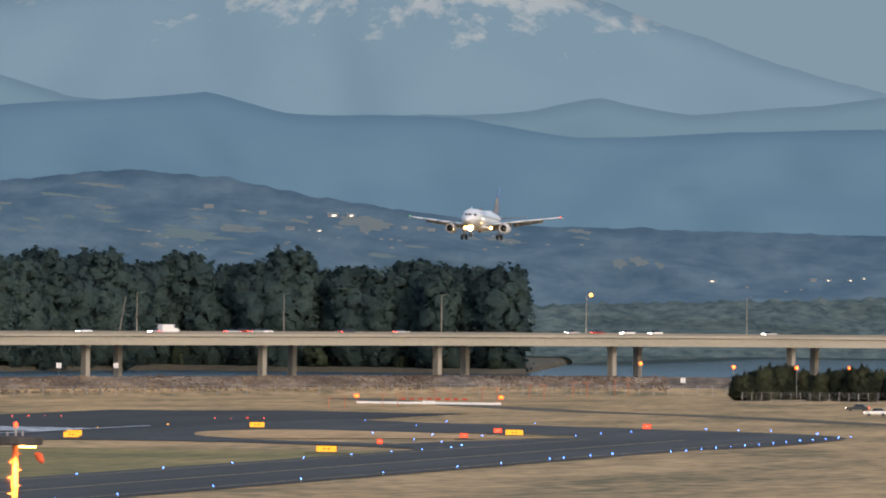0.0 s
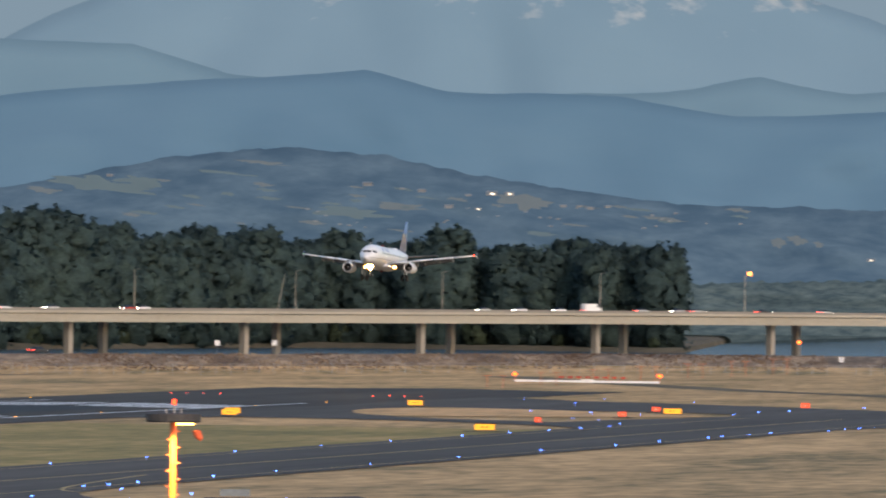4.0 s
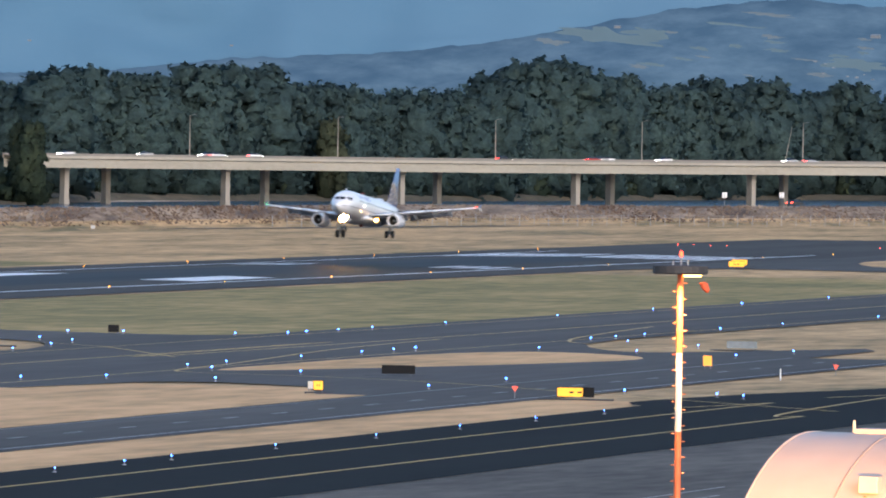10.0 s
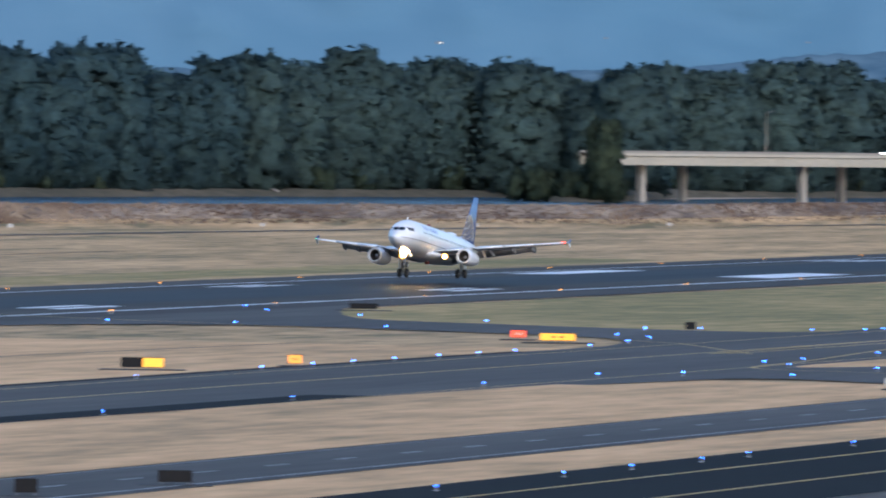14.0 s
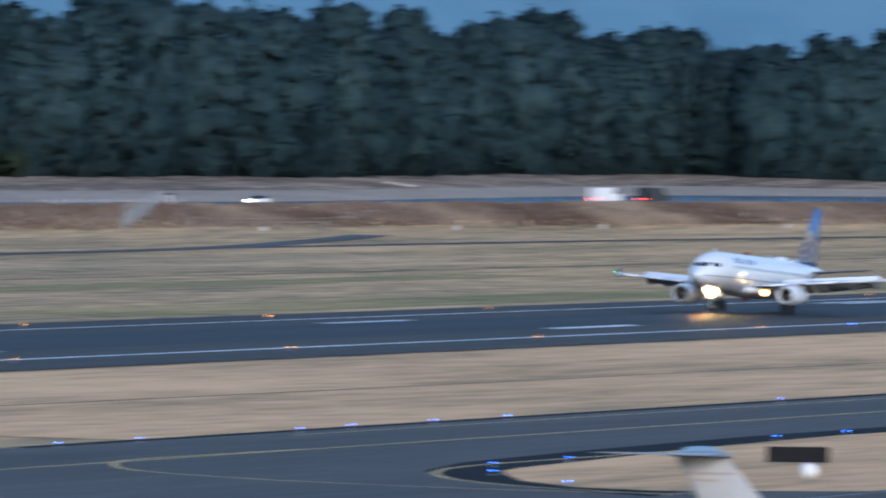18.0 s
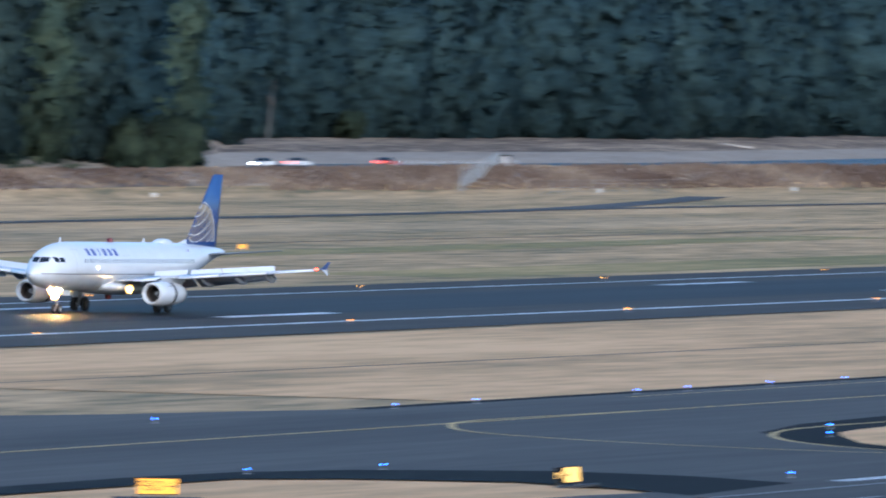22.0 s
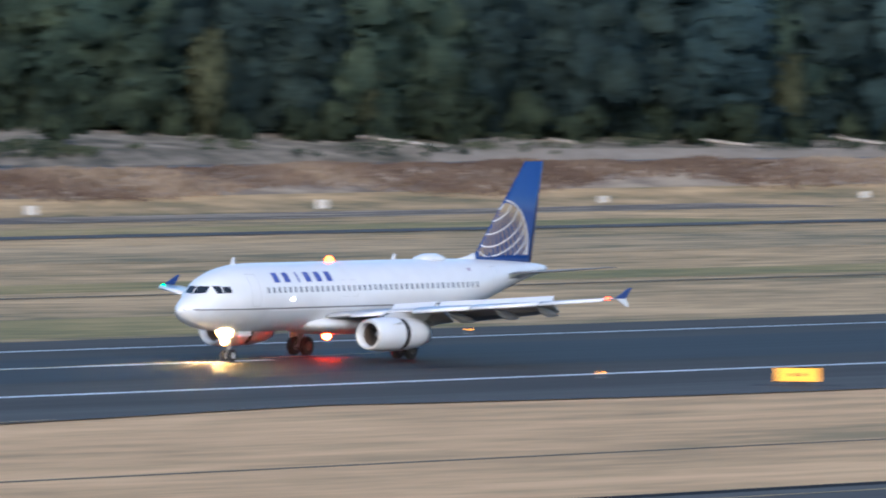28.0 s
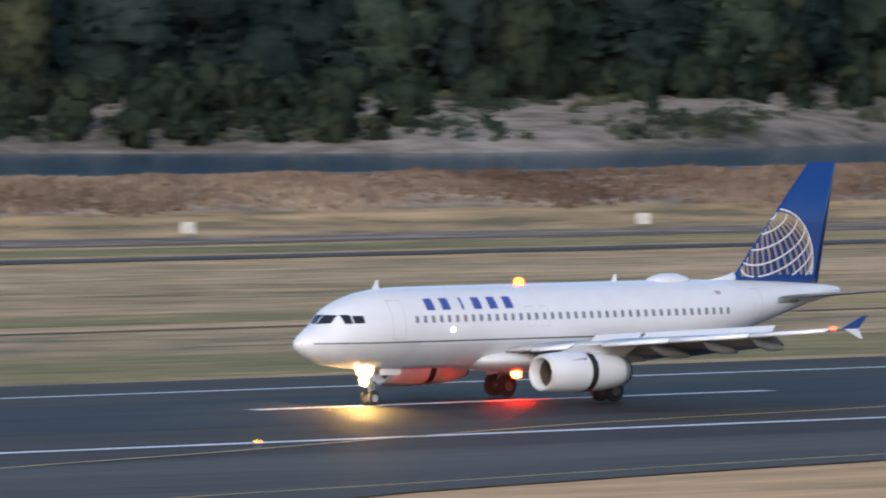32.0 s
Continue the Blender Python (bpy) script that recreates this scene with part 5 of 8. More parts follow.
def build_fittings():
    bm = B()
    tube(bm, [((-2.44, 0, 5.80), 0.25, UP), ((-2.44, 0, 5.98), 0.24, UP), ((-2.44, 0, 6.10), 0.12, UP)], 16)
    part("top_beacon", bm, top_beacon_glow, airliner, "glowing red beacon")
    bm = B()
    tube(bm, [((-2.6, 0, 1.46), 0.26, UP), ((-2.6, 0, 1.22), 0.25, UP), ((-2.6, 0, 1.10), 0.12, UP)], 16)
    part("belly_beacon", bm, beacon_glow, airliner, "glowing red beacon")
    # an added sliding hood, no part of the aircraft, blanks each beacon between flashes
    hood = plain("beacon_hood", (0.16, 0.03, 0.025), 0.3, vary=0.1)
    for x, z0, z1, w in ((-2.44, 5.79, 6.13, 0.28), (-2.6, 1.47, 1.06, 0.29)):
        bm = B()
        tube(bm, [((x, 0, z0), w, UP), ((x, 0, z0 + (z1 - z0) * 0.8), w - 0.01, UP), ((x, 0, z1), w * 0.6, UP), ((x, 0, z1 + (z1 - z0) * 0.02), 0.01, UP)], 18, cap=False)
        ADDED_HOODS.append((part("beacon_hood", bm, hood, airliner, "added dark red hood that blanks the beacon", True), 0.46 if z1 < z0 else -0.37))
    bm = B()
    tube(bm, [((6.6, 0, 5.76), (0.15, 0.05)), ((7.0, 0, 5.78), (0.5, 0.2)), ((7.6, 0, 5.8), (0.62, 0.33)), ((8.5, 0, 5.8), (0.62, 0.33)), ((9.1, 0, 5.78), (0.5, 0.2)), ((9.5, 0, 5.76), (0.15, 0.05))], 20)
    part("antenna_dome", bm, white_paint, airliner, "white satellite dome", True)
    for x, h in ((-12.3, 0.42), (4.2, 0.42)):
        bm = B()
        loft(bm, [[Vector(p) for p in ((x - 0.2, e, 5.74), (x + 0.05, e, 5.74 + h), (x + 0.18, e, 5.74 + h), (x + 0.22, e, 5.74))] for e in (-0.025, 0.025)])
        part("blade_antenna", bm, white_paint, airliner)


build_fittings()

# ---- painted lines ----
def rway(y):
    return crown(y) + 0.034


for pts in ([(-1258, 4), (-1276, -1), (-1293, -10), (-1307, -19), (-1315, -30), (-1317, -40), (-1318, -52), (-1323, -70), (-1340, -100), (-1375, -122), (-1420, -130)],
            [(-1360, 4), (-1400, 0), (-1460, -7), (-1507, -15), (-1534, -19), (-1564, -28), (-1600, -40), (-1680, -80)]):
    curve_strip("exit_line", pts, 0.35, yellow_line, 0.1, runway, fz=lambda y: max(rway(y), 0.08))
for pts in ([(-1240, -22.9), (-1269, -24), (-1282, -27), (-1297, -37), (-1307, -48), (-1314, -66), (-1300, -100)], [(-1455, -43), (-1500, -46), (-1540, -49), (-1574, -54), (-1610, -62), (-1680, -95)]):
    curve_strip("edge_line", pts, 0.3, yellow_line, 0.09, runway, fz=lambda y: max(rway(y), 0.08))
curve_strip("taxi_line", [(-2880, -127), (-1000, -127), (-920, -128.5), (-840, -130.5), (-170, -130.5)], 0.45, yellow_line, 0.075, taxiway)
for y, w in ((-115.5, 0.3), (-145.0, 0.3)):
    for x0, x1 in ((-2880, -1420), (-1240, -1020), (-1020, -170)):
        bm = B()
        sheet(bm, list(np.linspace(x0, x1, 12)), [y - w / 2, y + w / 2], lambda x, yy: 0.075)
        part("taxi_line", bm, yellow_line, taxiway)
for pts in ([(-1262, -127), (-1284, -126), (-1293, -126.3), (-1299, -128), (-1307, -132), (-1313, -138), (-1319, -148), (-1323, -162), (-1321, -175)],
            [(-1235, -146), (-1263, -146), (-1285, -146), (-1297, -148), (-1308, -153), (-1317, -161), (-1324, -173)],
            [(-918, -132), (-886, -118), (-877, -113), (-862, -100), (-840, -70), (-800, -20)],
            [(-814, -133), (-872, -136), (-940, -143), (-967, -145), (-976, -149), (-980, -158), (-992, -173), (-1015, -190), (-1060, -222)],
            [(-725, -136), (-778, -141), (-808, -145), (-824, -151), (-847, -170)],
            [(-1337, -100), (-1355, -101), (-1367, -108), (-1372, -113), (-1390, -115)]):
    curve_strip("taxi_line", pts, 0.4, yellow_line, 0.082, taxiway)
for y in (-212.5, -222.5):
    bm = B()
    sheet(bm, list(np.linspace(-2200, -1038 if y > -215 else -1076, 20)), [y - 0.2, y + 0.2], lambda x, yy: 0.085)
    part("taxi_line", bm, yellow_line, south_taxiway)
for pts in ([(-1038, -212.5), (-1060, -209.0)], [(-1076, -222.5), (-1066, -219.5), (-940, -214)], [(-1018, -213), (-990, -218), (-960, -218)]):
    curve_strip("taxi_line", pts, 0.4, yellow_line, 0.085, south_taxiway)
apron_line = plain("apron_line", (0.36, 0.35, 0.33), 0.7, vary=0.35, size=0.25)
for x0, x1, y in ((-1345, -1256, -253.1), (-1290, -1240, -250.2), (-1420, -1360, -262.0)):
    bm = B()
    sheet(bm, list(np.linspace(x0, x1, 8)), [y - 0.12, y + 0.12], lambda x, yy: 0.055)
    part("stand_line", bm, apron_line, apron)
worn_line = plain("worn_line", (0.28, 0.28, 0.28), 0.7, vary=0.3, size=0.2)
bm = B()
sheet(bm, list(np.linspace(-2300, -870, 30)), [-192.8, -192.4], lambda x, y: 0.07)
part("edge_line", bm, worn_line, service_road)
bm = B()
sheet(bm, list(np.linspace(-2300, -870, 30)), [-180.6, -180.3], lambda x, y: 0.07)
part("edge_line", bm, worn_line, service_road)
for k in range(55):
    bm = B()
    x = -1700 + 15 * k
    sheet(bm, [x, x + 4.5], [-186.8, -186.4], lambda x, y: 0.07)
    part("lane_dash", bm, worn_line, service_road)
for k in range(26):
    bm = B()
    x = -1364 + 1.15 * k
    vs = [bm.verts.new(p) for p in ((x, -178.4, 0.08), (x + 0.8, -178.4, 0.08), (x + 1.15, -177.2, 0.08), (x + 0.35, -177.2, 0.08))]
    bm.faces.new(vs)
    part("zipper_mark", bm, white_line, service_road)
pink_paint = plain("pink_paint", (0.50, 0.27, 0.25), 0.7, vary=0.3, size=0.3)
curve_strip("hold_panel", [(-1340, -91), (-1318, -95)], 3.2, pink_paint, 0.082, taxiway)
north_road = curve_strip("north_road", [(-2200, 203), (-1700, 204), (-1360, 203), (-983, 208), (-592, 211), (-467, 216), (-362, 238), (-290, 258)], 7, asphalt, 0.03)
tagged(north_road, "narrow grey perimeter road through dry grass", "road", kind="structure")
tagged(curve_strip("east_road", [(-460, 217), (-250, 210), (78, 178), (243, 145), (480, 105), (680, 50)], 6, asphalt, 0.035), "narrow grey perimeter road along the levee", "road", kind="structure")
dark_grass = blended("dark_grass", [(0.07, 0.058, 0.034), (0.16, 0.118, 0.062)], (0.05, 0.1, 1), (0.5, 0.5, 1), 0.95)
tagged(curve_strip("ditch", [(480, 40), (269, -41), (188, -85), (85, -129), (-20, -190)], 13, dark_grass, 0.0), "dark grassy drainage ditch", "ditch", kind="structure")
tagged(curve_strip("ditch", [(-2000, 88), (-1463, 92), (-1160, 94), (-1000, 104), (-768, 131), (-640, 128), (-521, 127), (-300, 126)], 1.7, dark_grass, 0.0), "dark grassy drainage ditch", "ditch", kind="structure")
toe = [az for az in np.arange(33.5, 50.1, 0.5)]
tagged(curve_strip("levee_toe", [spot(az, levee_r(az) - 43)[:2] for az in toe], 21, levee_grass, -0.012), "rough grey-brown grass at the levee foot", "grass", kind="structure")
tagged(curve_strip("ditch", [spot(az, levee_r(az) - 55 + 3 * noise.noise((az, 7.0, 0)))[:2] for az in toe], 2.2, dark_grass, 0.0), "dark grassy ditch at the levee foot", "ditch", kind="structure")
for x0, x1, y0, y1, m in ((-1900, -1300, 38, 62, green_grass), (-1900, -620, 100, 114, green_grass), (-900, -300, 40, 60, green_grass), (-1800, -1000, 212, 226, green_grass), (-1800, -500, 150, 185, dry_grass), (-1900, -1300, 236, 252, tan_grass)):
    strip("north_verge", x0, x1, y0, y1, m, -0.02, "band of mown grass north of the runway")
tagged(curve_strip("mower_line", [(-1900, -82), (-1480, -84), (-1300, -86), (-1270, -84)], 0.9, dark_grass, 0.012), "dark rut through pale dry grass", "rut", kind="structure")
tagged(curve_strip("mower_line", [(-1255, -72), (-1120, -76), (-1010, -78), (-905, -84)], 0.8, dark_grass, 0.012), "dark rut through pale dry grass", "rut", kind="structure")

# ---- airfield lights ----
stem_grey = plain("stem_grey", (0.25, 0.25, 0.26), 0.5, 0.5, vary=0.1)
blue_glow = plain("blue_glow", (0.2, 0.4, 1), 0.3, glow=8, glow_colour=(0.05, 0.19, 1.0), vary=0)
amber_glow = plain("amber_glow", (1, 0.6, 0.1), 0.3, glow=3.5, glow_colour=(1.0, 0.30, 0.012), vary=0)
red_glow = plain("red_glow", (1, 0.2, 0.1), 0.3, glow=5, glow_colour=(1.0, 0.025, 0.003), vary=0)
orange_glow = plain("orange_glow", (1, 0.4, 0.1), 0.3, glow=4, glow_colour=(1.0, 0.05, 0.0), vary=0)


def field_light(name, glow, label, r=0.076, h=0.33):
    root = tagged(new(name), label, "airfield light")
    bm = B()
    tube(bm, [((0, 0, 0), 0.16, UP), ((0, 0, 0.05), 0.14, UP), ((0, 0, 0.06), 0.03, UP), ((0, 0, h - r * 0.6), 0.03, UP)], 8)
    part("stem", bm, stem_grey, root)
    bm = B()
    tube(bm, [((0, 0, h - r), r * 0.7, UP), ((0, 0, h - r * 0.3), r, UP), ((0, 0, h + r * 0.4), r * 0.85, UP), ((0, 0, h + r * 0.8), r * 0.3, UP)], 10)
    part("lens", bm, glow, root, "glowing lens")
    return root


def scatter(proto, places, group, z=0.03):
    proto["group"] = group
    for k, (x, y) in enumerate(places):
        m = Matrix.Translation((x, y, z))
        if k == 0:
            proto.matrix_basis = m
        else:
            copy_thing(proto, m)


edge = [(-60.0 * k, s * 25.7) for k in range(1, 30) for s in (-1, 1)]
scatter(field_light("runway_edge_light", amber_glow, "amber runway edge light on a short stem"), edge, "runway edge lights", 0.02)
scatter(field_light("runway_end_light", red_glow, "red runway end light on a short stem"), [(43, s * (14 + 3.0 * k)) for s in (-1, 1) for k in range(4)], "runway end lights", 0.02)
blue = field_light("taxiway_light", blue_glow, "blue taxiway edge light on a short stem")
places = [(x, -116) for x in (-524, -579, -631, -683, -739, -773, -788, -802, -477, -425, -388, -356, -330, -305)]
places += [(x, -113.5) for x in (-907, -933, -945, -958, -972, -985, -997, -1012, -1047, -1090, -1140, -1196, -1210, -1225, -1234, -1261, -1274, -1310)]
places += [(-124 - 15.2 * k, -151) for k in range(14)]
places += [(x, -147) for x in (-351, -371, -395, -407, -448, -483, -539, -596, -652, -708, -742, -781, -795, -807)]
places += [(x, -143.5) for x in (-870, -879, -892, -916, -944, -958, -1014, -1049, -1102, -1149, -1193, -1211, -1225)]
places += [(x, -208) for x in (-1028, -1054, -1081, -1105, -1130, -1156, -1185, -1213, -1225, -1242, -1258, -1286)]
places += [(-810, -116), (-816, -112), (-819, -101), (-822, -96), (-800, -73), (-782, -54), (-760, -37), (-739, -28), (-884, -111), (-865, -108), (-855, -102), (-837, -73), (-830, -55), (-829, -41), (-842, -33), (-858, -28), (-880, -28)]
places += [(-817, -153), (-835, -164), (-852, -177), (-864, -164), (-858, -153), (-967, -148), (-975, -158), (-1005, -158), (-1003, -148), (-987, -179), (-1016, -179), (-875, -176), (-1024, -205), (-1018, -196)]
places += [(-1265, -147), (-1275, -148), (-1288, -148), (-1301, -153), (-1315, -163), (-1378, -150), (-1367, -153), (-1361, -174), (-1372, -188)]
places += [(34, -43), (32, -58), (13, -77), (-40, -65), (-40, -115), (-57, -123), (-60, -129), (-91, -141), (-98, -111), (-118, -109), (-150, -110), (-158, -88), (-164, -97), (-278, -113), (-243, -104), (-221, -96), (-145, -76)]
places += [(-1268, -28), (-1286, -35), (-1300, -51), (-1305, -67), (-1309, -82), (-1353, -31), (-1342, -40), (-1338, -54), (-1340, -70), (-1345, -86), (-1360, -101), (-1371, -107), (-1398, -111), (-1424, -142)]
scatter(blue, [p for p in places if p[0] > -1040], "blue taxiway lights", 0.06)
scatter(field_light("taxiway_light", blue_glow, "blue taxiway edge light on a short stem", 0.05, 0.3), [p for p in places if p[0] <= -1040], "blue taxiway lights", 0.06)

# ---- guidance signs ----
sign_yellow = plain("sign_yellow", (0.7, 0.36, 0.02), 0.5, glow=0.55, glow_colour=(1.0, 0.31, 0.012), vary=0.06, size=2)
sign_red = plain("sign_red", (0.6, 0.06, 0.02), 0.5, glow=0.6, glow_colour=(1.0, 0.07, 0.02), vary=0.06, size=2)
sign_orange = plain("sign_orange", (0.7, 0.26, 0.03), 0.5, glow=0.55, glow_colour=(1.0, 0.26, 0.02), vary=0.06, size=2)
sign_white = plain("sign_white", (0.56, 0.52, 0.46), 0.6, vary=0.1, size=2)
sign_lit = plain("sign_lit", (0.7, 0.45, 0.12), 0.5, glow=0.6, glow_colour=(1.0, 0.45, 0.06), vary=0.05, size=2)
sign_case = plain("sign_case", (0.012, 0.012, 0.013), 0.7, vary=0.15, size=2)
sign_case.node_tree.nodes["Principled BSDF"].inputs["Specular IOR Level"].default_value = 0.1
sign_grey = plain("sign_grey", (0.17, 0.195, 0.21), 0.6, vary=0.15, size=2)
sign_mark = plain("sign_mark", (0.05, 0.03, 0.01), 0.6, vary=0.1)
slab_black = blended("slab_black", [(0.02, 0.02, 0.022), (0.04, 0.04, 0.042)], (0.3, 0.3, 1), (1, 1, 1), 0.9)


def lettering(text, size, material, parent, at):
    cu = bpy.data.curves.new("text", "FONT")
    cu.body, cu.size, cu.align_x, cu.align_y = text, size, "CENTER", "CENTER"
    ob = new("text", cu)
    me = bpy.data.meshes.new_from_object(ob.evaluated_get(bpy.context.evaluated_depsgraph_get()))
    bpy.data.objects.remove(ob)
    me.materials.append(material)
    o = new("lettering", me)
    o.parent = parent
    o.matrix_basis = at
    return o


def guidance_sign(x, y, w, h, face, label, text="", bars=2, turn=0.0, split=None, pad=True, name="guidance_sign"):
    sign = tagged(new(name), label, "sign", group="airfield signs")
    yaw = math.atan2(EYE.y - y, EYE.x - x) + radians(turn)
    sign.matrix_basis = Matrix.Translation((x, y, 0.0)) @ Matrix.Rotation(yaw + math.pi / 2, 4, "Z")
    z0 = 0.22
    bm = B()
    box(bm, -w / 2, w / 2, -0.02, 0.22, z0, z0 + h, bevel=0.02)
    part("case", bm, sign_case if face is not sign_grey else sign_grey, sign, "dark metal case")
    for u in (-0.38, 0.38):
        bm = B()
        rod(bm, (u * w, 0.1, 0), (u * w, 0.1, z0 + 0.02), 0.04)
        part("leg", bm, stem_grey, sign)
    if pad:
        bm = B()
        box(bm, -w * 0.9 - 0.4, w * 0.9 + 0.4, -1.2, 1.4, -0.02, 0.07)
        part("slab", bm, slab_black, sign, "dark ground slab")
    if face not in (sign_case, sign_grey):
        spans = split or [(-0.5, 0.5, face)]
        for a, b, m in spans:
            bm = B()
            box(bm, a * w + 0.03, b * w - 0.03, -0.035, -0.02, z0 + 0.05, z0 + h - 0.05)
            part("panel", bm, m, sign, "lit sign panel" if m is not sign_case else "unlit dark panel")
        if text:
            lettering(text, h * 0.85, sign_mark, sign, Matrix.Translation((0, -0.042, z0 + h / 2)) @ Matrix.Rotation(math.pi / 2, 4, "X"))
        else:
            for k in range(bars):
                bm = B()
                u = (k - (bars - 1) / 2) * w * 0.22
                box(bm, u - w * 0.06, u + w * 0.06, -0.042, -0.036, z0 + h * 0.4, z0 + h * 0.6)
                part("mark_bar", bm, sign_mark if face is not sign_red else sign_white, sign)
    return sign


sign_figure = plain("sign_figure", (0.50, 0.34, 0.20), 0.5, glow=0.22, glow_colour=(1.0, 0.48, 0.16), vary=0.1, size=2)
Y, R, O, K, G = sign_yellow, sign_red, sign_orange, sign_case, sign_grey
ylab, rlab, klab = "lit yellow guidance sign on a dark slab", "lit red mandatory sign on a dark slab", "black back of a guidance sign on the grass"
for x, y, w, h, f, lab in ((-972, -166, 2.9, 0.75, K, klab), (-1034, -174, 0.8, 0.8, Y, "small lit yellow sign beside a white box"), (-819, -100, 1.1, 0.75, K, klab), (-214, -41, 2.4, 0.9, Y, ylab), (-838, -169, 3.0, 0.7, G, "grey back of a guidance sign on the grass"),
                           (-884, -104, 3.4, 0.75, Y, ylab), (-873, -97, 1.5, 0.75, R, rlab), (-994, -111, 1.2, 0.8, O, "lit orange distance sign on the grass"), (-740, -42, 3.1, 0.6, K, klab), (-81, -45, 2.5, 0.9, Y, ylab),
                           (-358, -107, 2.9, 0.9, Y, ylab), (-144, -99, 2.9, 0.9, Y, ylab), (-118, -92, 1.4, 0.8, R, rlab), (-41, -105, 1.5, 0.9, R, rlab), (-236, -45, 2.4, 0.9, Y, ylab), (-269, -99, 0.9, 0.8, R, rlab), (-187, -98, 1.3, 0.8, R, rlab),
                           (-896, -43, 2.7, 0.85, Y, ylab), (-1270, -161, 3.8, 0.95, K, klab), (-1250, -162, 2.1, 0.85, G, "grey back of a guidance sign on the grass"), (-1308, -94, 1.2, 0.85, K, klab), (-1387, -98, 3.3, 0.85, Y, ylab), (-1368, -92, 2.8, 0.75, R, rlab),
                           (-1381, -40, 2.5, 0.85, Y, ylab), (-1259, -165, 2.1, 0.9, K, klab), (-1308, -190, 1.3, 0.8, K, klab), (-1286, -192, 2.0, 0.7, K, klab)):
    guidance_sign(x, y, w, h, f, lab)
guidance_sign(-1039, -196.5, 3.0, 0.8, Y, "yellow sign with an arrow and an unlit black half", bars=2, split=[(-0.5, 0.2, Y), (0.2, 0.5, K)])
guidance_sign(-1017, -104.5, 3.6, 0.85, Y, "yellow sign with an unlit black half", bars=0, split=[(-0.5, 0.0, K), (0.0, 0.5, Y)])
guidance_sign(-1409, -159, 2.05, 0.85, Y, "yellow sign lettered FBO with an arrow", "FBO\u2192")
guidance_sign(-1411, -189.5, 1.9, 0.8, Y, "yellow sign lettered A4 with an arrow", "\u2190 A4")
o = guidance_sign(-1380.3, -169.2, 1.32, 0.86, sign_lit, "tilted lit sign with a dark panel lettered M", "", 1, split=[(-0.5, -0.14, K), (-0.14, 0.5, sign_lit)])
lettering("M", 0.5, sign_lit, o, Matrix.Translation((-0.42, -0.046, 0.65)) @ Matrix.Rotation(math.pi / 2, 4, "X"))
o.matrix_basis = o.matrix_basis @ Matrix.Rotation(radians(-6), 4, "Y")
for x, y in ((-368, 52), (-694, 47), (-1017, 41), (-1316, 43)):
    guidance_sign(x, y, 1.25, 1.05, O, "square black runway distance marker with a lit figure", bars=0, pad=False, name="distance_marker", split=[(-0.5, -0.34, K), (-0.34, 0.34, sign_figure), (0.34, 0.5, K)])


def post_sign(x, y, kind):
    s = tagged(new("stop_sign" if kind == "stop" else "yield_sign"), "red octagonal stop sign on a post" if kind == "stop" else "red triangular yield sign on a post", "sign")
    yaw = math.atan2(EYE.y - y, EYE.x - x)
    s.matrix_basis = Matrix.Translation((x, y, 0)) @ Matrix.Rotation(yaw + math.pi / 2, 4, "Z")
    bm = B()
    rod(bm, (0, 0.03, 0), (0, 0.03, 1.1), 0.03)
    part("post", bm, stem_grey, s)
    n, r, z = (8, 0.4, 1.0) if kind == "stop" else (3, 0.32, 0.85)
    bm = B()
    a0 = math.pi / 8 if kind == "stop" else -math.pi / 2
    loft(bm, [[Vector((r * math.cos(a0 + k * math.tau / n), e, z + r * math.sin(a0 + k * math.tau / n))) for k in range(n)] for e in (0.0, 0.02)])
    # the plate is no lamp; a faint glow is added to its red
    part("plate", bm, plain("glowing_plate_red", (0.6, 0.06, 0.04), 0.5, glow=0.35, glow_colour=(1, 0.12, 0.06), vary=0.05), s, "red plate")
    if kind == "stop":
        lettering("STOP", 0.24, sign_white, s, Matrix.Translation((0, -0.006, z)) @ Matrix.Rotation(math.pi / 2, 4, "X"))


post_sign(-1384, -189, "stop")
post_sign(-1039, -191.5, "yield")
post_sign(-938, -198, "yield")


def marker_box(x, y, w, h, material, label, z=0.0, name="marker_board"):
    s = tagged(new(name), label, "marker", group="white marker boards" if name == "marker_board" else "")
    yaw = math.atan2(EYE.y - y, EYE.x - x)
    s.matrix_basis = Matrix.Translation((x, y, z)) @ Matrix.Rotation(yaw + math.pi / 2, 4, "Z")
    bm = B()
    box(bm, -w / 2, w / 2, -0.05, 0.05, 0.35, 0.35 + h, bevel=0.01)
    part("board", bm, material, s)
    for u in (-0.3, 0.3):
        bm = B()
        rod(bm, (u * w, 0, -0.3), (u * w, 0, 0.4), 0.035)
        part("leg", bm, stem_grey, s)
    return s


board_grey = plain("board_grey", (0.43, 0.41, 0.38), 0.6, vary=0.12, size=2)
board_white = plain("board_white", (0.72, 0.72, 0.72), 0.6, vary=0.08)
for az in (14.9, 15.9, 17.0, 18.3, 19.6, 20.55, 21.3, 22.3, 24.6, 26.4, 28.05, 29.15, 30.2, 31.45, 33.0, 34.35, 35.8, 37.3, 38.5, 40.2, 42.3, 44.0, 46.35):
    p = spot(az, levee_r(az) - (42 if az < 30 else 37), 0)
    k = 1.0 if az < 26 else 1.15 if az < 35 else 1.45
    marker_box(p.x, p.y, 0.8 * k, 0.62 * k, board_grey, "small white marker board at the levee foot")
# box in the glowing sign yellow, though it is no lamp
marker_box(-799, 110, 0.7, 0.5, sign_yellow, "small yellow equipment box on legs", name="equipment_box")
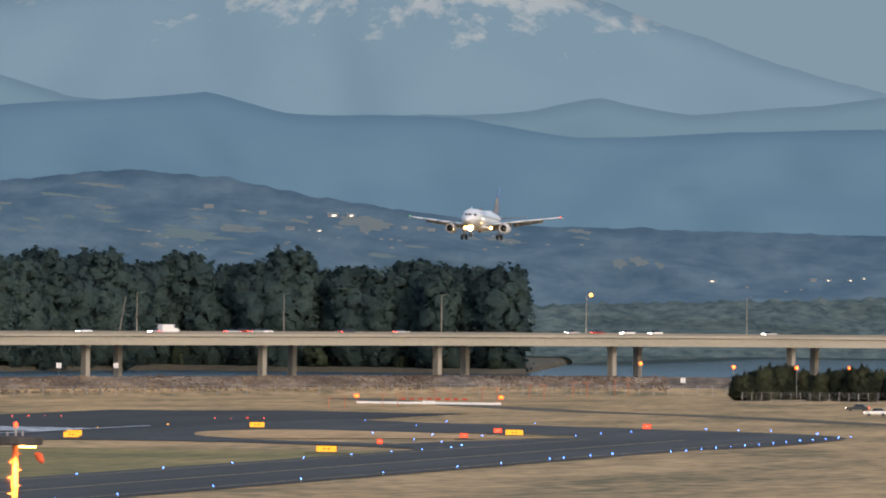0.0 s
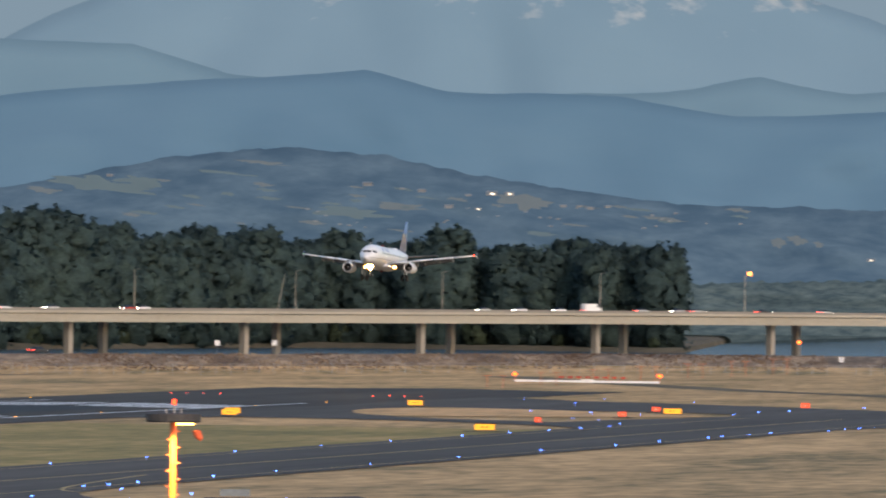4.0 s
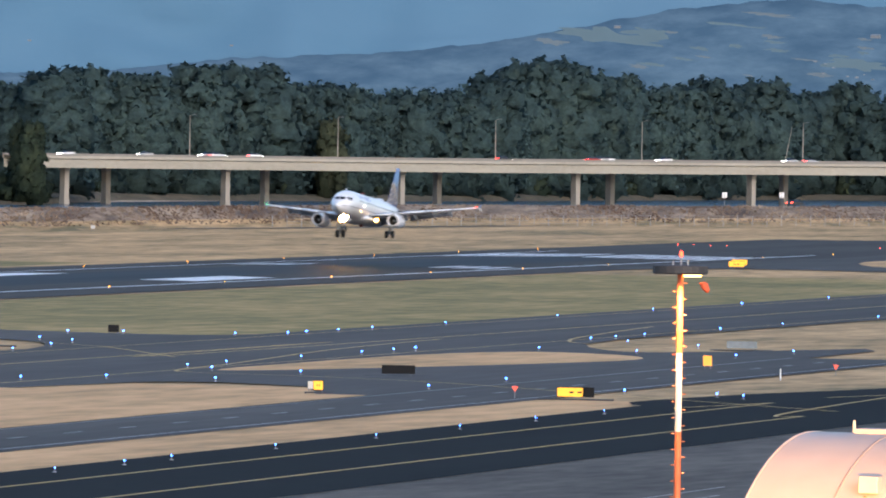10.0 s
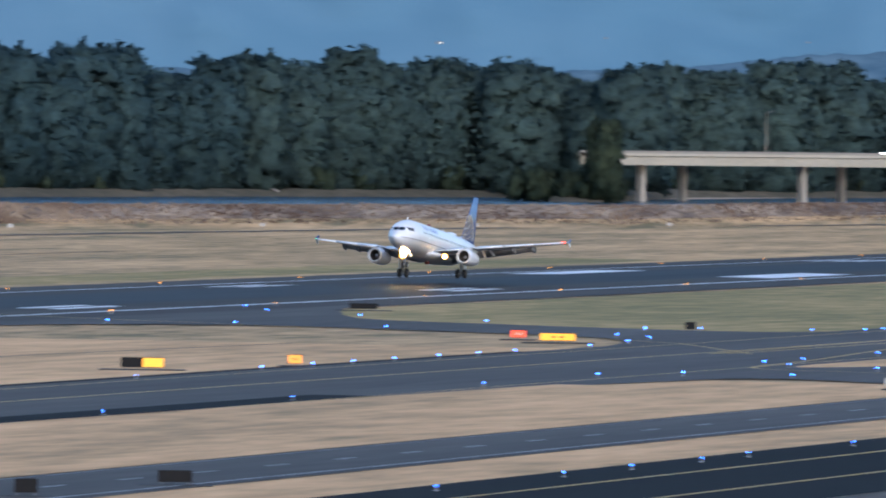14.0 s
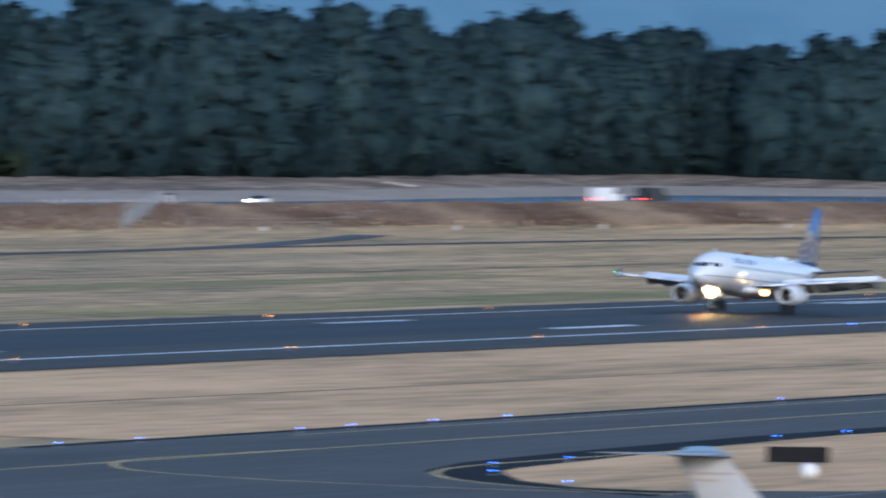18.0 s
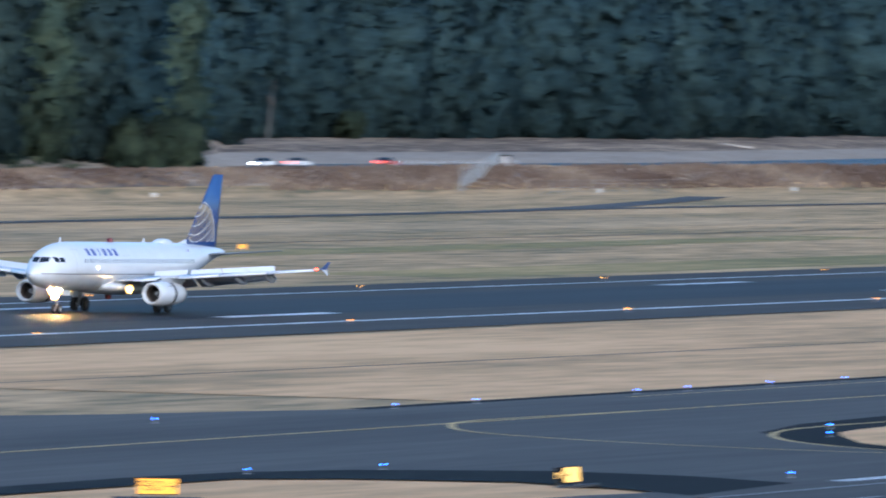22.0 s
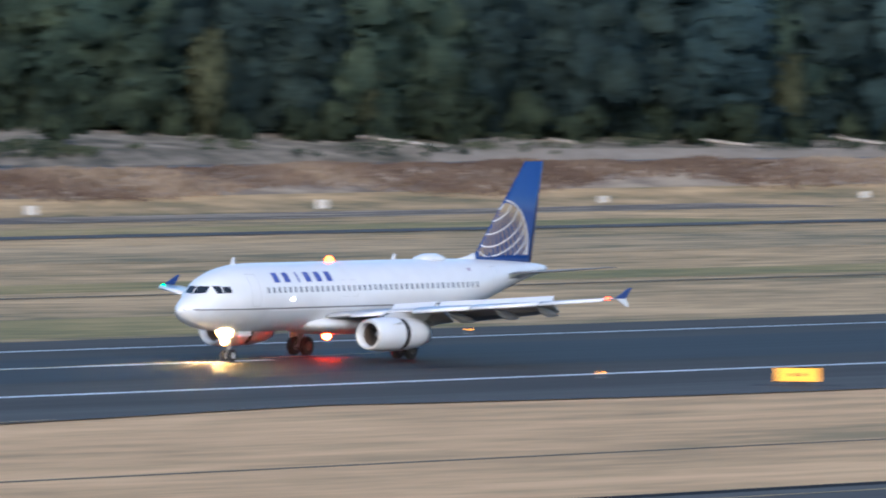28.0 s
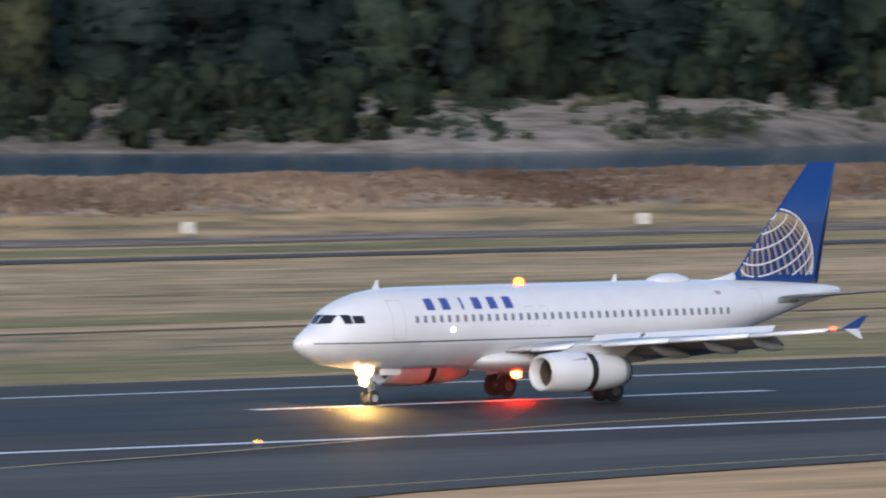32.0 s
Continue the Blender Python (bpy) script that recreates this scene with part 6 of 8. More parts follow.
marker_box(-1324, 129, 1.0, 0.6, sign_white, "pale equipment box on legs in the grass", name="equipment_box")
marker_box(-1034.15, -173.38, 0.42, 0.6, sign_white, "white box beside a yellow sign", name="equipment_box")
# cabinet brightened by the glowing sign orange; it holds no lamp
marker_box(-922, -183, 0.8, 0.9, sign_orange, "orange and white equipment cabinet on legs", name="equipment_box")
for x, y, h in ((-1328, 117, 1.6), (-958, -197, 1.0), (-905, -199, 1.1)):
    p = tagged(new("white_post"), "plain white post in the grass", "post")
    p.matrix_basis = Matrix.Translation((x, y, 0))
    bm = B()
    rod(bm, (0, 0, 0), (0, 0, h), 0.07)
    part("shaft", bm, board_white, p)
s = tagged(new("obstruction_light"), "orange obstruction light on a thin pole", "light")
s.matrix_basis = Matrix.Translation((-1300, 150, 0))
bm = B()
rod(bm, (0, 0, 0), (0, 0, 2.2), 0.05)
part("pole", bm, stem_grey, s)
bm = B()
tube(bm, [((0, 0, 2.2), 0.16, UP), ((0, 0, 2.5), 0.16, UP), ((0, 0, 2.6), 0.05, UP)], 10)
part("lamp", bm, red_glow, s, "glowing orange lamp")


def white_globe():
    s = tagged(new("reflector_globe"), "pale round globe on a short stand", "marker")
    s.matrix_basis = Matrix.Translation((-1299, -172, 0))
    bm = B()
    rod(bm, (0, 0, 0), (0, 0, 0.3), 0.08)
    part("stand", bm, stem_grey, s)
    bm = B()
    bmesh.ops.create_uvsphere(bm, u_segments=20, v_segments=12, radius=0.5, matrix=Matrix.Translation((0, 0, 0.75)))
    part("globe", bm, board_white, s, smooth=True)


white_globe()

def levee_sign(az, r, z, h):
    s = tagged(new("levee_sign"), "square white sign on a post on the levee road", "sign", group="levee signs")
    s.matrix_basis = Matrix.Translation(spot(az, r, z)) @ Matrix.Rotation(radians(az + 90), 4, "Z")
    bm = B()
    rod(bm, (0, 0.05, -0.3), (0, 0.05, h), 0.06)
    part("post", bm, stem_grey, s)
    bm = B()
    box(bm, -0.55, 0.55, -0.03, 0.03, h - 1.2, h, bevel=0.02)
    part("board", bm, board_white, s, "white board")


levee_sign(11.645, levee_r(11.645) + 2, 4.0, 3.1)
levee_sign(11.35, levee_r(11.35) + 2, 4.0, 3.1)
levee_sign(8.426, levee_r(8.426) - 18, 2.2, 1.8)

# ---- approach light bar beyond the runway end ----
def approach_bar():
    bar = tagged(new("approach_light_bar"), "low white light bar on orange posts beyond the runway", "approach lights")
    bar.matrix_basis = Matrix.Translation((352, 0, 0))
    bm = B()
    box(bm, -0.3, 0.3, -15, 15.3, 0.15, 0.62, bevel=0.03)
    part("bar", bm, board_white, bar, "white bar")
    bm = B()
    box(bm, -0.5, 0.4, -1.2, 1.4, 0.12, 0.85, bevel=0.04)
    part("centre_box", bm, board_white, bar, "white box at the middle of the bar")
    for y in np.arange(-14, 15, 3.5):
        bm = B()
        rod(bm, (0, y, 0), (0, y, 0.3), 0.08)
        part("post", bm, stem_grey, bar)
    orange = plain("orange_paint", (0.45, 0.14, 0.06), 0.6, vary=0.15)
    for y in (15.3, -15):
        bm = B()
        rod(bm, (0, y, 0.5), (0, y, 1.5), 0.06)
        part("lamp_post", bm, orange, bar)
        bm = B()
        tube(bm, [((0, y, 1.45), 0.45, UP), ((0, y, 1.85), 0.5, UP), ((0, y, 2.05), 0.2, UP)], 10)
        part("red_lamp", bm, orange_glow, bar, "glowing orange lamp")
    # lights on the runway's middle line, sixty metres apart
    for k, x in enumerate((244, 305, 368, 428, 491, 552, 613)):
        for y in (-1.6, 1.6):
            p = tagged(new("light_pole"), "slim orange approach light pole", "pole", group="approach light poles")
            h = 2.4 + 0.22 * k
            p.matrix_basis = Matrix.Translation((x, y, 0))
            bm = B()
            rod(bm, (0, 0, 0), (0, 0, h), 0.10, 0.08)
            part("pole", bm, orange, p)
            bm = B()
            box(bm, -0.08, 0.08, -0.9, 0.9, h - 0.1, h)
            part("crossbar", bm, orange, p)
    for k in range(8):
        p = tagged(new("ground_lamp"), "low red approach lamp in the grass", "airfield light", group="red approach lamps")
        p.matrix_basis = Matrix.Translation((415, 3.2 + 1.9 * k, 0))
        bm = B()
        rod(bm, (0, 0, 0), (0, 0, 0.5), 0.06)
        part("stem", bm, orange, p)
        bm = B()
        box(bm, -0.15, 0.15, -0.55, 0.55, 0.45, 0.85, bevel=0.05)
        part("head", bm, plain("lamp_head_red", (0.5, 0.06, 0.03), 0.5, vary=0.1), p, "red lamp head")


approach_bar()

# ---- lattice-runged mast with its lamp platform ----
def build_mast():
    mast = tagged(new("beacon_mast"), "tall orange and white banded pole with climbing rungs", "mast")
    x, y, top = -1518.5, -305.7, 17.0
    mast.matrix_basis = Matrix.Translation((x, y, 0))
    mo = plain("mast_orange", (0.62, 0.15, 0.05), 0.5, vary=0.15)
    mw = plain("mast_white", (0.60, 0.57, 0.55), 0.5, vary=0.12)
    for k in range(6):
        z0, z1 = top * k / 6, top * (k + 1) / 6
        bm = B()
        tube(bm, [((0, 0, z0), 0.135 - 0.004 * k, UP), ((0, 0, z1), 0.135 - 0.004 * (k + 1), UP)], 16, cap=False)
        part("pole_band", bm, mo if k % 2 else mw, mast, "orange band" if k % 2 else "white band", True)
    for k in range(56):
        z = 1 + k * 0.285
        bm = B()
        d = Vector((math.sin(radians(12)), -math.cos(radians(12)), 0)) * (0.25 if k % 2 else -0.25)
        rod(bm, (0, 0, z), d + Vector((0, 0, z)), 0.022, None, 6)
        part("rung", bm, mo, mast)
    bm = B()
    tube(bm, [((0, 0, top), 0.95, UP), ((0, 0, top + 0.06), 1.0, UP), ((0, 0, top + 0.30), 1.0, UP), ((0, 0, top + 0.33), 0.9, UP)], 20)
    part("platform", bm, plain("platform_dark", (0.05, 0.045, 0.045), 0.7, vary=0.2), mast, "dark round platform")
    for u, h in ((-0.25, 0.2), (0.0, 0.36), (0.3, 0.16)):
        bm = B()
        rod(bm, (0.1, u, top + 0.3), (0.1, u, top + 0.3 + h), 0.04)
        part("lamp_stem", bm, stem_grey, mast)
    bm = B()
    tube(bm, [((0.1, 0, top + 0.64), 0.06, UP), ((0.1, 0, top + 0.78), 0.075, UP), ((0.1, 0, top + 0.83), 0.03, UP)], 12)
    part("red_lamp", bm, red_glow, mast, "glowing red lamp")
    bm = B()
    box(bm, -0.12, 0.12, -0.75, -0.15, top - 0.09, top - 0.02, bevel=0.02)
    part("floodlight", bm, plain("sodium_glow", (1, 0.7, 0.3), 0.3, glow=8, glow_colour=(1.0, 0.50, 0.10), vary=0), mast, "glowing sodium floodlight")
    bm = B()
    tube(bm, [((0.0, -0.85, top - 0.25), 0.02, UP), ((0, -0.85, top - 0.3), 0.16, UP), ((0, -0.95, top - 0.55), 0.14, UP), ((0, -1.0, top - 0.65), 0.04, UP)], 10)
    part("wind_cone", bm, plain("cone_orange", (0.75, 0.12, 0.04), 0.7, vary=0.1), mast, "small orange cone")
    lamp = bpy.data.lights.new("mast_floodlight", "SPOT")
    lamp.energy, lamp.color, lamp.spot_size, lamp.shadow_soft_size = 6200, (1.0, 0.46, 0.11), radians(110), 0.1
    lamp.spot_blend = 1.0
    ob = new("mast_floodlight", lamp)
    w = Vector((EYE.x - x, EYE.y - y, 0)).normalized()
    ob.matrix_world = look(Vector((x, y, top - 0.1)) + w * 1.15, Vector((x, y, top - 3.5)))


build_mast()


def build_hall():
    """A barrel-roofed hall below the terrace, floodlit from its forecourt."""
    hall = tagged(new("barrel_roof_hall"), "barrel-roofed hall with pale metal roof under warm floodlight", "building")
    D, R, zt = 250.0, 7.6, 15.57
    c = spot(11.175, D, 0)
    f, r = Vector((math.cos(radians(11.175)), math.sin(radians(11.175)), 0)), Vector((math.sin(radians(11.175)), -math.cos(radians(11.175)), 0))
    axis, down = 0.944 * r - 0.33 * f, -0.944 * f - 0.33 * r
    M = Matrix((axis, down, Vector((0, 0, 1)))).transposed().to_4x4()
    M.translation = c
    hall.matrix_basis = M
    roof = plain("roof_metal", (0.40, 0.36, 0.34), 0.5, vary=0.07, size=0.6)
    seam = plain("roof_seam", (0.30, 0.26, 0.24), 0.6, vary=0.1)
    rust = plain("rusty_bracket", (0.35, 0.14, 0.07), 0.7, vary=0.2)
    unit = plain("roof_unit", (0.42, 0.40, 0.37), 0.5, vary=0.08)
    zb = zt - R
    bay = 2.05
    for k in range(8):
        bm = B()
        x0, x1 = bay * k + 0.01, bay * (k + 1) - 0.01
        corner = [(x0, 1), (x1, 1), (x1, 0.985), (x0, 0.985)]
        rings = [[bm.verts.new((x, R * q * math.cos(radians(a)), zb + R * q * math.sin(radians(a)))) for x, q in corner] for a in range(0, 181, 4)]
        for p, q in zip(rings, rings[1:]):
            for i in range(4):
                j = (i + 1) % 4
                bm.faces.new((p[i], q[i], q[j], p[j]))
        for e in bm.edges:
            e.smooth = abs(e.verts[0].co.x - e.verts[1].co.x) > 1e-4
        part("roof_panel", bm, roof, hall, "pale curved metal roof panel", True)
    for k in range(0, 9):
        bm = B()
        x = bay * k
        rings = [[bm.verts.new((x + u, R * q * math.cos(radians(a)), zb + R * q * math.sin(radians(a)))) for u, q in ((-0.02, 0.99), (-0.02, 1.003), (0.02, 1.003), (0.02, 0.99))] for a in range(0, 181, 4)]
        for p, q in zip(rings, rings[1:]):
            for i in range(4):
                bm.faces.new((p[i], q[i], q[(i + 1) % 4], p[(i + 1) % 4]))
        part("roof_seam", bm, roof if k == 0 else seam, hall, "" if k == 0 else "dark roof seam", True)
    hw = plain("hall_wall", (0.5, 0.48, 0.45), 0.8, vary=0.1)
    X = bay * 8
    for x0, x1, y0, y1 in ((0, X, -R, -R + 0.3), (0, X, R - 0.3, R)):
        bm = B()
        box(bm, x0, x1, y0, y1, 0, zb)
        part("wall", bm, hw, hall)
    for x in (0.1, X - 0.3):
        bm = B()
        loft(bm, [[Vector((x + e, y, z)) for y, z in [(R * 0.98, 0)] + [(R * 0.98 * math.cos(radians(a)), zb + R * 0.98 * math.sin(radians(a))) for a in range(0, 181, 10)] + [(-R * 0.98, 0)]] for e in (0.0, 0.2)])
        part("gable", bm, hw, hall, "rendered gable wall")

    def on_roof(x, a, lift=0.0):
        return Vector((x, (R + lift) * math.sin(radians(a)), zb + (R + lift) * math.cos(radians(a))))

    bm = B()
    rod(bm, on_roof(1.0, 0), on_roof(1.0, 0, 0.28), 0.045, 0.03)
    part("aerial", bm, unit, hall, "short white aerial")
    bm = B()
    box(bm, 1.1, 2.0, -0.4, 0.3, zt - 0.05, zt + 0.10, bevel=0.02)
    part("roof_vent", bm, roof, hall, "low roof vent")
    # drum floodlight, aerial frame and boxes fixed to the roof
    p = on_roof(2.0, 50, 0.25)
    bm = B()
    tube(bm, [(p + Vector((0, -0.2, 0)), 0.27, (Vector((1, 0, 0)), Vector((0, 0, 1)))), (p + Vector((0, 0.28, 0)), 0.31, (Vector((1, 0, 0)), Vector((0, 0, 1)))), (p + Vector((0, 0.26, 0)), 0.24, (Vector((1, 0, 0)), Vector((0, 0, 1))))], 24)
    part("drum", bm, unit, hall, "round white drum housing")
    q = on_roof(1.6, 49, 0.0)
    bm = B()
    rod(bm, q, q + Vector((0, 0.1, 1.05)), 0.03)
    rod(bm, q + Vector((-0.28, 0.1, 1.05)), q + Vector((0.28, 0.1, 1.05)), 0.025)
    rod(bm, q + Vector((-0.15, 0.1, 0.5)), q + Vector((0.15, 0.1, 0.5)), 0.04)
    part("bracket", bm, rust, hall, "rusty T-shaped bracket")
    q = on_roof(1.25, 51, 0.0)
    for k in range(4):
        bm = B()
        box(bm, q.x - 0.3, q.x + 0.3, q.y - 0.1, q.y + 0.2, q.z + 0.12 * k - 0.3, q.z + 0.12 * k - 0.22)
        part("louvre", bm, rust, hall, "brown louvre blade")
    q = on_roof(2.75, 32, 0.15)
    bm = B()
    box(bm, q.x - 0.15, q.x + 0.3, q.y - 0.15, q.y + 0.2, q.z - 0.18, q.z + 0.2, bevel=0.02)
    part("lamp_box", bm, unit, hall, "pale box on the roof")
    bm = B()
    rod(bm, q + Vector((0, 0.1, -0.25)), q + Vector((-0.15, 0.2, -0.6)), 0.05)
    part("box_bracket", bm, rust, hall)
    lamp = bpy.data.lights.new("forecourt_floodlight", "SPOT")
    lamp.energy, lamp.color, lamp.spot_size, lamp.shadow_soft_size, lamp.spot_blend = 230000, (1.0, 0.40, 0.085), radians(30), 0.5, 0.6
    ob = new("forecourt_floodlight", lamp)
    aim_at = M @ on_roof(3.0, 55)
    src = M @ Vector((17.0, 45.0, 13.0))
    ob.matrix_world = look(src, aim_at)
    post = tagged(new("floodlight_post"), "steel post with a sodium floodlight", "lamp post")
    post.matrix_basis = Matrix.Translation((src.x, src.y, 0))
    bm = B()
    rod(bm, (0, 0, 0), (0, 0, src.z - 0.25), 0.1, 0.07)
    part("pole", bm, stem_grey, post)
    bm = B()
    box(bm, -0.3, 0.3, -0.2, 0.2, src.z - 0.3, src.z - 0.2, bevel=0.02)
    part("lamp_head", bm, stem_grey, post)


build_hall()


def build_tower():
    """The red and white aerial tower with its equipment hut."""
    p = spot(18.57, 1705, 0)
    tower = tagged(new("aerial_tower"), "slim red and white lattice tower with a red lamp", "tower")
    tower.matrix_basis = Matrix.Translation(p)
    tr = plain("tower_red", (0.42, 0.12, 0.085), 0.6, vary=0.15)
    for k in range(5):
        z0, z1 = 3.1 * k, 3.1 * (k + 1)
        bm = B()
        for a, b in ((-0.42, -0.42), (0.42, -0.42), (0.42, 0.42), (-0.42, 0.42)):
            rod(bm, (a, b, z0), (a, b, z1), 0.05, None, 6)
        for j in range(3):
            za, zb = z0 + j * 1.03, z0 + (j + 1) * 1.03
            for a, b, c, d in ((-0.42, -0.42, 0.42, -0.42), (0.42, -0.42, 0.42, 0.42), (0.42, 0.42, -0.42, 0.42), (-0.42, 0.42, -0.42, -0.42)):
                rod(bm, (a, b, za), (c, d, zb), 0.03, None, 5)
                rod(bm, (c, d, za), (a, b, zb), 0.03, None, 5)
        part("lattice_bay", bm, board_white if k % 2 else tr, tower, "white lattice bay" if k % 2 else "red lattice bay")
    bm = B()
    box(bm, -0.5, 0.5, -0.5, 0.5, 15.45, 15.8, bevel=0.05)
    part("red_lamp", bm, red_glow, tower, "glowing red lamps")
    bm = B()
    box(bm, 0.3, 0.9, -0.9, 0.2, 12.2, 13.6, bevel=0.1)
    part("dish", bm, tr, tower)
    hut = tagged(new("equipment_hut"), "small white hut with red trim on a pale pad", "hut")
    hut.matrix_basis = Matrix.Translation(spot(18.68, 1700, 0)) @ Matrix.Rotation(radians(18), 4, "Z")
    bm = B()
    box(bm, -1.5, 1.5, -2.4, 2.4, 0.05, 2.5, bevel=0.04)
    part("wall", bm, board_white, hut)
    bm = B()
    box(bm, -1.7, 1.7, -2.6, 2.6, 2.5, 2.8, bevel=0.05)
    part("roof", bm, tr, hut, "red roof")
    bm = B()
    box(bm, -1.54, -1.5, -1.2, -0.2, 0.1, 2.1)
    part("door", bm, tr, hut, "red door")
    bm = B()
    box(bm, -5, 5, -9, 9, -0.1, 0.05)
    part("pad", bm, sand, hut, "pale gravel pad")


build_tower()


def build_parked_jet():
    """A T-tailed business jet on the apron; only its tail rises into view."""
    jet = tagged(new("parked_jet"), "white parked business jet with a striped T-tail", "aeroplane")
    jet.matrix_basis = Matrix.Translation(spot(19.51, 452, 0.03)) @ Matrix.Rotation(radians(87), 4, "Z")
    # fin and tailplane colours are darkened to hold the tail's shade
    jet_shaded_white = plain("jet_shaded_white", (0.46, 0.43, 0.39), 0.4, vary=0.08)
    jet_shaded_grey = plain("jet_shaded_grey", (0.26, 0.27, 0.29), 0.35, vary=0.1)
    stripe = plain("jet_stripe", (0.42, 0.34, 0.28), 0.4, vary=0.05)
    bm = B()
    tube(bm, [((-14, 0, 2.2), 0.05), ((-13, 0, 2.3), 0.6), ((-11, 0, 2.5), 1.0), ((-8, 0, 2.6), 1.15), ((-1, 0, 2.6), 1.15), ((2, 0, 2.9), 0.8), ((4.5, 0, 3.3), 0.25)], 24)
    part("fuselage", bm, white_paint, jet, smooth=True)
    bm = B()
    loops = []
    for z, x, c, t in ((3.2, -1.0, 4.2, 0.4), (5.6, 1.2, 3.1, 0.3), (7.7, 3.2, 2.3, 0.22)):
        loops.append([Vector((p.x, p.z, z)) for p in foil(x, c, 0, 0, t)])
    loft(bm, loops)
    part("fin", bm, jet_shaded_white, jet, smooth=True)
    for k in range(2):
        bm = B()
        loft(bm, [[Vector((p.x + 0.01, p.z * 1.06, z)) for p in foil(2.6 + 0.0 * k, 2.6, 0, 0, 0.235)] for z in (6.75 + 0.28 * k, 6.87 + 0.28 * k)])
        part("fin_stripe", bm, stripe, jet, "brown stripe")
    for s in (-1, 1):
        bm = B()
        loft(bm, [foil(x, c, y, z, t, s) for y, x, c, z, t in ((0.0, 3.0, 2.6, 7.8, 0.22), (5.0, 5.9, 1.3, 7.98, 0.12))])
        part("tailplane", bm, jet_shaded_grey, jet, smooth=True)
        bm = B()
        loft(bm, [foil(x, c, y, z, t, s) for y, x, c, z, t in ((0.8, -6.5, 4.5, 1.7, 0.5), (10.5, -1.5, 1.5, 2.3, 0.15))])
        part("wing", bm, white_paint, jet, smooth=True)
        bm = B()
        tube(bm, [((-2.5, s * 1.9, 3.1), 0.45), ((-2.3, s * 1.9, 3.1), 0.6), ((0.8, s * 1.9, 3.15), 0.58), ((2.2, s * 1.9, 3.2), 0.35)], 20)
        part("engine", bm, white_paint, jet, smooth=True)
        bm = B()
        wheel(bm, -2.5, s * 1.9, 0.4, 0.4, 0.15)
        rod(bm, (-2.5, s * 1.9, 0.4), (-2.5, s * 1.9, 1.8), 0.08)
        part("main_wheel", bm, rubber, jet)
    bm = B()
    wheel(bm, -11, 0, 0.3, 0.3, 0.12)
    rod(bm, (-11, 0, 0.3), (-11, 0, 1.7), 0.07)
    part("nose_wheel", bm, rubber, jet)
    bm = B()
    tube(bm, [((2.9, 0, 7.8), 0.03), ((3.3, 0, 7.8), 0.10), ((5.2, 0, 7.8), 0.11), ((5.9, 0, 7.8), 0.03)], 12)
    part("tail_bullet", bm, jet_shaded_grey, jet, smooth=True)


build_parked_jet()

# ---- levee reeds, bushes, driftwood, fences ----
def reed_material():
    n = Nodes("dry_reeds")
    gi = n.add("ShaderNodeNewGeometry")
    co = n.add("ShaderNodeTexCoord")
    tx = n.add("ShaderNodeTexNoise", Scale=0.03, Detail=4.0)
    n.link(co.outputs["Object"], tx.inputs["Vector"])
    mx = n.t.nodes.new("ShaderNodeMath")
    mx.operation = "MULTIPLY_ADD"
    mx.inputs[1].default_value = 0.22
    n.link(gi.outputs["Random Per Island"], mx.inputs[0])
    sb = n.add("ShaderNodeMapRange", **{"From Min": 0.38, "From Max": 0.62, "To Min": 0.0, "To Max": 0.65})
    n.link(tx.outputs["Fac"], sb.inputs["Value"])
    n.link(sb.outputs[0], mx.inputs[2])
    ramp = n.add("ShaderNodeValToRGB")
    el = ramp.color_ramp.elements
    el.new(0.5)
    for e, p, c in zip(el, (0.1, 0.5, 0.9), ((0.095, 0.065, 0.050), (0.165, 0.122, 0.092), (0.29, 0.228, 0.165))):
        e.position, e.color = p, (*c, 1)
    n.link(mx.outputs[0], ramp.inputs[0])
    n.link(ramp.outputs[0], n.b.inputs["Base Color"])
    n.b.inputs["Roughness"].default_value = 0.9
    n.b.inputs["Specular IOR Level"].default_value = 0.1
    return n.m


def build_reeds():
    rng = random.Random(21)
    vs, fs = [], []
    for _ in range(60000):
        az = rng.uniform(8.5, 50) if rng.random() < 0.6 else rng.uniform(18, 50)
        rl = levee_r(az)
        u = rng.uniform(0.14, 1.0)
        r = rl - 33 + 32 * u
        z = float(np.interp(r - rl, (-34, -22, -8, 0), (-0.04, 1.6, 3.7, 4.0))) - 0.06
        c = spot(az, r, z)
        grow = noise.noise((az * 3, u * 2, 0)) + 0.5
        if az > 24 and u < 0.30 + 0.30 * noise.noise((az * 1.1, 3.0, 0)) + 0.2 * rng.random():
            continue
        h = (0.25 + 0.42 * rng.random()) * (0.6 + 0.8 * max(0, grow)) * (0.6 if az < 18 else 1.0 if az < 24 else 0.75)
        w = 0.16 + 0.26 * rng.random()
        a = radians(az) + math.pi / 2 + rng.uniform(-0.7, 0.7)
        d = Vector((math.cos(a), math.sin(a), 0)) * w
        t = Vector((rng.uniform(-0.3, 0.3), rng.uniform(-0.3, 0.3), h))
        i = len(vs)
        vs += [c - d, c + d, c + d * 0.7 + t, c + t * 1.25, c - d * 0.6 + t * 0.9]
        fs.append((i, i + 1, i + 2, i + 3, i + 4))
    me = bpy.data.meshes.new("levee_reeds")
    me.from_pydata(vs, [], fs)
    me.materials.append(reed_material())
    tagged(new("levee_reeds", me), "shaggy tan and russet dry reeds on the levee", "reeds", kind="stuff")


build_reeds()


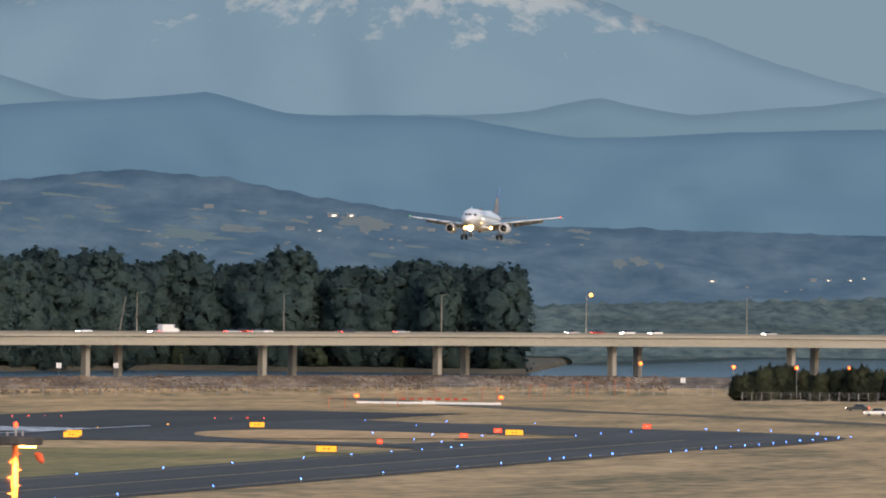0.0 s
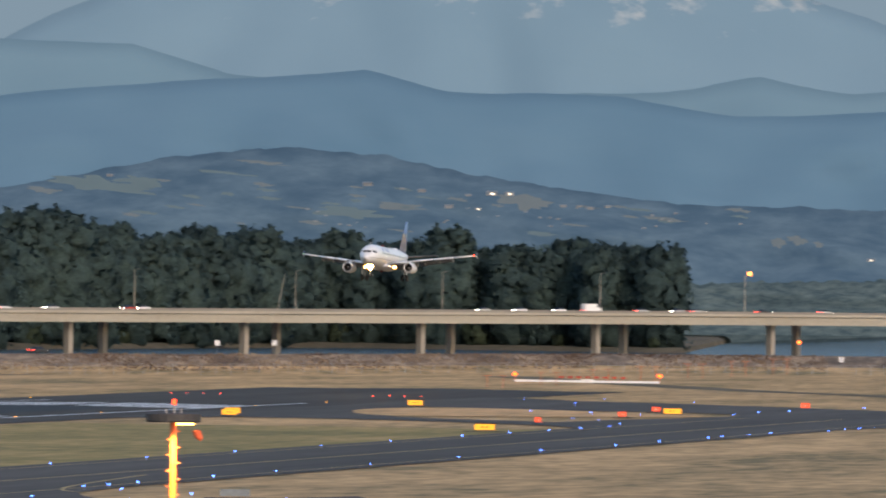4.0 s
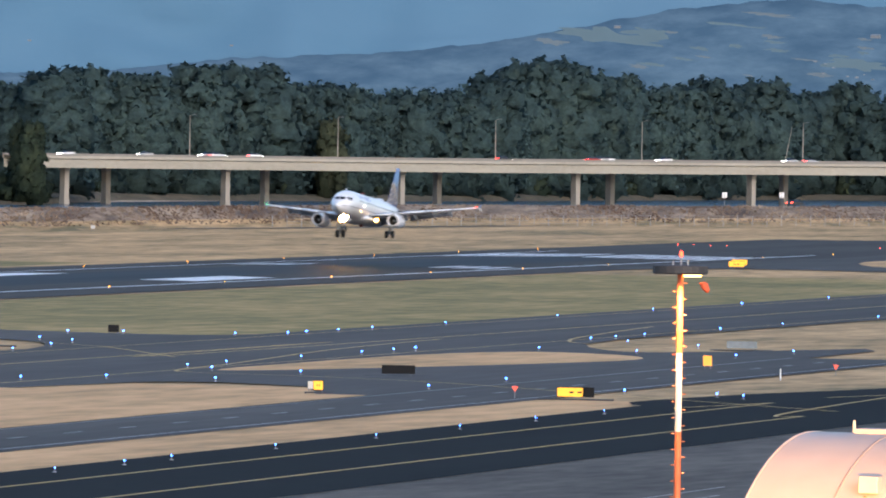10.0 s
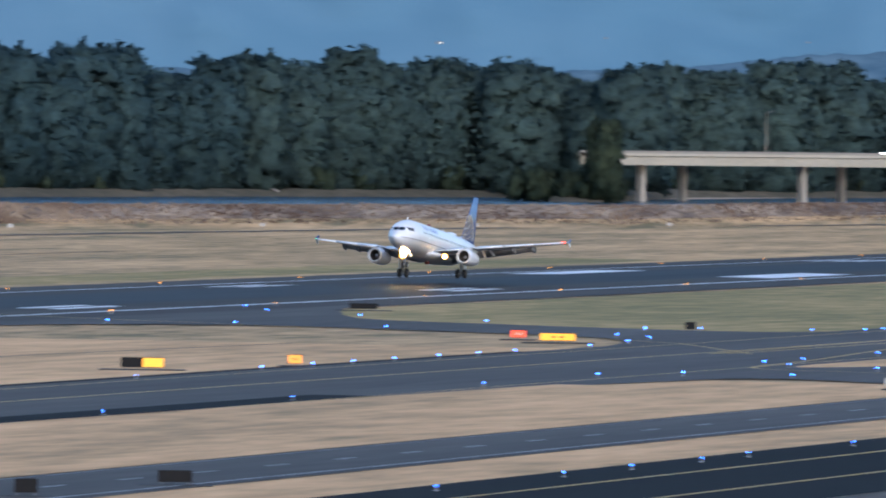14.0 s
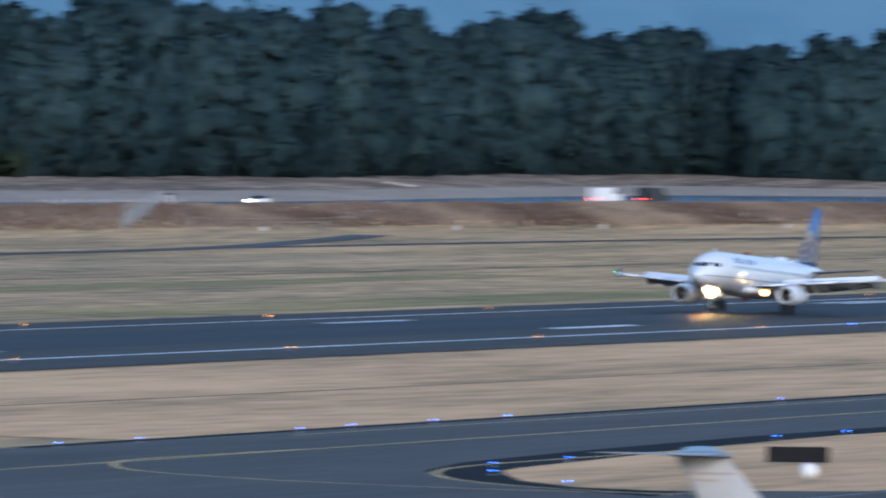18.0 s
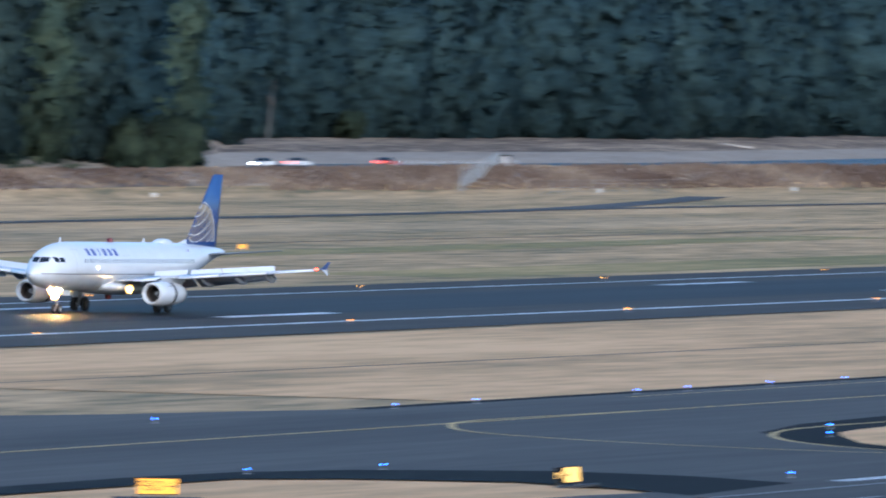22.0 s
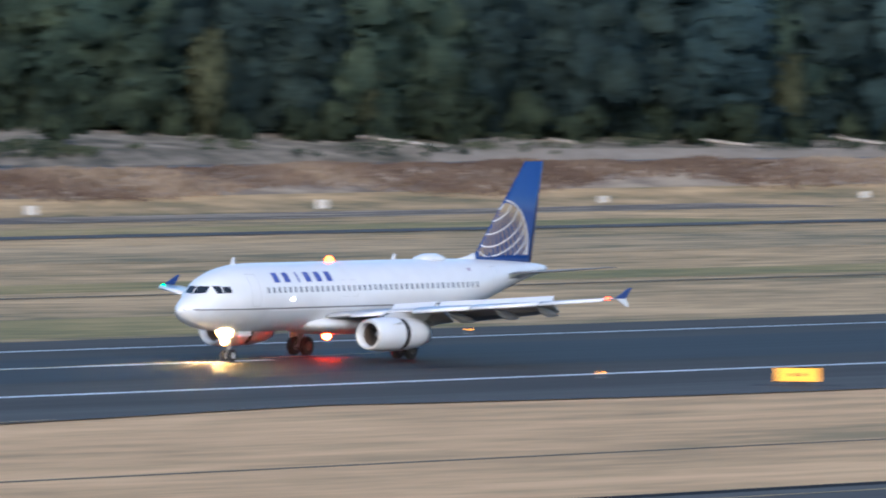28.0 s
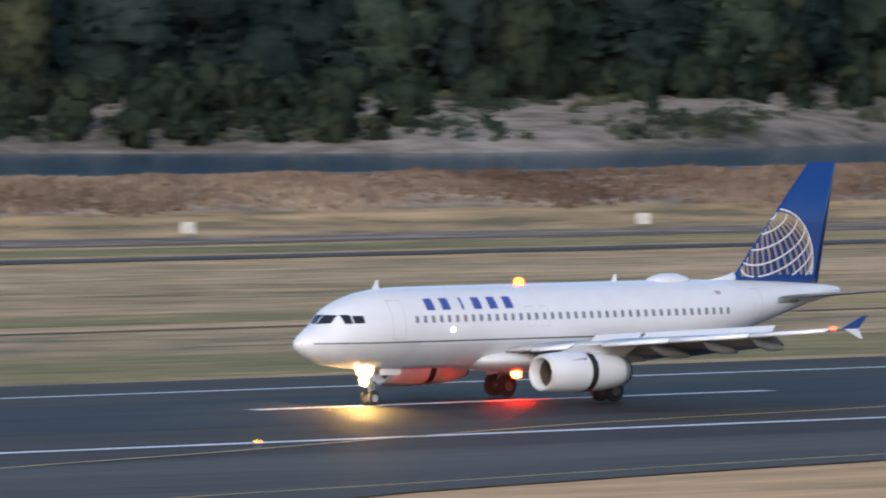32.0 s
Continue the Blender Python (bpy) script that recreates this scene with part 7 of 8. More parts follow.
def build_bushes():
    kinds = [make_tree(70 + k, 6.0, 3.2, 14, 95, 0.0, 0.25, leaf_bush, "willow_bush") for k in range(4)]
    for k in kinds:
        tagged(k, "low green willow bush on the island shore", "bush", group="shore bushes")
    rng = random.Random(4)
    spots = []
    az = 9.4
    while az < 49.5:
        dens = 1.0 if az < 19 or az > 25 else 0.12
        step = rng.uniform(0.2, 0.5) if az < 25 else rng.uniform(0.16, 0.34) if az < 42 else rng.uniform(0.3, 0.6)
        w = rise_w(az)
        if rng.random() < dens:
            f = rng.uniform(0.4, 1.0) if az > 25 else rng.uniform(0.9, 1.15)
            spots.append((az, bank_r(az) + w * f, rise_z(az) * f - 0.4, rng.uniform(0.5, 1.25)))
        az += step
    # undergrowth down the near bank of the island
    for _ in range(84):
        az = rng.choice((rng.uniform(45.2, 49.5), rng.uniform(42.6, 44.2), rng.uniform(25, 38), rng.uniform(45.2, 48.0)))
        f = rng.uniform(0.15, 0.75) if az > 45 else rng.uniform(0.4, 1.0)
        spots.append((az, bank_r(az) + rise_w(az) * f, rise_z(az) * f - 0.7, rng.uniform(0.5, 1.2) if az > 45 else rng.uniform(0.35, 0.95)))
    for _ in range(45):
        az = rng.uniform(45.3, 49.5)
        f = rng.uniform(0.04, 0.3)
        spots.append((az, bank_r(az) + rise_w(az) * f, -2.3 + 6 * f, rng.uniform(0.3, 0.75)))
    for k in range(10):
        spots.append((24.46 + 0.03 * k, 2118 + 6 * (k % 3), -1.6, rng.uniform(1.2, 2.0)))
    for _ in range(40):
        az = rng.uniform(38.5, 45.2)
        spots.append((az, bank_r(az) + rise_w(az) * rng.uniform(0.8, 1.05), rise_z(az) - 0.6, rng.uniform(0.3, 0.7)))
    # thicket at the bridge head
    for k in range(12):
        spots.append((15.15 + 0.05 * k, 3040 + rng.uniform(-10, 14), -1.5, rng.uniform(0.6, 1.4)))
    for k, (az, r, z, s) in enumerate(spots):
        m = Matrix.Translation(spot(az, r, z)) @ Matrix.Rotation(rng.random() * 6.28, 4, "Z")
        o = kinds[k] if k < 4 else copy_thing(kinds[rng.randrange(4)], m)
        o.matrix_basis = m
        o.scale = (s * rng.uniform(1, 1.4), s * rng.uniform(1, 1.4), s)
    pale = [make_tree(90 + k, 17, 4.0, 64, 130, 0.03, 0.30, leaf_pale, "pale_poplar") for k in range(2)]
    for k in pale:
        tagged(k, "pale yellow-green poplar at the edge of the wood", "tree", group="pale poplars")
    pale.append(make_tree(96, 17, 5.0, 64, 130, 0.02, 0.30, leaf_bush, "river_willow"))
    tagged(pale[2], "tall green willow standing on the river bank", "tree", group="river willows")
    placed = set()
    for k, (az, s) in enumerate(((13.68, 1.35), (15.24, 1.25), (43.35, 1.3), (44.6, 1.1), (35.6, 0.7), (36.4, 0.9), (37.9, 0.75), (47.2, 1.1), (29.4, 0.6), (40.34, 1.0), (41.8, 1.45), (39.2, 1.3), (38.5, 1.15), (38.8, 0.8), (41.0, 0.5), (33.4, 0.8), (31.2, 0.7))):
        f = 0.3 if az < 20 else 0.4 if 38 < az < 42 else 0.85
        m = Matrix.Translation(spot(az, bank_r(az) + rise_w(az) * f, rise_z(az) - 0.3 if f != 0.4 else -1.4 + 0.44 * rise_z(az) * 0.9))
        j = 2 if az in (41.8, 39.2, 38.5, 38.8, 44.6, 37.9, 15.24, 31.2) else k % 2
        o = copy_thing(pale[j], m) if j in placed else pale[j]
        placed.add(j)
        o.matrix_basis = m
        o.scale = (s, s, s)
    # dead trunk and driftwood
    drift = plain("driftwood", (0.42, 0.38, 0.34), 0.9, vary=0.25, size=1.5)
    for az, f, ln, yaw in ((16.95, 0.6, 14, 20), (33.0, 0.7, 15, 60), (33.75, 0.6, 13, 70), (34.6, 0.7, 16, 80), (35.4, 0.55, 14, 65), (36.2, 0.6, 12, 40), (45.2, 0.5, 15, 75), (44.7, 0.45, 12, 30), (46.3, 0.5, 13, 100), (30.9, 0.8, 10, 40), (28.2, 0.8, 9, 20), (21.6, 0.5, 8, 70), (20.8, 0.55, 7, 40)):
        o = tagged(new("driftwood_log"), "bleached driftwood log lying on the sandy bank", "log", group="driftwood logs")
        p = spot(az, bank_r(az) + rise_w(az) * f, 0)
        p.z = -2.0 + (rise_z(az) + 2.0) * f * 0.9
        o.matrix_basis = Matrix.Translation(p) @ Matrix.Rotation(radians(az + yaw + rng.uniform(-35, 35)), 4, "Z") @ Matrix.Rotation(radians(-6), 4, "Y")
        ln *= rng.uniform(0.45, 1.0)
        bm = B()
        rod(bm, (-ln / 2, 0, 0.3), (ln / 2, 0.3, 0.5), 0.32, 0.16, 8)
        rod(bm, (-ln / 2, 0, 0.3), (-ln / 2 - 0.4, 0.8, 0.9), 0.14, 0.05, 5)
        rod(bm, (ln / 5, 0.1, 0.4), (ln / 3, 1.3, 1.1), 0.1, 0.04, 5)
        part("trunk", bm, drift, o)
    dead = tagged(new("dead_tree"), "bare bleached dead trunk at the wood's edge", "tree")
    dead.matrix_basis = Matrix.Translation(spot(24.02, 2555, 1.2))
    bm = B()
    rod(bm, (0, 0, 0), (0.6, -0.8, 9), 0.24, 0.15, 8)
    rod(bm, (0.6, -0.8, 9), (0.3, -1.5, 14), 0.15, 0.05, 8)
    rod(bm, (0.5, -0.7, 8), (1, 0.6, 10.5), 0.1, 0.03, 5)
    part("trunk", bm, plain("dead_bark", (0.17, 0.16, 0.15), 0.9, vary=0.25, size=1.5), dead)
    # dark copse beside the end of the runway
    dark = [make_tree(120 + k, 9.0, 5.0, 24, 150, 0.0, 0.30, leaf_copse, "copse_tree") for k in range(3)]
    for k in dark:
        tagged(k, "dark low tree in a roadside copse", "tree", group="copse trees")
    for k in range(16):
        m = Matrix.Translation(spot(8.12 - 0.1 * k, 2475 + rng.uniform(-12, 25), 0.5))
        o = dark[k] if k < 3 else copy_thing(dark[k % 3], m)
        o.matrix_basis = m
        s = (0.6, 0.72, 0.8, 0.68)[k % 4]
        o.scale = (s * 1.2, s * 1.2, s)
        if k in (0, 5, 9, 12):
            turn = {0: 8.165, 5: 7.84, 9: 7.567, 12: 8.645}[k]
            lp = tagged(new("street_lamp"), "orange street lamp above dark bushes", "street lamp", group="orange street lamps")
            lp.matrix_basis = Matrix.Translation(spot(turn, 2492 if k < 12 else 2600, 0.5))
            bm = B()
            rod(bm, (0, 0, 0), (0, 0, 6.6), 0.09, 0.06)
            part("pole", bm, stem_grey, lp)
            bm = B()
            bmesh.ops.create_uvsphere(bm, u_segments=12, v_segments=8, radius=0.38, matrix=Matrix.Translation((0, 0, 6.7)))
            part("lamp", bm, plain("sodium_lamp", (1, 0.5, 0.1), 0.3, glow=4, glow_colour=(1.0, 0.10, 0.01), vary=0), lp, "glowing orange lamp")


build_bushes()


def build_scrub():
    """Low scrub and dry stalks in patches down the island's bank, below the wood."""
    rng = random.Random(33)
    for material, low, top, label in ((leaf_bush, 0.5, 2.6, "low green scrub along the island's bank"), (leaf_pale, 0.3, 1.4, "pale dry weeds along the island's bank")):
        vs, fs = [], []
        for _ in range(1900):
            az = rng.uniform(25, 49.5) if rng.random() < 0.4 else rng.uniform(37, 49.5)
            f = rng.uniform(0.22, 1.05) ** 0.8 if rng.random() < 0.55 else rng.uniform(0.09, 0.32)
            patch_here = noise.noise((az * 1.6, f * 2.4, low * 9))
            if patch_here < 0.02 - 0.5 * max(0, f - 0.75):
                continue
            c = spot(az, bank_r(az) + rise_w(az) * f, bank_z(az, f) - 0.1)
            tall = low + (top - low) * rng.random() ** 1.6
            wide = tall * rng.uniform(0.7, 1.4)
            for _ in range(34):
                p = c + Vector((rng.gauss(0, wide * 0.5), rng.gauss(0, wide * 0.5), tall * rng.random() ** 0.8))
                n = Vector((rng.gauss(-0.6, 0.6), rng.gauss(-0.5, 0.6), rng.gauss(0.6, 0.4))).normalized()
                u = n.orthogonal().normalized()
                v = n.cross(u)
                q = 0.14 + 0.22 * rng.random()
                i = len(vs)
                vs += [p - u * q, p + u * q - v * q * 0.4, p + v * q * 1.3]
                fs.append((i, i + 1, i + 2))
        me = bpy.data.meshes.new("bank_scrub")
        me.from_pydata(vs, [], fs)
        me.materials.append(material)
        tagged(new("bank_scrub", me), label, "scrub", kind="stuff")


build_scrub()


def build_fences():
    wire = plain("fence_wire", (0.34, 0.35, 0.36), 0.5, 0.5, vary=0.1)
    f = tagged(new("perimeter_fence"), "grey chain-link perimeter fence at the levee foot", "fence")
    bm_p = B()
    rod(bm_p, (0, 0, -0.2), (0, 0, 2.3), 0.05, None, 6)
    post = mesh_of("post", bm_p, wire)
    azs = list(np.arange(8.2, 14.0, 0.075)) + list(np.arange(21.95, 22.7, 0.055))
    for az in azs:
        o = new("post", post)
        o.parent = f
        o.matrix_basis = Matrix.Translation(spot(az, levee_r(az) - 36, 0))
    for a, b in ((8.2, 14.0), (21.95, 22.7)):
        for z in (0.5, 1.1, 1.7, 2.25):
            bm = B()
            pts = [spot(az, levee_r(az) - 36, z) for az in np.arange(a, b, 0.3)]
            for p, q in zip(pts, pts[1:]):
                bm = B()
                rod(bm, p, q, 0.016, None, 4)
                part("wire", bm, wire, f)
    # fence before the roadside copse
    c = tagged(new("copse_fence"), "grey mesh fence before a dark copse", "fence")
    ends = [spot(8.12 - 0.05 * k, 2410, 0) for k in range(28)]
    for p in ends:
        o = new("post", post)
        o.parent = c
        o.matrix_basis = Matrix.Translation(p)
    for z in (0.4, 0.9, 1.4, 1.9, 2.3):
        for p, q in zip(ends, ends[1:]):
            bm = B()
            rod(bm, p + Vector((0, 0, z)), q + Vector((0, 0, z)), 0.02, None, 4)
            part("wire", bm, stem_grey, c)
    # guard rail with white posts on the levee crown, and a gate
    g = tagged(new("guard_rail"), "row of white guard posts on the levee crown", "guard rail")
    bm = B()
    rod(bm, (0, 0, 0), (0, 0, 1.0), 0.09, None, 6)
    me = mesh_of("guard_post", bm, board_white)
    for k in range(16):
        o = new("guard_post", me)
        o.parent = g
        o.matrix_basis = Matrix.Translation(spot(23.45 - 0.048 * k, levee_r(23.45 - 0.048 * k) + 1.5, 4.0))
    gate = tagged(new("ramp_gate"), "tall grey mesh gate and fence up the levee ramp", "gate")
    foot, head = spot(23.02, levee_r(23.02) - 30, 0.3), spot(22.83, levee_r(22.83) - 4, 3.9)
    posts = [foot.lerp(head, k / 10) for k in range(11)]
    for k, p in enumerate(posts):
        bm = B()
        rod(bm, p, p + Vector((0, 0, 4.0 - 0.14 * k)), 0.09)
        part("gate_post", bm, wire, gate)
    for z in (0.3, 1.0, 1.7, 2.4):
        bm = B()
        rod(bm, foot + Vector((0, 0, z)), head + Vector((0, 0, z)), 0.05)
        part("gate_rail", bm, wire, gate)
    for k in range(10):
        bm = B()
        p, q = posts[k], posts[k + 1]
        for j in range(1, 5):
            m = p.lerp(q, j / 5)
            rod(bm, m, m + Vector((0, 0, 2.5)), 0.03, None, 4)
        part("mesh_panel", bm, wire, gate, "grey wire mesh")
    cab = tagged(new("gate_cabinet"), "grey control cabinet at the head of the ramp", "cabinet")
    cab.matrix_basis = Matrix.Translation(spot(22.79, levee_r(22.79) - 2, 3.9)) @ Matrix.Rotation(radians(22), 4, "Z")
    bm = B()
    box(bm, -0.6, 0.6, -0.9, 0.9, 0, 2.0, bevel=0.04)
    part("case", bm, sign_case, cab)
    bm = B()
    box(bm, -0.64, -0.6, -0.7, 0.7, 0.25, 1.8)
    part("door", bm, stem_grey, cab, "grey cabinet door")


build_fences()

# ---- lamp posts and traffic on the bridge ----
def build_bridge_lamps():
    proto = tagged(new("bridge_lamp_post"), "tall grey lamp post on the bridge parapet", "lamp post", group="bridge lamp posts")
    bm = B()
    rod(bm, (0, 0, 0), (0, 0, 11.2), 0.17, 0.09)
    part("pole", bm, pier_concrete, proto)
    bm = B()
    rod(bm, (0, 0, 11.15), (0.3, -1.6, 11.5), 0.06)
    part("arm", bm, pier_concrete, proto)
    bm = B()
    box(bm, 0.1, 0.5, -2.2, -1.4, 11.4, 11.55, bevel=0.03)
    part("lamp_head", bm, stem_grey, proto)
    for k, az in enumerate((14.407, 13.643, 12.83, 12.075, 11.245, 10.487, 9.674, 8.928, 8.1, 7.3, 6.5)):
        s = along_bridge(az, 7.3)
        m = BRIDGE @ Matrix.Translation((s, 7.3, deck_z(s) + 0.8))
        if k == 0:
            proto.matrix_basis = m
        elif abs(az - 8.928) > 1e-3:
            copy_thing(proto, m)
        else:
            lit = copy_thing(proto, m)
            tagged(lit, "bridge lamp post with its lamp lit orange")
            bm = B()
            bmesh.ops.create_uvsphere(bm, u_segments=12, v_segments=8, radius=0.55, matrix=Matrix.Translation((0.3, -1.8, 11.6)))
            part("lit_lamp", bm, plain("lamp_orange", (1, 0.7, 0.3), 0.3, glow=4, glow_colour=(1.0, 0.33, 0.03), vary=0), lit, "glowing orange lamp")
    # leaning gin pole beside one post
    lean = tagged(new("leaning_pole"), "slim pole leaning beside a lamp post", "pole")
    s = along_bridge(11.31, 7.3)
    lean.matrix_basis = BRIDGE @ Matrix.Translation((s - 2.0, 7.3, deck_z(s)))
    bm = B()
    rod(bm, (0, 0, 0), (2.6, 0, 11.2), 0.12, 0.07)
    part("pole", bm, pier_concrete, lean)


build_bridge_lamps()

car_white = plain("car_white", (0.75, 0.75, 0.75), 0.25, vary=0.03, clear=0.5)
car_dark = plain("car_dark", (0.03, 0.035, 0.045), 0.2, vary=0.03, clear=0.5)
car_red = plain("car_red", (0.35, 0.04, 0.03), 0.25, vary=0.03, clear=0.5)
car_silver = plain("car_silver", (0.5, 0.51, 0.52), 0.25, 0.3, vary=0.03, clear=0.5)
head_glow = plain("head_glow", (1, 0.95, 0.85), 0.3, glow=14, glow_colour=(1.0, 0.92, 0.75), vary=0)
tail_glow = plain("tail_glow", (1, 0.1, 0.05), 0.3, glow=4.0, glow_colour=(1.0, 0.06, 0.03), vary=0)


def make_vehicle(name, paint, label, van=False):
    """A car or van along +x."""
    car = tagged(new(name), label, "van" if van else "car")
    L, W, H = (6.2, 2.1, 2.7) if van else (4.6, 1.8, 1.45)
    bm = B()
    if van:
        prof = [(-L / 2, 0.4), (-L / 2, H), (L * 0.22, H), (L * 0.34, H * 0.62), (L / 2, H * 0.5), (L / 2, 0.4)]
    else:
        prof = [(-L / 2, 0.32), (-L / 2, 0.9), (-L * 0.42, 0.98), (L * 0.18, 0.95), (L * 0.46, 0.82), (L / 2, 0.62), (L / 2, 0.32)]
    loft(bm, [[Vector((x, y, z)) for x, z in prof] for y in (-W / 2, W / 2)])
    part("body", bm, paint, car)
    bm = B()
    if van:
        loft(bm, [[Vector((x, y, z)) for x, z in ((L * 0.2, H * 0.62), (L * 0.2, H * 0.92), (L * 0.245, H * 0.92), (L * 0.35, H * 0.62))] for y in (-W / 2 - 0.01, W / 2 + 0.01)])
    else:
        loft(bm, [[Vector((x, y * k, z)) for x, z, k in ((-L * 0.36, 0.95, 1), (-L * 0.24, H, 0.82), (L * 0.06, H, 0.82), (L * 0.2, 0.95, 1))] for y in (-W / 2 + 0.04, W / 2 - 0.04)])
    part("cabin", bm, pane_dark, car, "dark glazed cabin")
    for x in (-L * 0.31, L * 0.31):
        for y in (-W / 2 + 0.1, W / 2 - 0.1):
            bm = B()
            wheel(bm, x, y, 0.33, 0.33, 0.11)
            hubs(bm, x, y, 0.33, 0.33, 0.11)
            part("wheel", bm, rubber, car)
    for y in (-W / 2 + 0.25, W / 2 - 0.25):
        bm = B()
        box(bm, L / 2 - 0.06, L / 2 + 0.03, y - 0.2, y + 0.2, 0.55, 0.75)
        part("headlight", bm, head_glow, car, "lit headlight")
        bm = B()
        box(bm, -L / 2 - 0.03, -L / 2 + 0.06, y - 0.2, y + 0.2, 0.65, 0.88)
        part("tail_light", bm, tail_glow, car, "lit red tail light")
    return car


# bridge traffic: kind, paint, azimuth at the start time, seconds, metres a second along the bridge, lane
TRAFFIC = []
paints = ((car_white, "white"), (car_silver, "silver"), (car_dark, "black"), (car_red, "red"))
for k, (az, t0, v, lane, p, van) in enumerate(((11.48, 0, -24, 3.5, 0, False), (11.12, 0, 25, -3.5, 0, True), (10.65, 0, 27, -2, 1, False), (10.55, 0, -26, 3, 0, False), (8.67, 0, -26, 4, 0, False), (8.9, 0, 24, -3, 3, False), (9.9, 0, 26, -1.5, 1, False),
                                               (10.2, 0, 25, -3.5, 2, False), (7.95, 0, -25, 3, 1, False), (12.6, 4.5, 25, -3, 0, False), (12.81, 5, -24, 4, 1, False), (9.33, 4.5, 24, -3, 1, False), (14.69, 9, 26, -3, 0, False), (14.47, 9, 25, -2, 0, False),
                                               (13.17, 9, 24, -3, 2, False), (13.9, 9, -25, 3, 3, False), (13.0, 13, -25, 3.5, 0, False), (12.0, 11, 25, -3, 3, False), (12.6, 11, -24, 3, 1, False), (11.6, 9, 26, -3, 1, False))):
    paint, word = paints[p]
    TRAFFIC.append((make_vehicle("van" if van else "car", paint, f"{word} {'van' if van else 'car'} driving over the bridge", van), "bridge", along_bridge(az), t0, v, lane))
for az, t0, v, p, van in ((12.353, 5, 10, 2, False), (18.29, 17, 12, 0, False), (20.95, 17, 15, 0, True), (20.7, 17, 15, 2, True), (22.33, 18, -15, 0, False), (23.99, 20.5, 13, 3, False), (24.67, 20.5, 17.5, 0, False), (28.85, 24, 15, 0, False), (27.71, 24, 15, 3, False)):
    paint, word = paints[p]
    TRAFFIC.append((make_vehicle("van" if van else "car", paint, f"{word} {'van' if van else 'car'} driving along the levee road", van), "levee", az, t0, v, 0))

for az, r, p, van in ((7.526, 2250, 2, False), (7.43, 2165, 0, False), (7.30, 2180, 1, False)):
    paint, word = paints[p]
    o = make_vehicle("van" if van else "car", paint, f"{word} {'van' if van else 'car'} parked beside the copse", van)
    o.matrix_basis = Matrix.Translation(spot(az, r, 0)) @ Matrix.Rotation(radians(az + 84), 4, "Z")

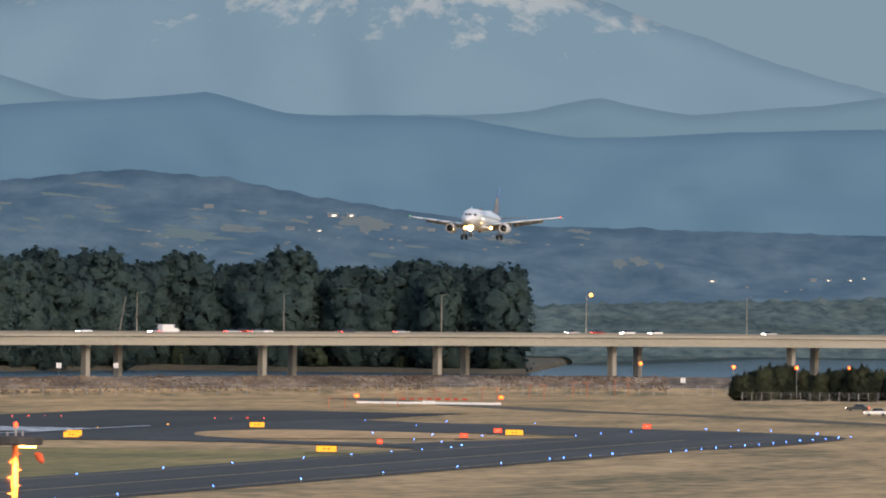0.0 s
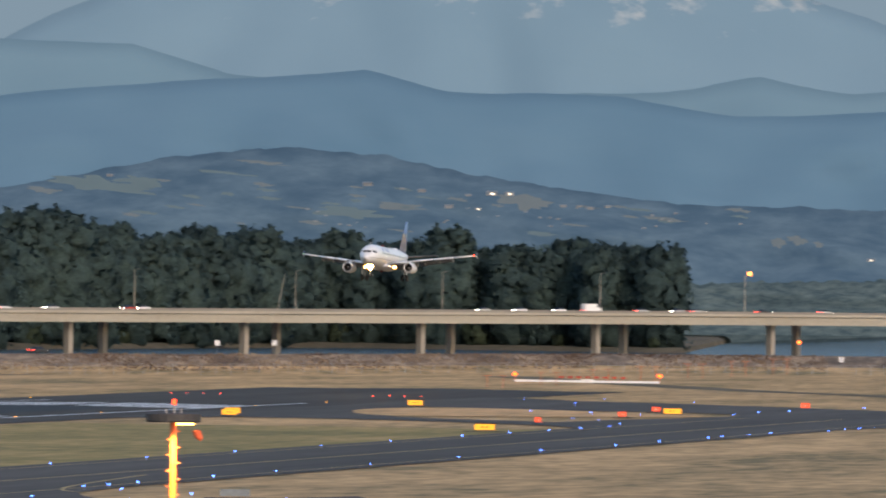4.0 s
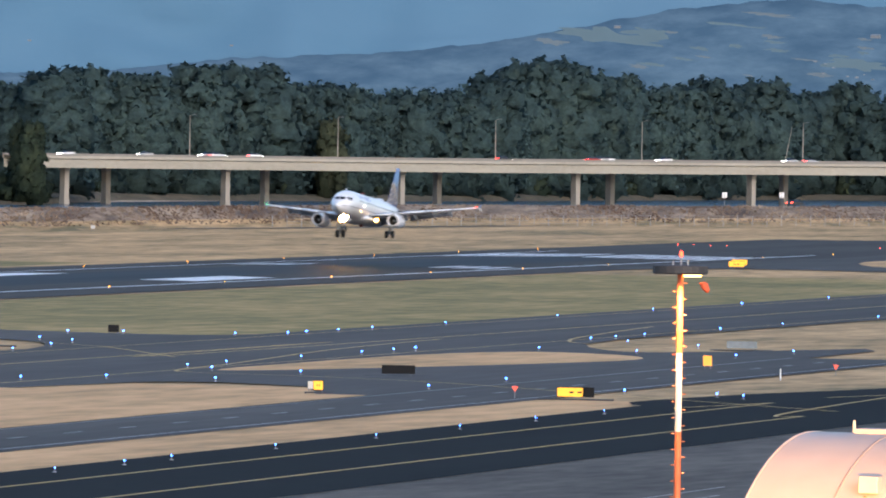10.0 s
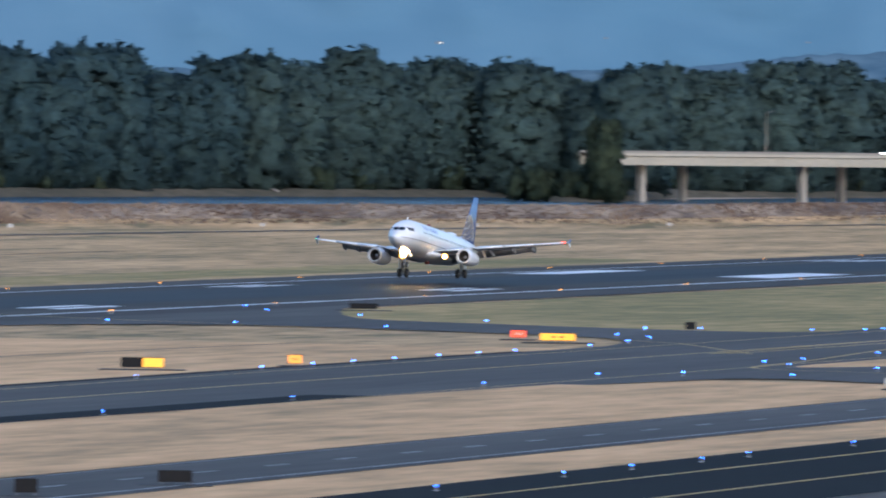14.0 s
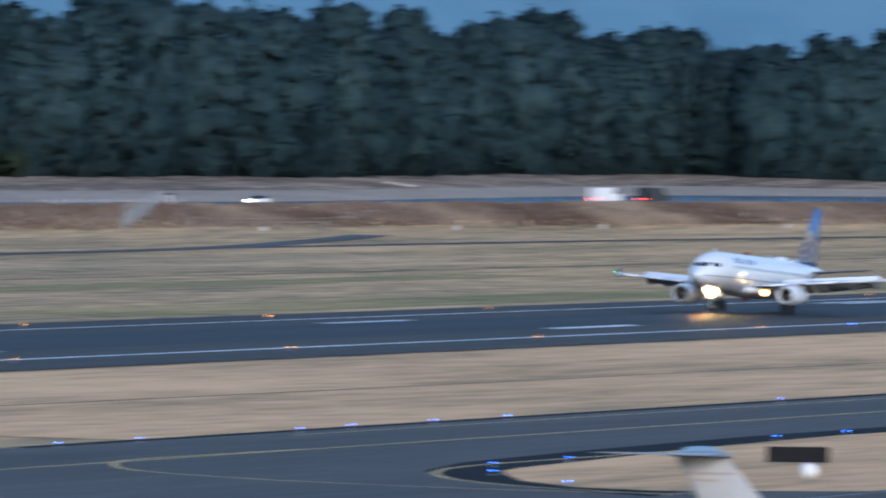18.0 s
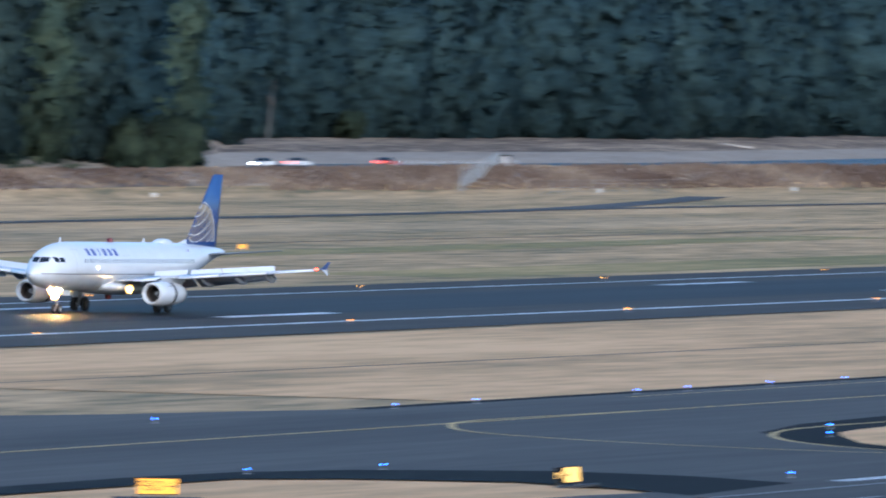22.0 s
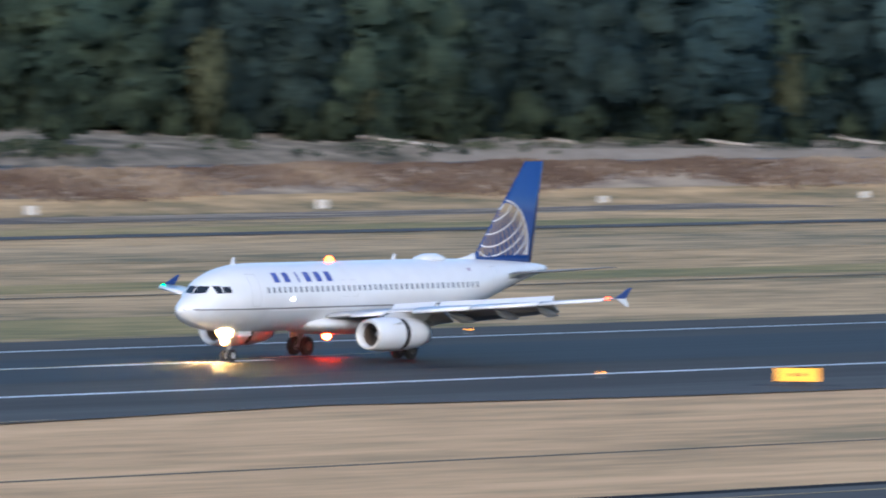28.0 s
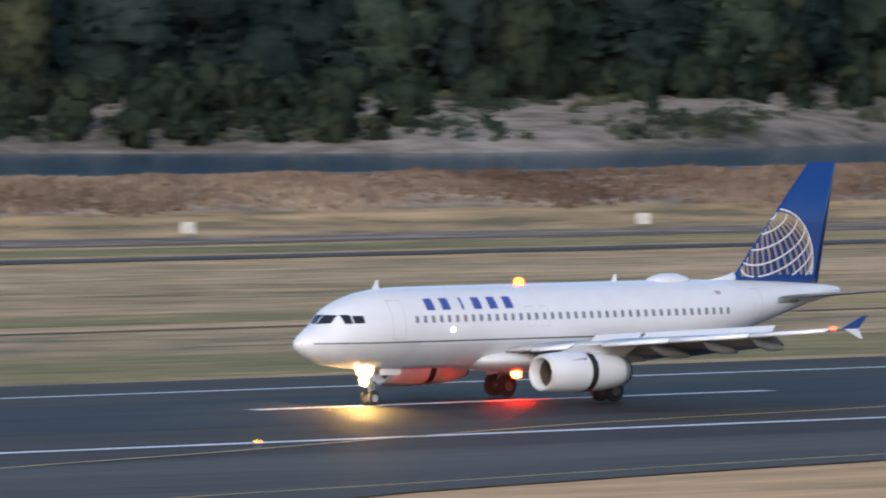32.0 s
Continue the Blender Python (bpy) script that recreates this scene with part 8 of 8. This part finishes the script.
# ---- fields and houses on the far hills ----
def build_hillside():
    # fields glow blue-grey: the hills' haze is painted into them as well
    field_a = plain("hazed_field_green", (0.026, 0.040, 0.050), 1.0, glow=0.72, glow_colour=(0.060, 0.090, 0.106), vary=0.12, size=0.1)
    field_b = plain("hazed_field_tan", (0.034, 0.042, 0.048), 1.0, glow=0.72, glow_colour=(0.070, 0.092, 0.108), vary=0.12, size=0.1)
    rng = random.Random(15)
    hill = bpy.data.objects["backdrop_hills"]
    far = 4255.0

    def place(az, el):
        return spot(az, far, EYE.z + far * math.tan(radians(el)))

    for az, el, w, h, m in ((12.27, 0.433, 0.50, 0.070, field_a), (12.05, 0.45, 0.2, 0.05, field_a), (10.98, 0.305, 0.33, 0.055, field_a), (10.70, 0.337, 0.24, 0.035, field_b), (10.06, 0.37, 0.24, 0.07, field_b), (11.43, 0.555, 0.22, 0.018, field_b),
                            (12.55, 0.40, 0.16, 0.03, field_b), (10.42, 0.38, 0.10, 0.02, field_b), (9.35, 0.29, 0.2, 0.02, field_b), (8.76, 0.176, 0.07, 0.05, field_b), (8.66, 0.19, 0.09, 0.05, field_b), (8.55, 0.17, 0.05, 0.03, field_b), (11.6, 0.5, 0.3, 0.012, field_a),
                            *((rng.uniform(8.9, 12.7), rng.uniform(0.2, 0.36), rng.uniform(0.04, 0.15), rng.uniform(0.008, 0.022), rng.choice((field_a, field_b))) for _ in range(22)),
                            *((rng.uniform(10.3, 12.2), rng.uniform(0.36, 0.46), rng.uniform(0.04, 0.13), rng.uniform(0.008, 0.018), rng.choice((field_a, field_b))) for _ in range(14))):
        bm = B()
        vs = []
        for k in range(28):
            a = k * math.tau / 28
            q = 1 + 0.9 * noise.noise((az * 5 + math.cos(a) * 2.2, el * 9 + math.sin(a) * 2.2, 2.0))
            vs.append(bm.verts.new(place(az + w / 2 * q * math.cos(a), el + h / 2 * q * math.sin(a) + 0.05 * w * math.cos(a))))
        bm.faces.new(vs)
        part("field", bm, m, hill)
    # walls and roofs glow faintly, brightness painted in; only windows are lit
    wall = plain("house_wall_glow", (0.13, 0.14, 0.15), 0.9, vary=0.1, glow=0.2)
    roof = plain("house_roof_glow", (0.10, 0.12, 0.14), 0.9, vary=0.1, glow=0.3)
    glow = plain("house_light", (1, 0.9, 0.7), 0.3, glow=0.9, glow_colour=(1.0, 0.9, 0.7), vary=0)
    spots = [(10.46, 0.34, 1.2, 0), (10.36, 0.40, 0.8, 0), (10.24, 0.41, 1.5, 1), (10.15, 0.41, 1.2, 1), (10.31, 0.33, 0.8, 1), (9.87, 0.35, 0.9, 0), (9.79, 0.35, 0.7, 0), (9.73, 0.34, 1.0, 0), (9.64, 0.35, 0.8, 0), (9.41, 0.31, 0.5, 0), (9.36, 0.29, 0.4, 0), (9.32, 0.28, 0.5, 0), (9.13, 0.27, 0.4, 0), (16.1, 0.33, 0.9, 1), (15.24, 0.365, 0.5, 0), (14.2, 0.355, 0.5, 0),
             (12.21, 0.48, 0.9, 0), (10.88, 0.45, 1.3, 0), (10.6, 0.42, 1.1, 0), (10.7, 0.43, 0.6, 0), (8.28, 0.09, 1.0, 1), (7.76, 0.1, 1.0, 0), (7.68, 0.1, 0.8, 1), (7.57, 0.1, 0.7, 1), (7.5, 0.11, 0.6, 1), (7.82, 0.05, 0.5, 0), (7.9, 0.04, 0.5, 0), (8.1, 0.06, 0.5, 0)]
    spots += [(rng.uniform(8.9, 11.2), rng.uniform(0.22, 0.37), rng.uniform(0.25, 0.55), 0) for _ in range(24)]
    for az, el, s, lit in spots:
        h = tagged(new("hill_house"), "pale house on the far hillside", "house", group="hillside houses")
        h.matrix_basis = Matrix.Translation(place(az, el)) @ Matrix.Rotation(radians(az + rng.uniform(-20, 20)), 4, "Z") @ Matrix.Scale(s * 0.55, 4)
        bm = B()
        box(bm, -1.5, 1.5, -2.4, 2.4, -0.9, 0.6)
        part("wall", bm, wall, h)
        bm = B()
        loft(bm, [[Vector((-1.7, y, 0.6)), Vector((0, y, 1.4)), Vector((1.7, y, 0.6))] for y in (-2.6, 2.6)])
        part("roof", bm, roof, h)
        if lit:
            bm = B()
            box(bm, -1.6, -1.5, -1.2, 0.6, -0.4, 0.3)
            part("window", bm, glow, h, "lit window")


build_hillside()


# ---- movements ----
# seconds, nose-wheel x, height of the main wheels, pitch
LANDING = [
    (0.0, 402.8, 34.5, 2.0, 0), (2.0, 257.7, 27.8, 2.2, 0), (4.5, 77.7, 19.2, 2.7, 0), (6.0, -28.0, 14.7, 3.1, 0), (7.5, -133.0, 10.25, 3.6, 0), (9.0, -236.6, 6.25, 4.3, 0),
    (11.0, -376.2, 2.95, 5.2, 0), (13.0, -512.8, 1.3, 6.1, 0), (14.5, -614.4, 0.75, 5.8, 0), (15.6, -688.2, 0.27, 5.7, 0), (16.5, -747.9, 0.27, 5.2, 0), (17.0, -780.2, 0.27, 4.6, 0),
    (18.0, -843.3, 0.27, 3.0, 0), (19.0, -905.3, 0.27, 2.1, 0), (20.5, -995.3, 0.27, 1.2, 0), (22.0, -1081.8, 0.27, 0.8, 0), (23.0, -1137.1, 0.27, 0.3, 0), (24.0, -1191.1, 0.27, 0.0, 0),
    (25.5, -1267.0, 0.27, 0.0, 0), (27.5, -1360.4, 0.27, 0.0, 0.4), (28.0, -1381.7, 0.27, 0.0, 0.4), (29.0, -1422.4, 0.27, 0.0, 0), (30.0, -1458.8, 0.27, 0.0, -0.6), (31.0, -1494.2, 0.27, 0.0, -1.3), (32.0, -1527.5, 0.27, 0.0, -1.0),
]


# beyond its western abutment the motorway turns away behind the wood
BRIDGE_END = along_bridge(15.1)
END_SIGN = 1 if along_bridge(15.6) > BRIDGE_END else -1
AWAY = 1 if (BRIDGE @ Vector((BRIDGE_END, 1, 0)) - EYE).length > (BRIDGE @ Vector((BRIDGE_END, -1, 0)) - EYE).length else -1


def motions():
    # in the air the legs hang long and the wings bend up; both settle after touchdown
    hang = table([(0, 0.42), (15.0, 0.42), (15.8, 0.22), (17.0, 0.05), (18, 0), (33, 0)])
    bend = table([(0, 3.2), (15.2, 3.0), (16.5, 2.0), (18.0, 0.4), (19.5, 0), (33, 0)])
    crab = table([(0, -1.2), (8, -1.2), (13, 0.4), (15.6, 0.3), (17, 0), (33, 0)])
    times = [0.5 * k for k in range(65)]
    walk(airliner, [(t, pose(x + 12.84 * math.cos(radians(p)), 0, z + hang(t), 0, p, yaw + crab(t))) for t, x, z, p, yaw in LANDING])
    pitch = table([(r[0], r[3]) for r in LANDING])
    for ob, name in GEARS:
        if name == "nose_gear":
            walk(ob, [(t, pose(0, 0, -max(hang(t) * 0.7, min(0.3, 12 * math.sin(radians(pitch(t))) * 0.8)))) for t in times])
        else:
            walk(ob, [(t, pose(0, 0, -hang(t))) for t in times])
    for ob, s, base in WINGS:
        hinge = Matrix.Translation((0, s * 2.0, 2.4))
        walk(ob, [(t, hinge @ pose(0, 0, 0, s * bend(t)) @ hinge.inverted() @ base) for t in times])
    # traffic on the bridge and along the levee
    for ob, road, place, t0, v, lane in TRAFFIC:
        rows = []
        for k in range(33):
            t = 1.0 * k
            if road == "bridge":
                u = min(BRIDGE_L - 6.0, place + v * (t - t0))
                e = max(0.0, u - BRIDGE_END) if END_SIGN > 0 else max(0.0, BRIDGE_END - u)
                rows.append((t, BRIDGE @ pose(u, lane + AWAY * min(330.0, e * 8.0), max(0.1, deck_z(u) + 0.31 - e * 0.15), 0, 0, 0 if v > 0 else 180)))
            else:
                az, r = place, levee_r(place)
                az = place - math.degrees(v * (t - t0) / (levee_r(place) * 1.12))
                az = max(4.0, min(58.0, az))
                p, q = spot(az, levee_r(az) + 7 + (1.7 if v > 0 else -1.7), 4.03), spot(az - (0.2 if v > 0 else -0.2), levee_r(az - (0.2 if v > 0 else -0.2)) + 7, 4.03)
                rows.append((t, Matrix.Translation(p) @ Matrix.Rotation(math.atan2(q.y - p.y, q.x - p.x), 4, "Z")))
        walk(ob, rows)
    # ground spoilers rise once the wheels are down
    for ob, m in SPOILERS:
        walk(ob, [(t, m @ pose(0, 0, 0, 0, a, 0)) for t, a in ((0, 0), (15.8, 0), (16.4, 0), (17.2, -24), (18.0, -42), (19, -45), (24.5, -42), (27.5, -30), (32, -30))])
    # the landing lights swing up into the wing after the roll-out
    for ob, m in LAMPS:
        walk(ob, [(t, m @ pose(1.5 * h, 0, h, 0, a, 0)) for t, h, a in ((0, 0, 0), (25.2, 0, 0), (25.6, 0, 0), (27.2, 0.73, 86), (32, 0.73, 86))])
    # the added hoods cover the beacons while they should be dark
    for ob, d in ADDED_HOODS:
        walk(ob, [(t, pose(0, 0, h)) for t, h in ((0, 0), (26.6, 0), (27.0, 0), (27.3, d), (29.3, d), (29.6, 0), (30.4, 0), (30.7, d), (32, d))])
    # the rear cowls slide back for reverse thrust
    for ob in SLEEVES:
        walk(ob, [(t, pose(d, 0, 0)) for t, d in ((0, 0), (18, 0), (19.0, 0), (20.5, 0.42), (22, 0.42), (32, 0.42))])


motions()
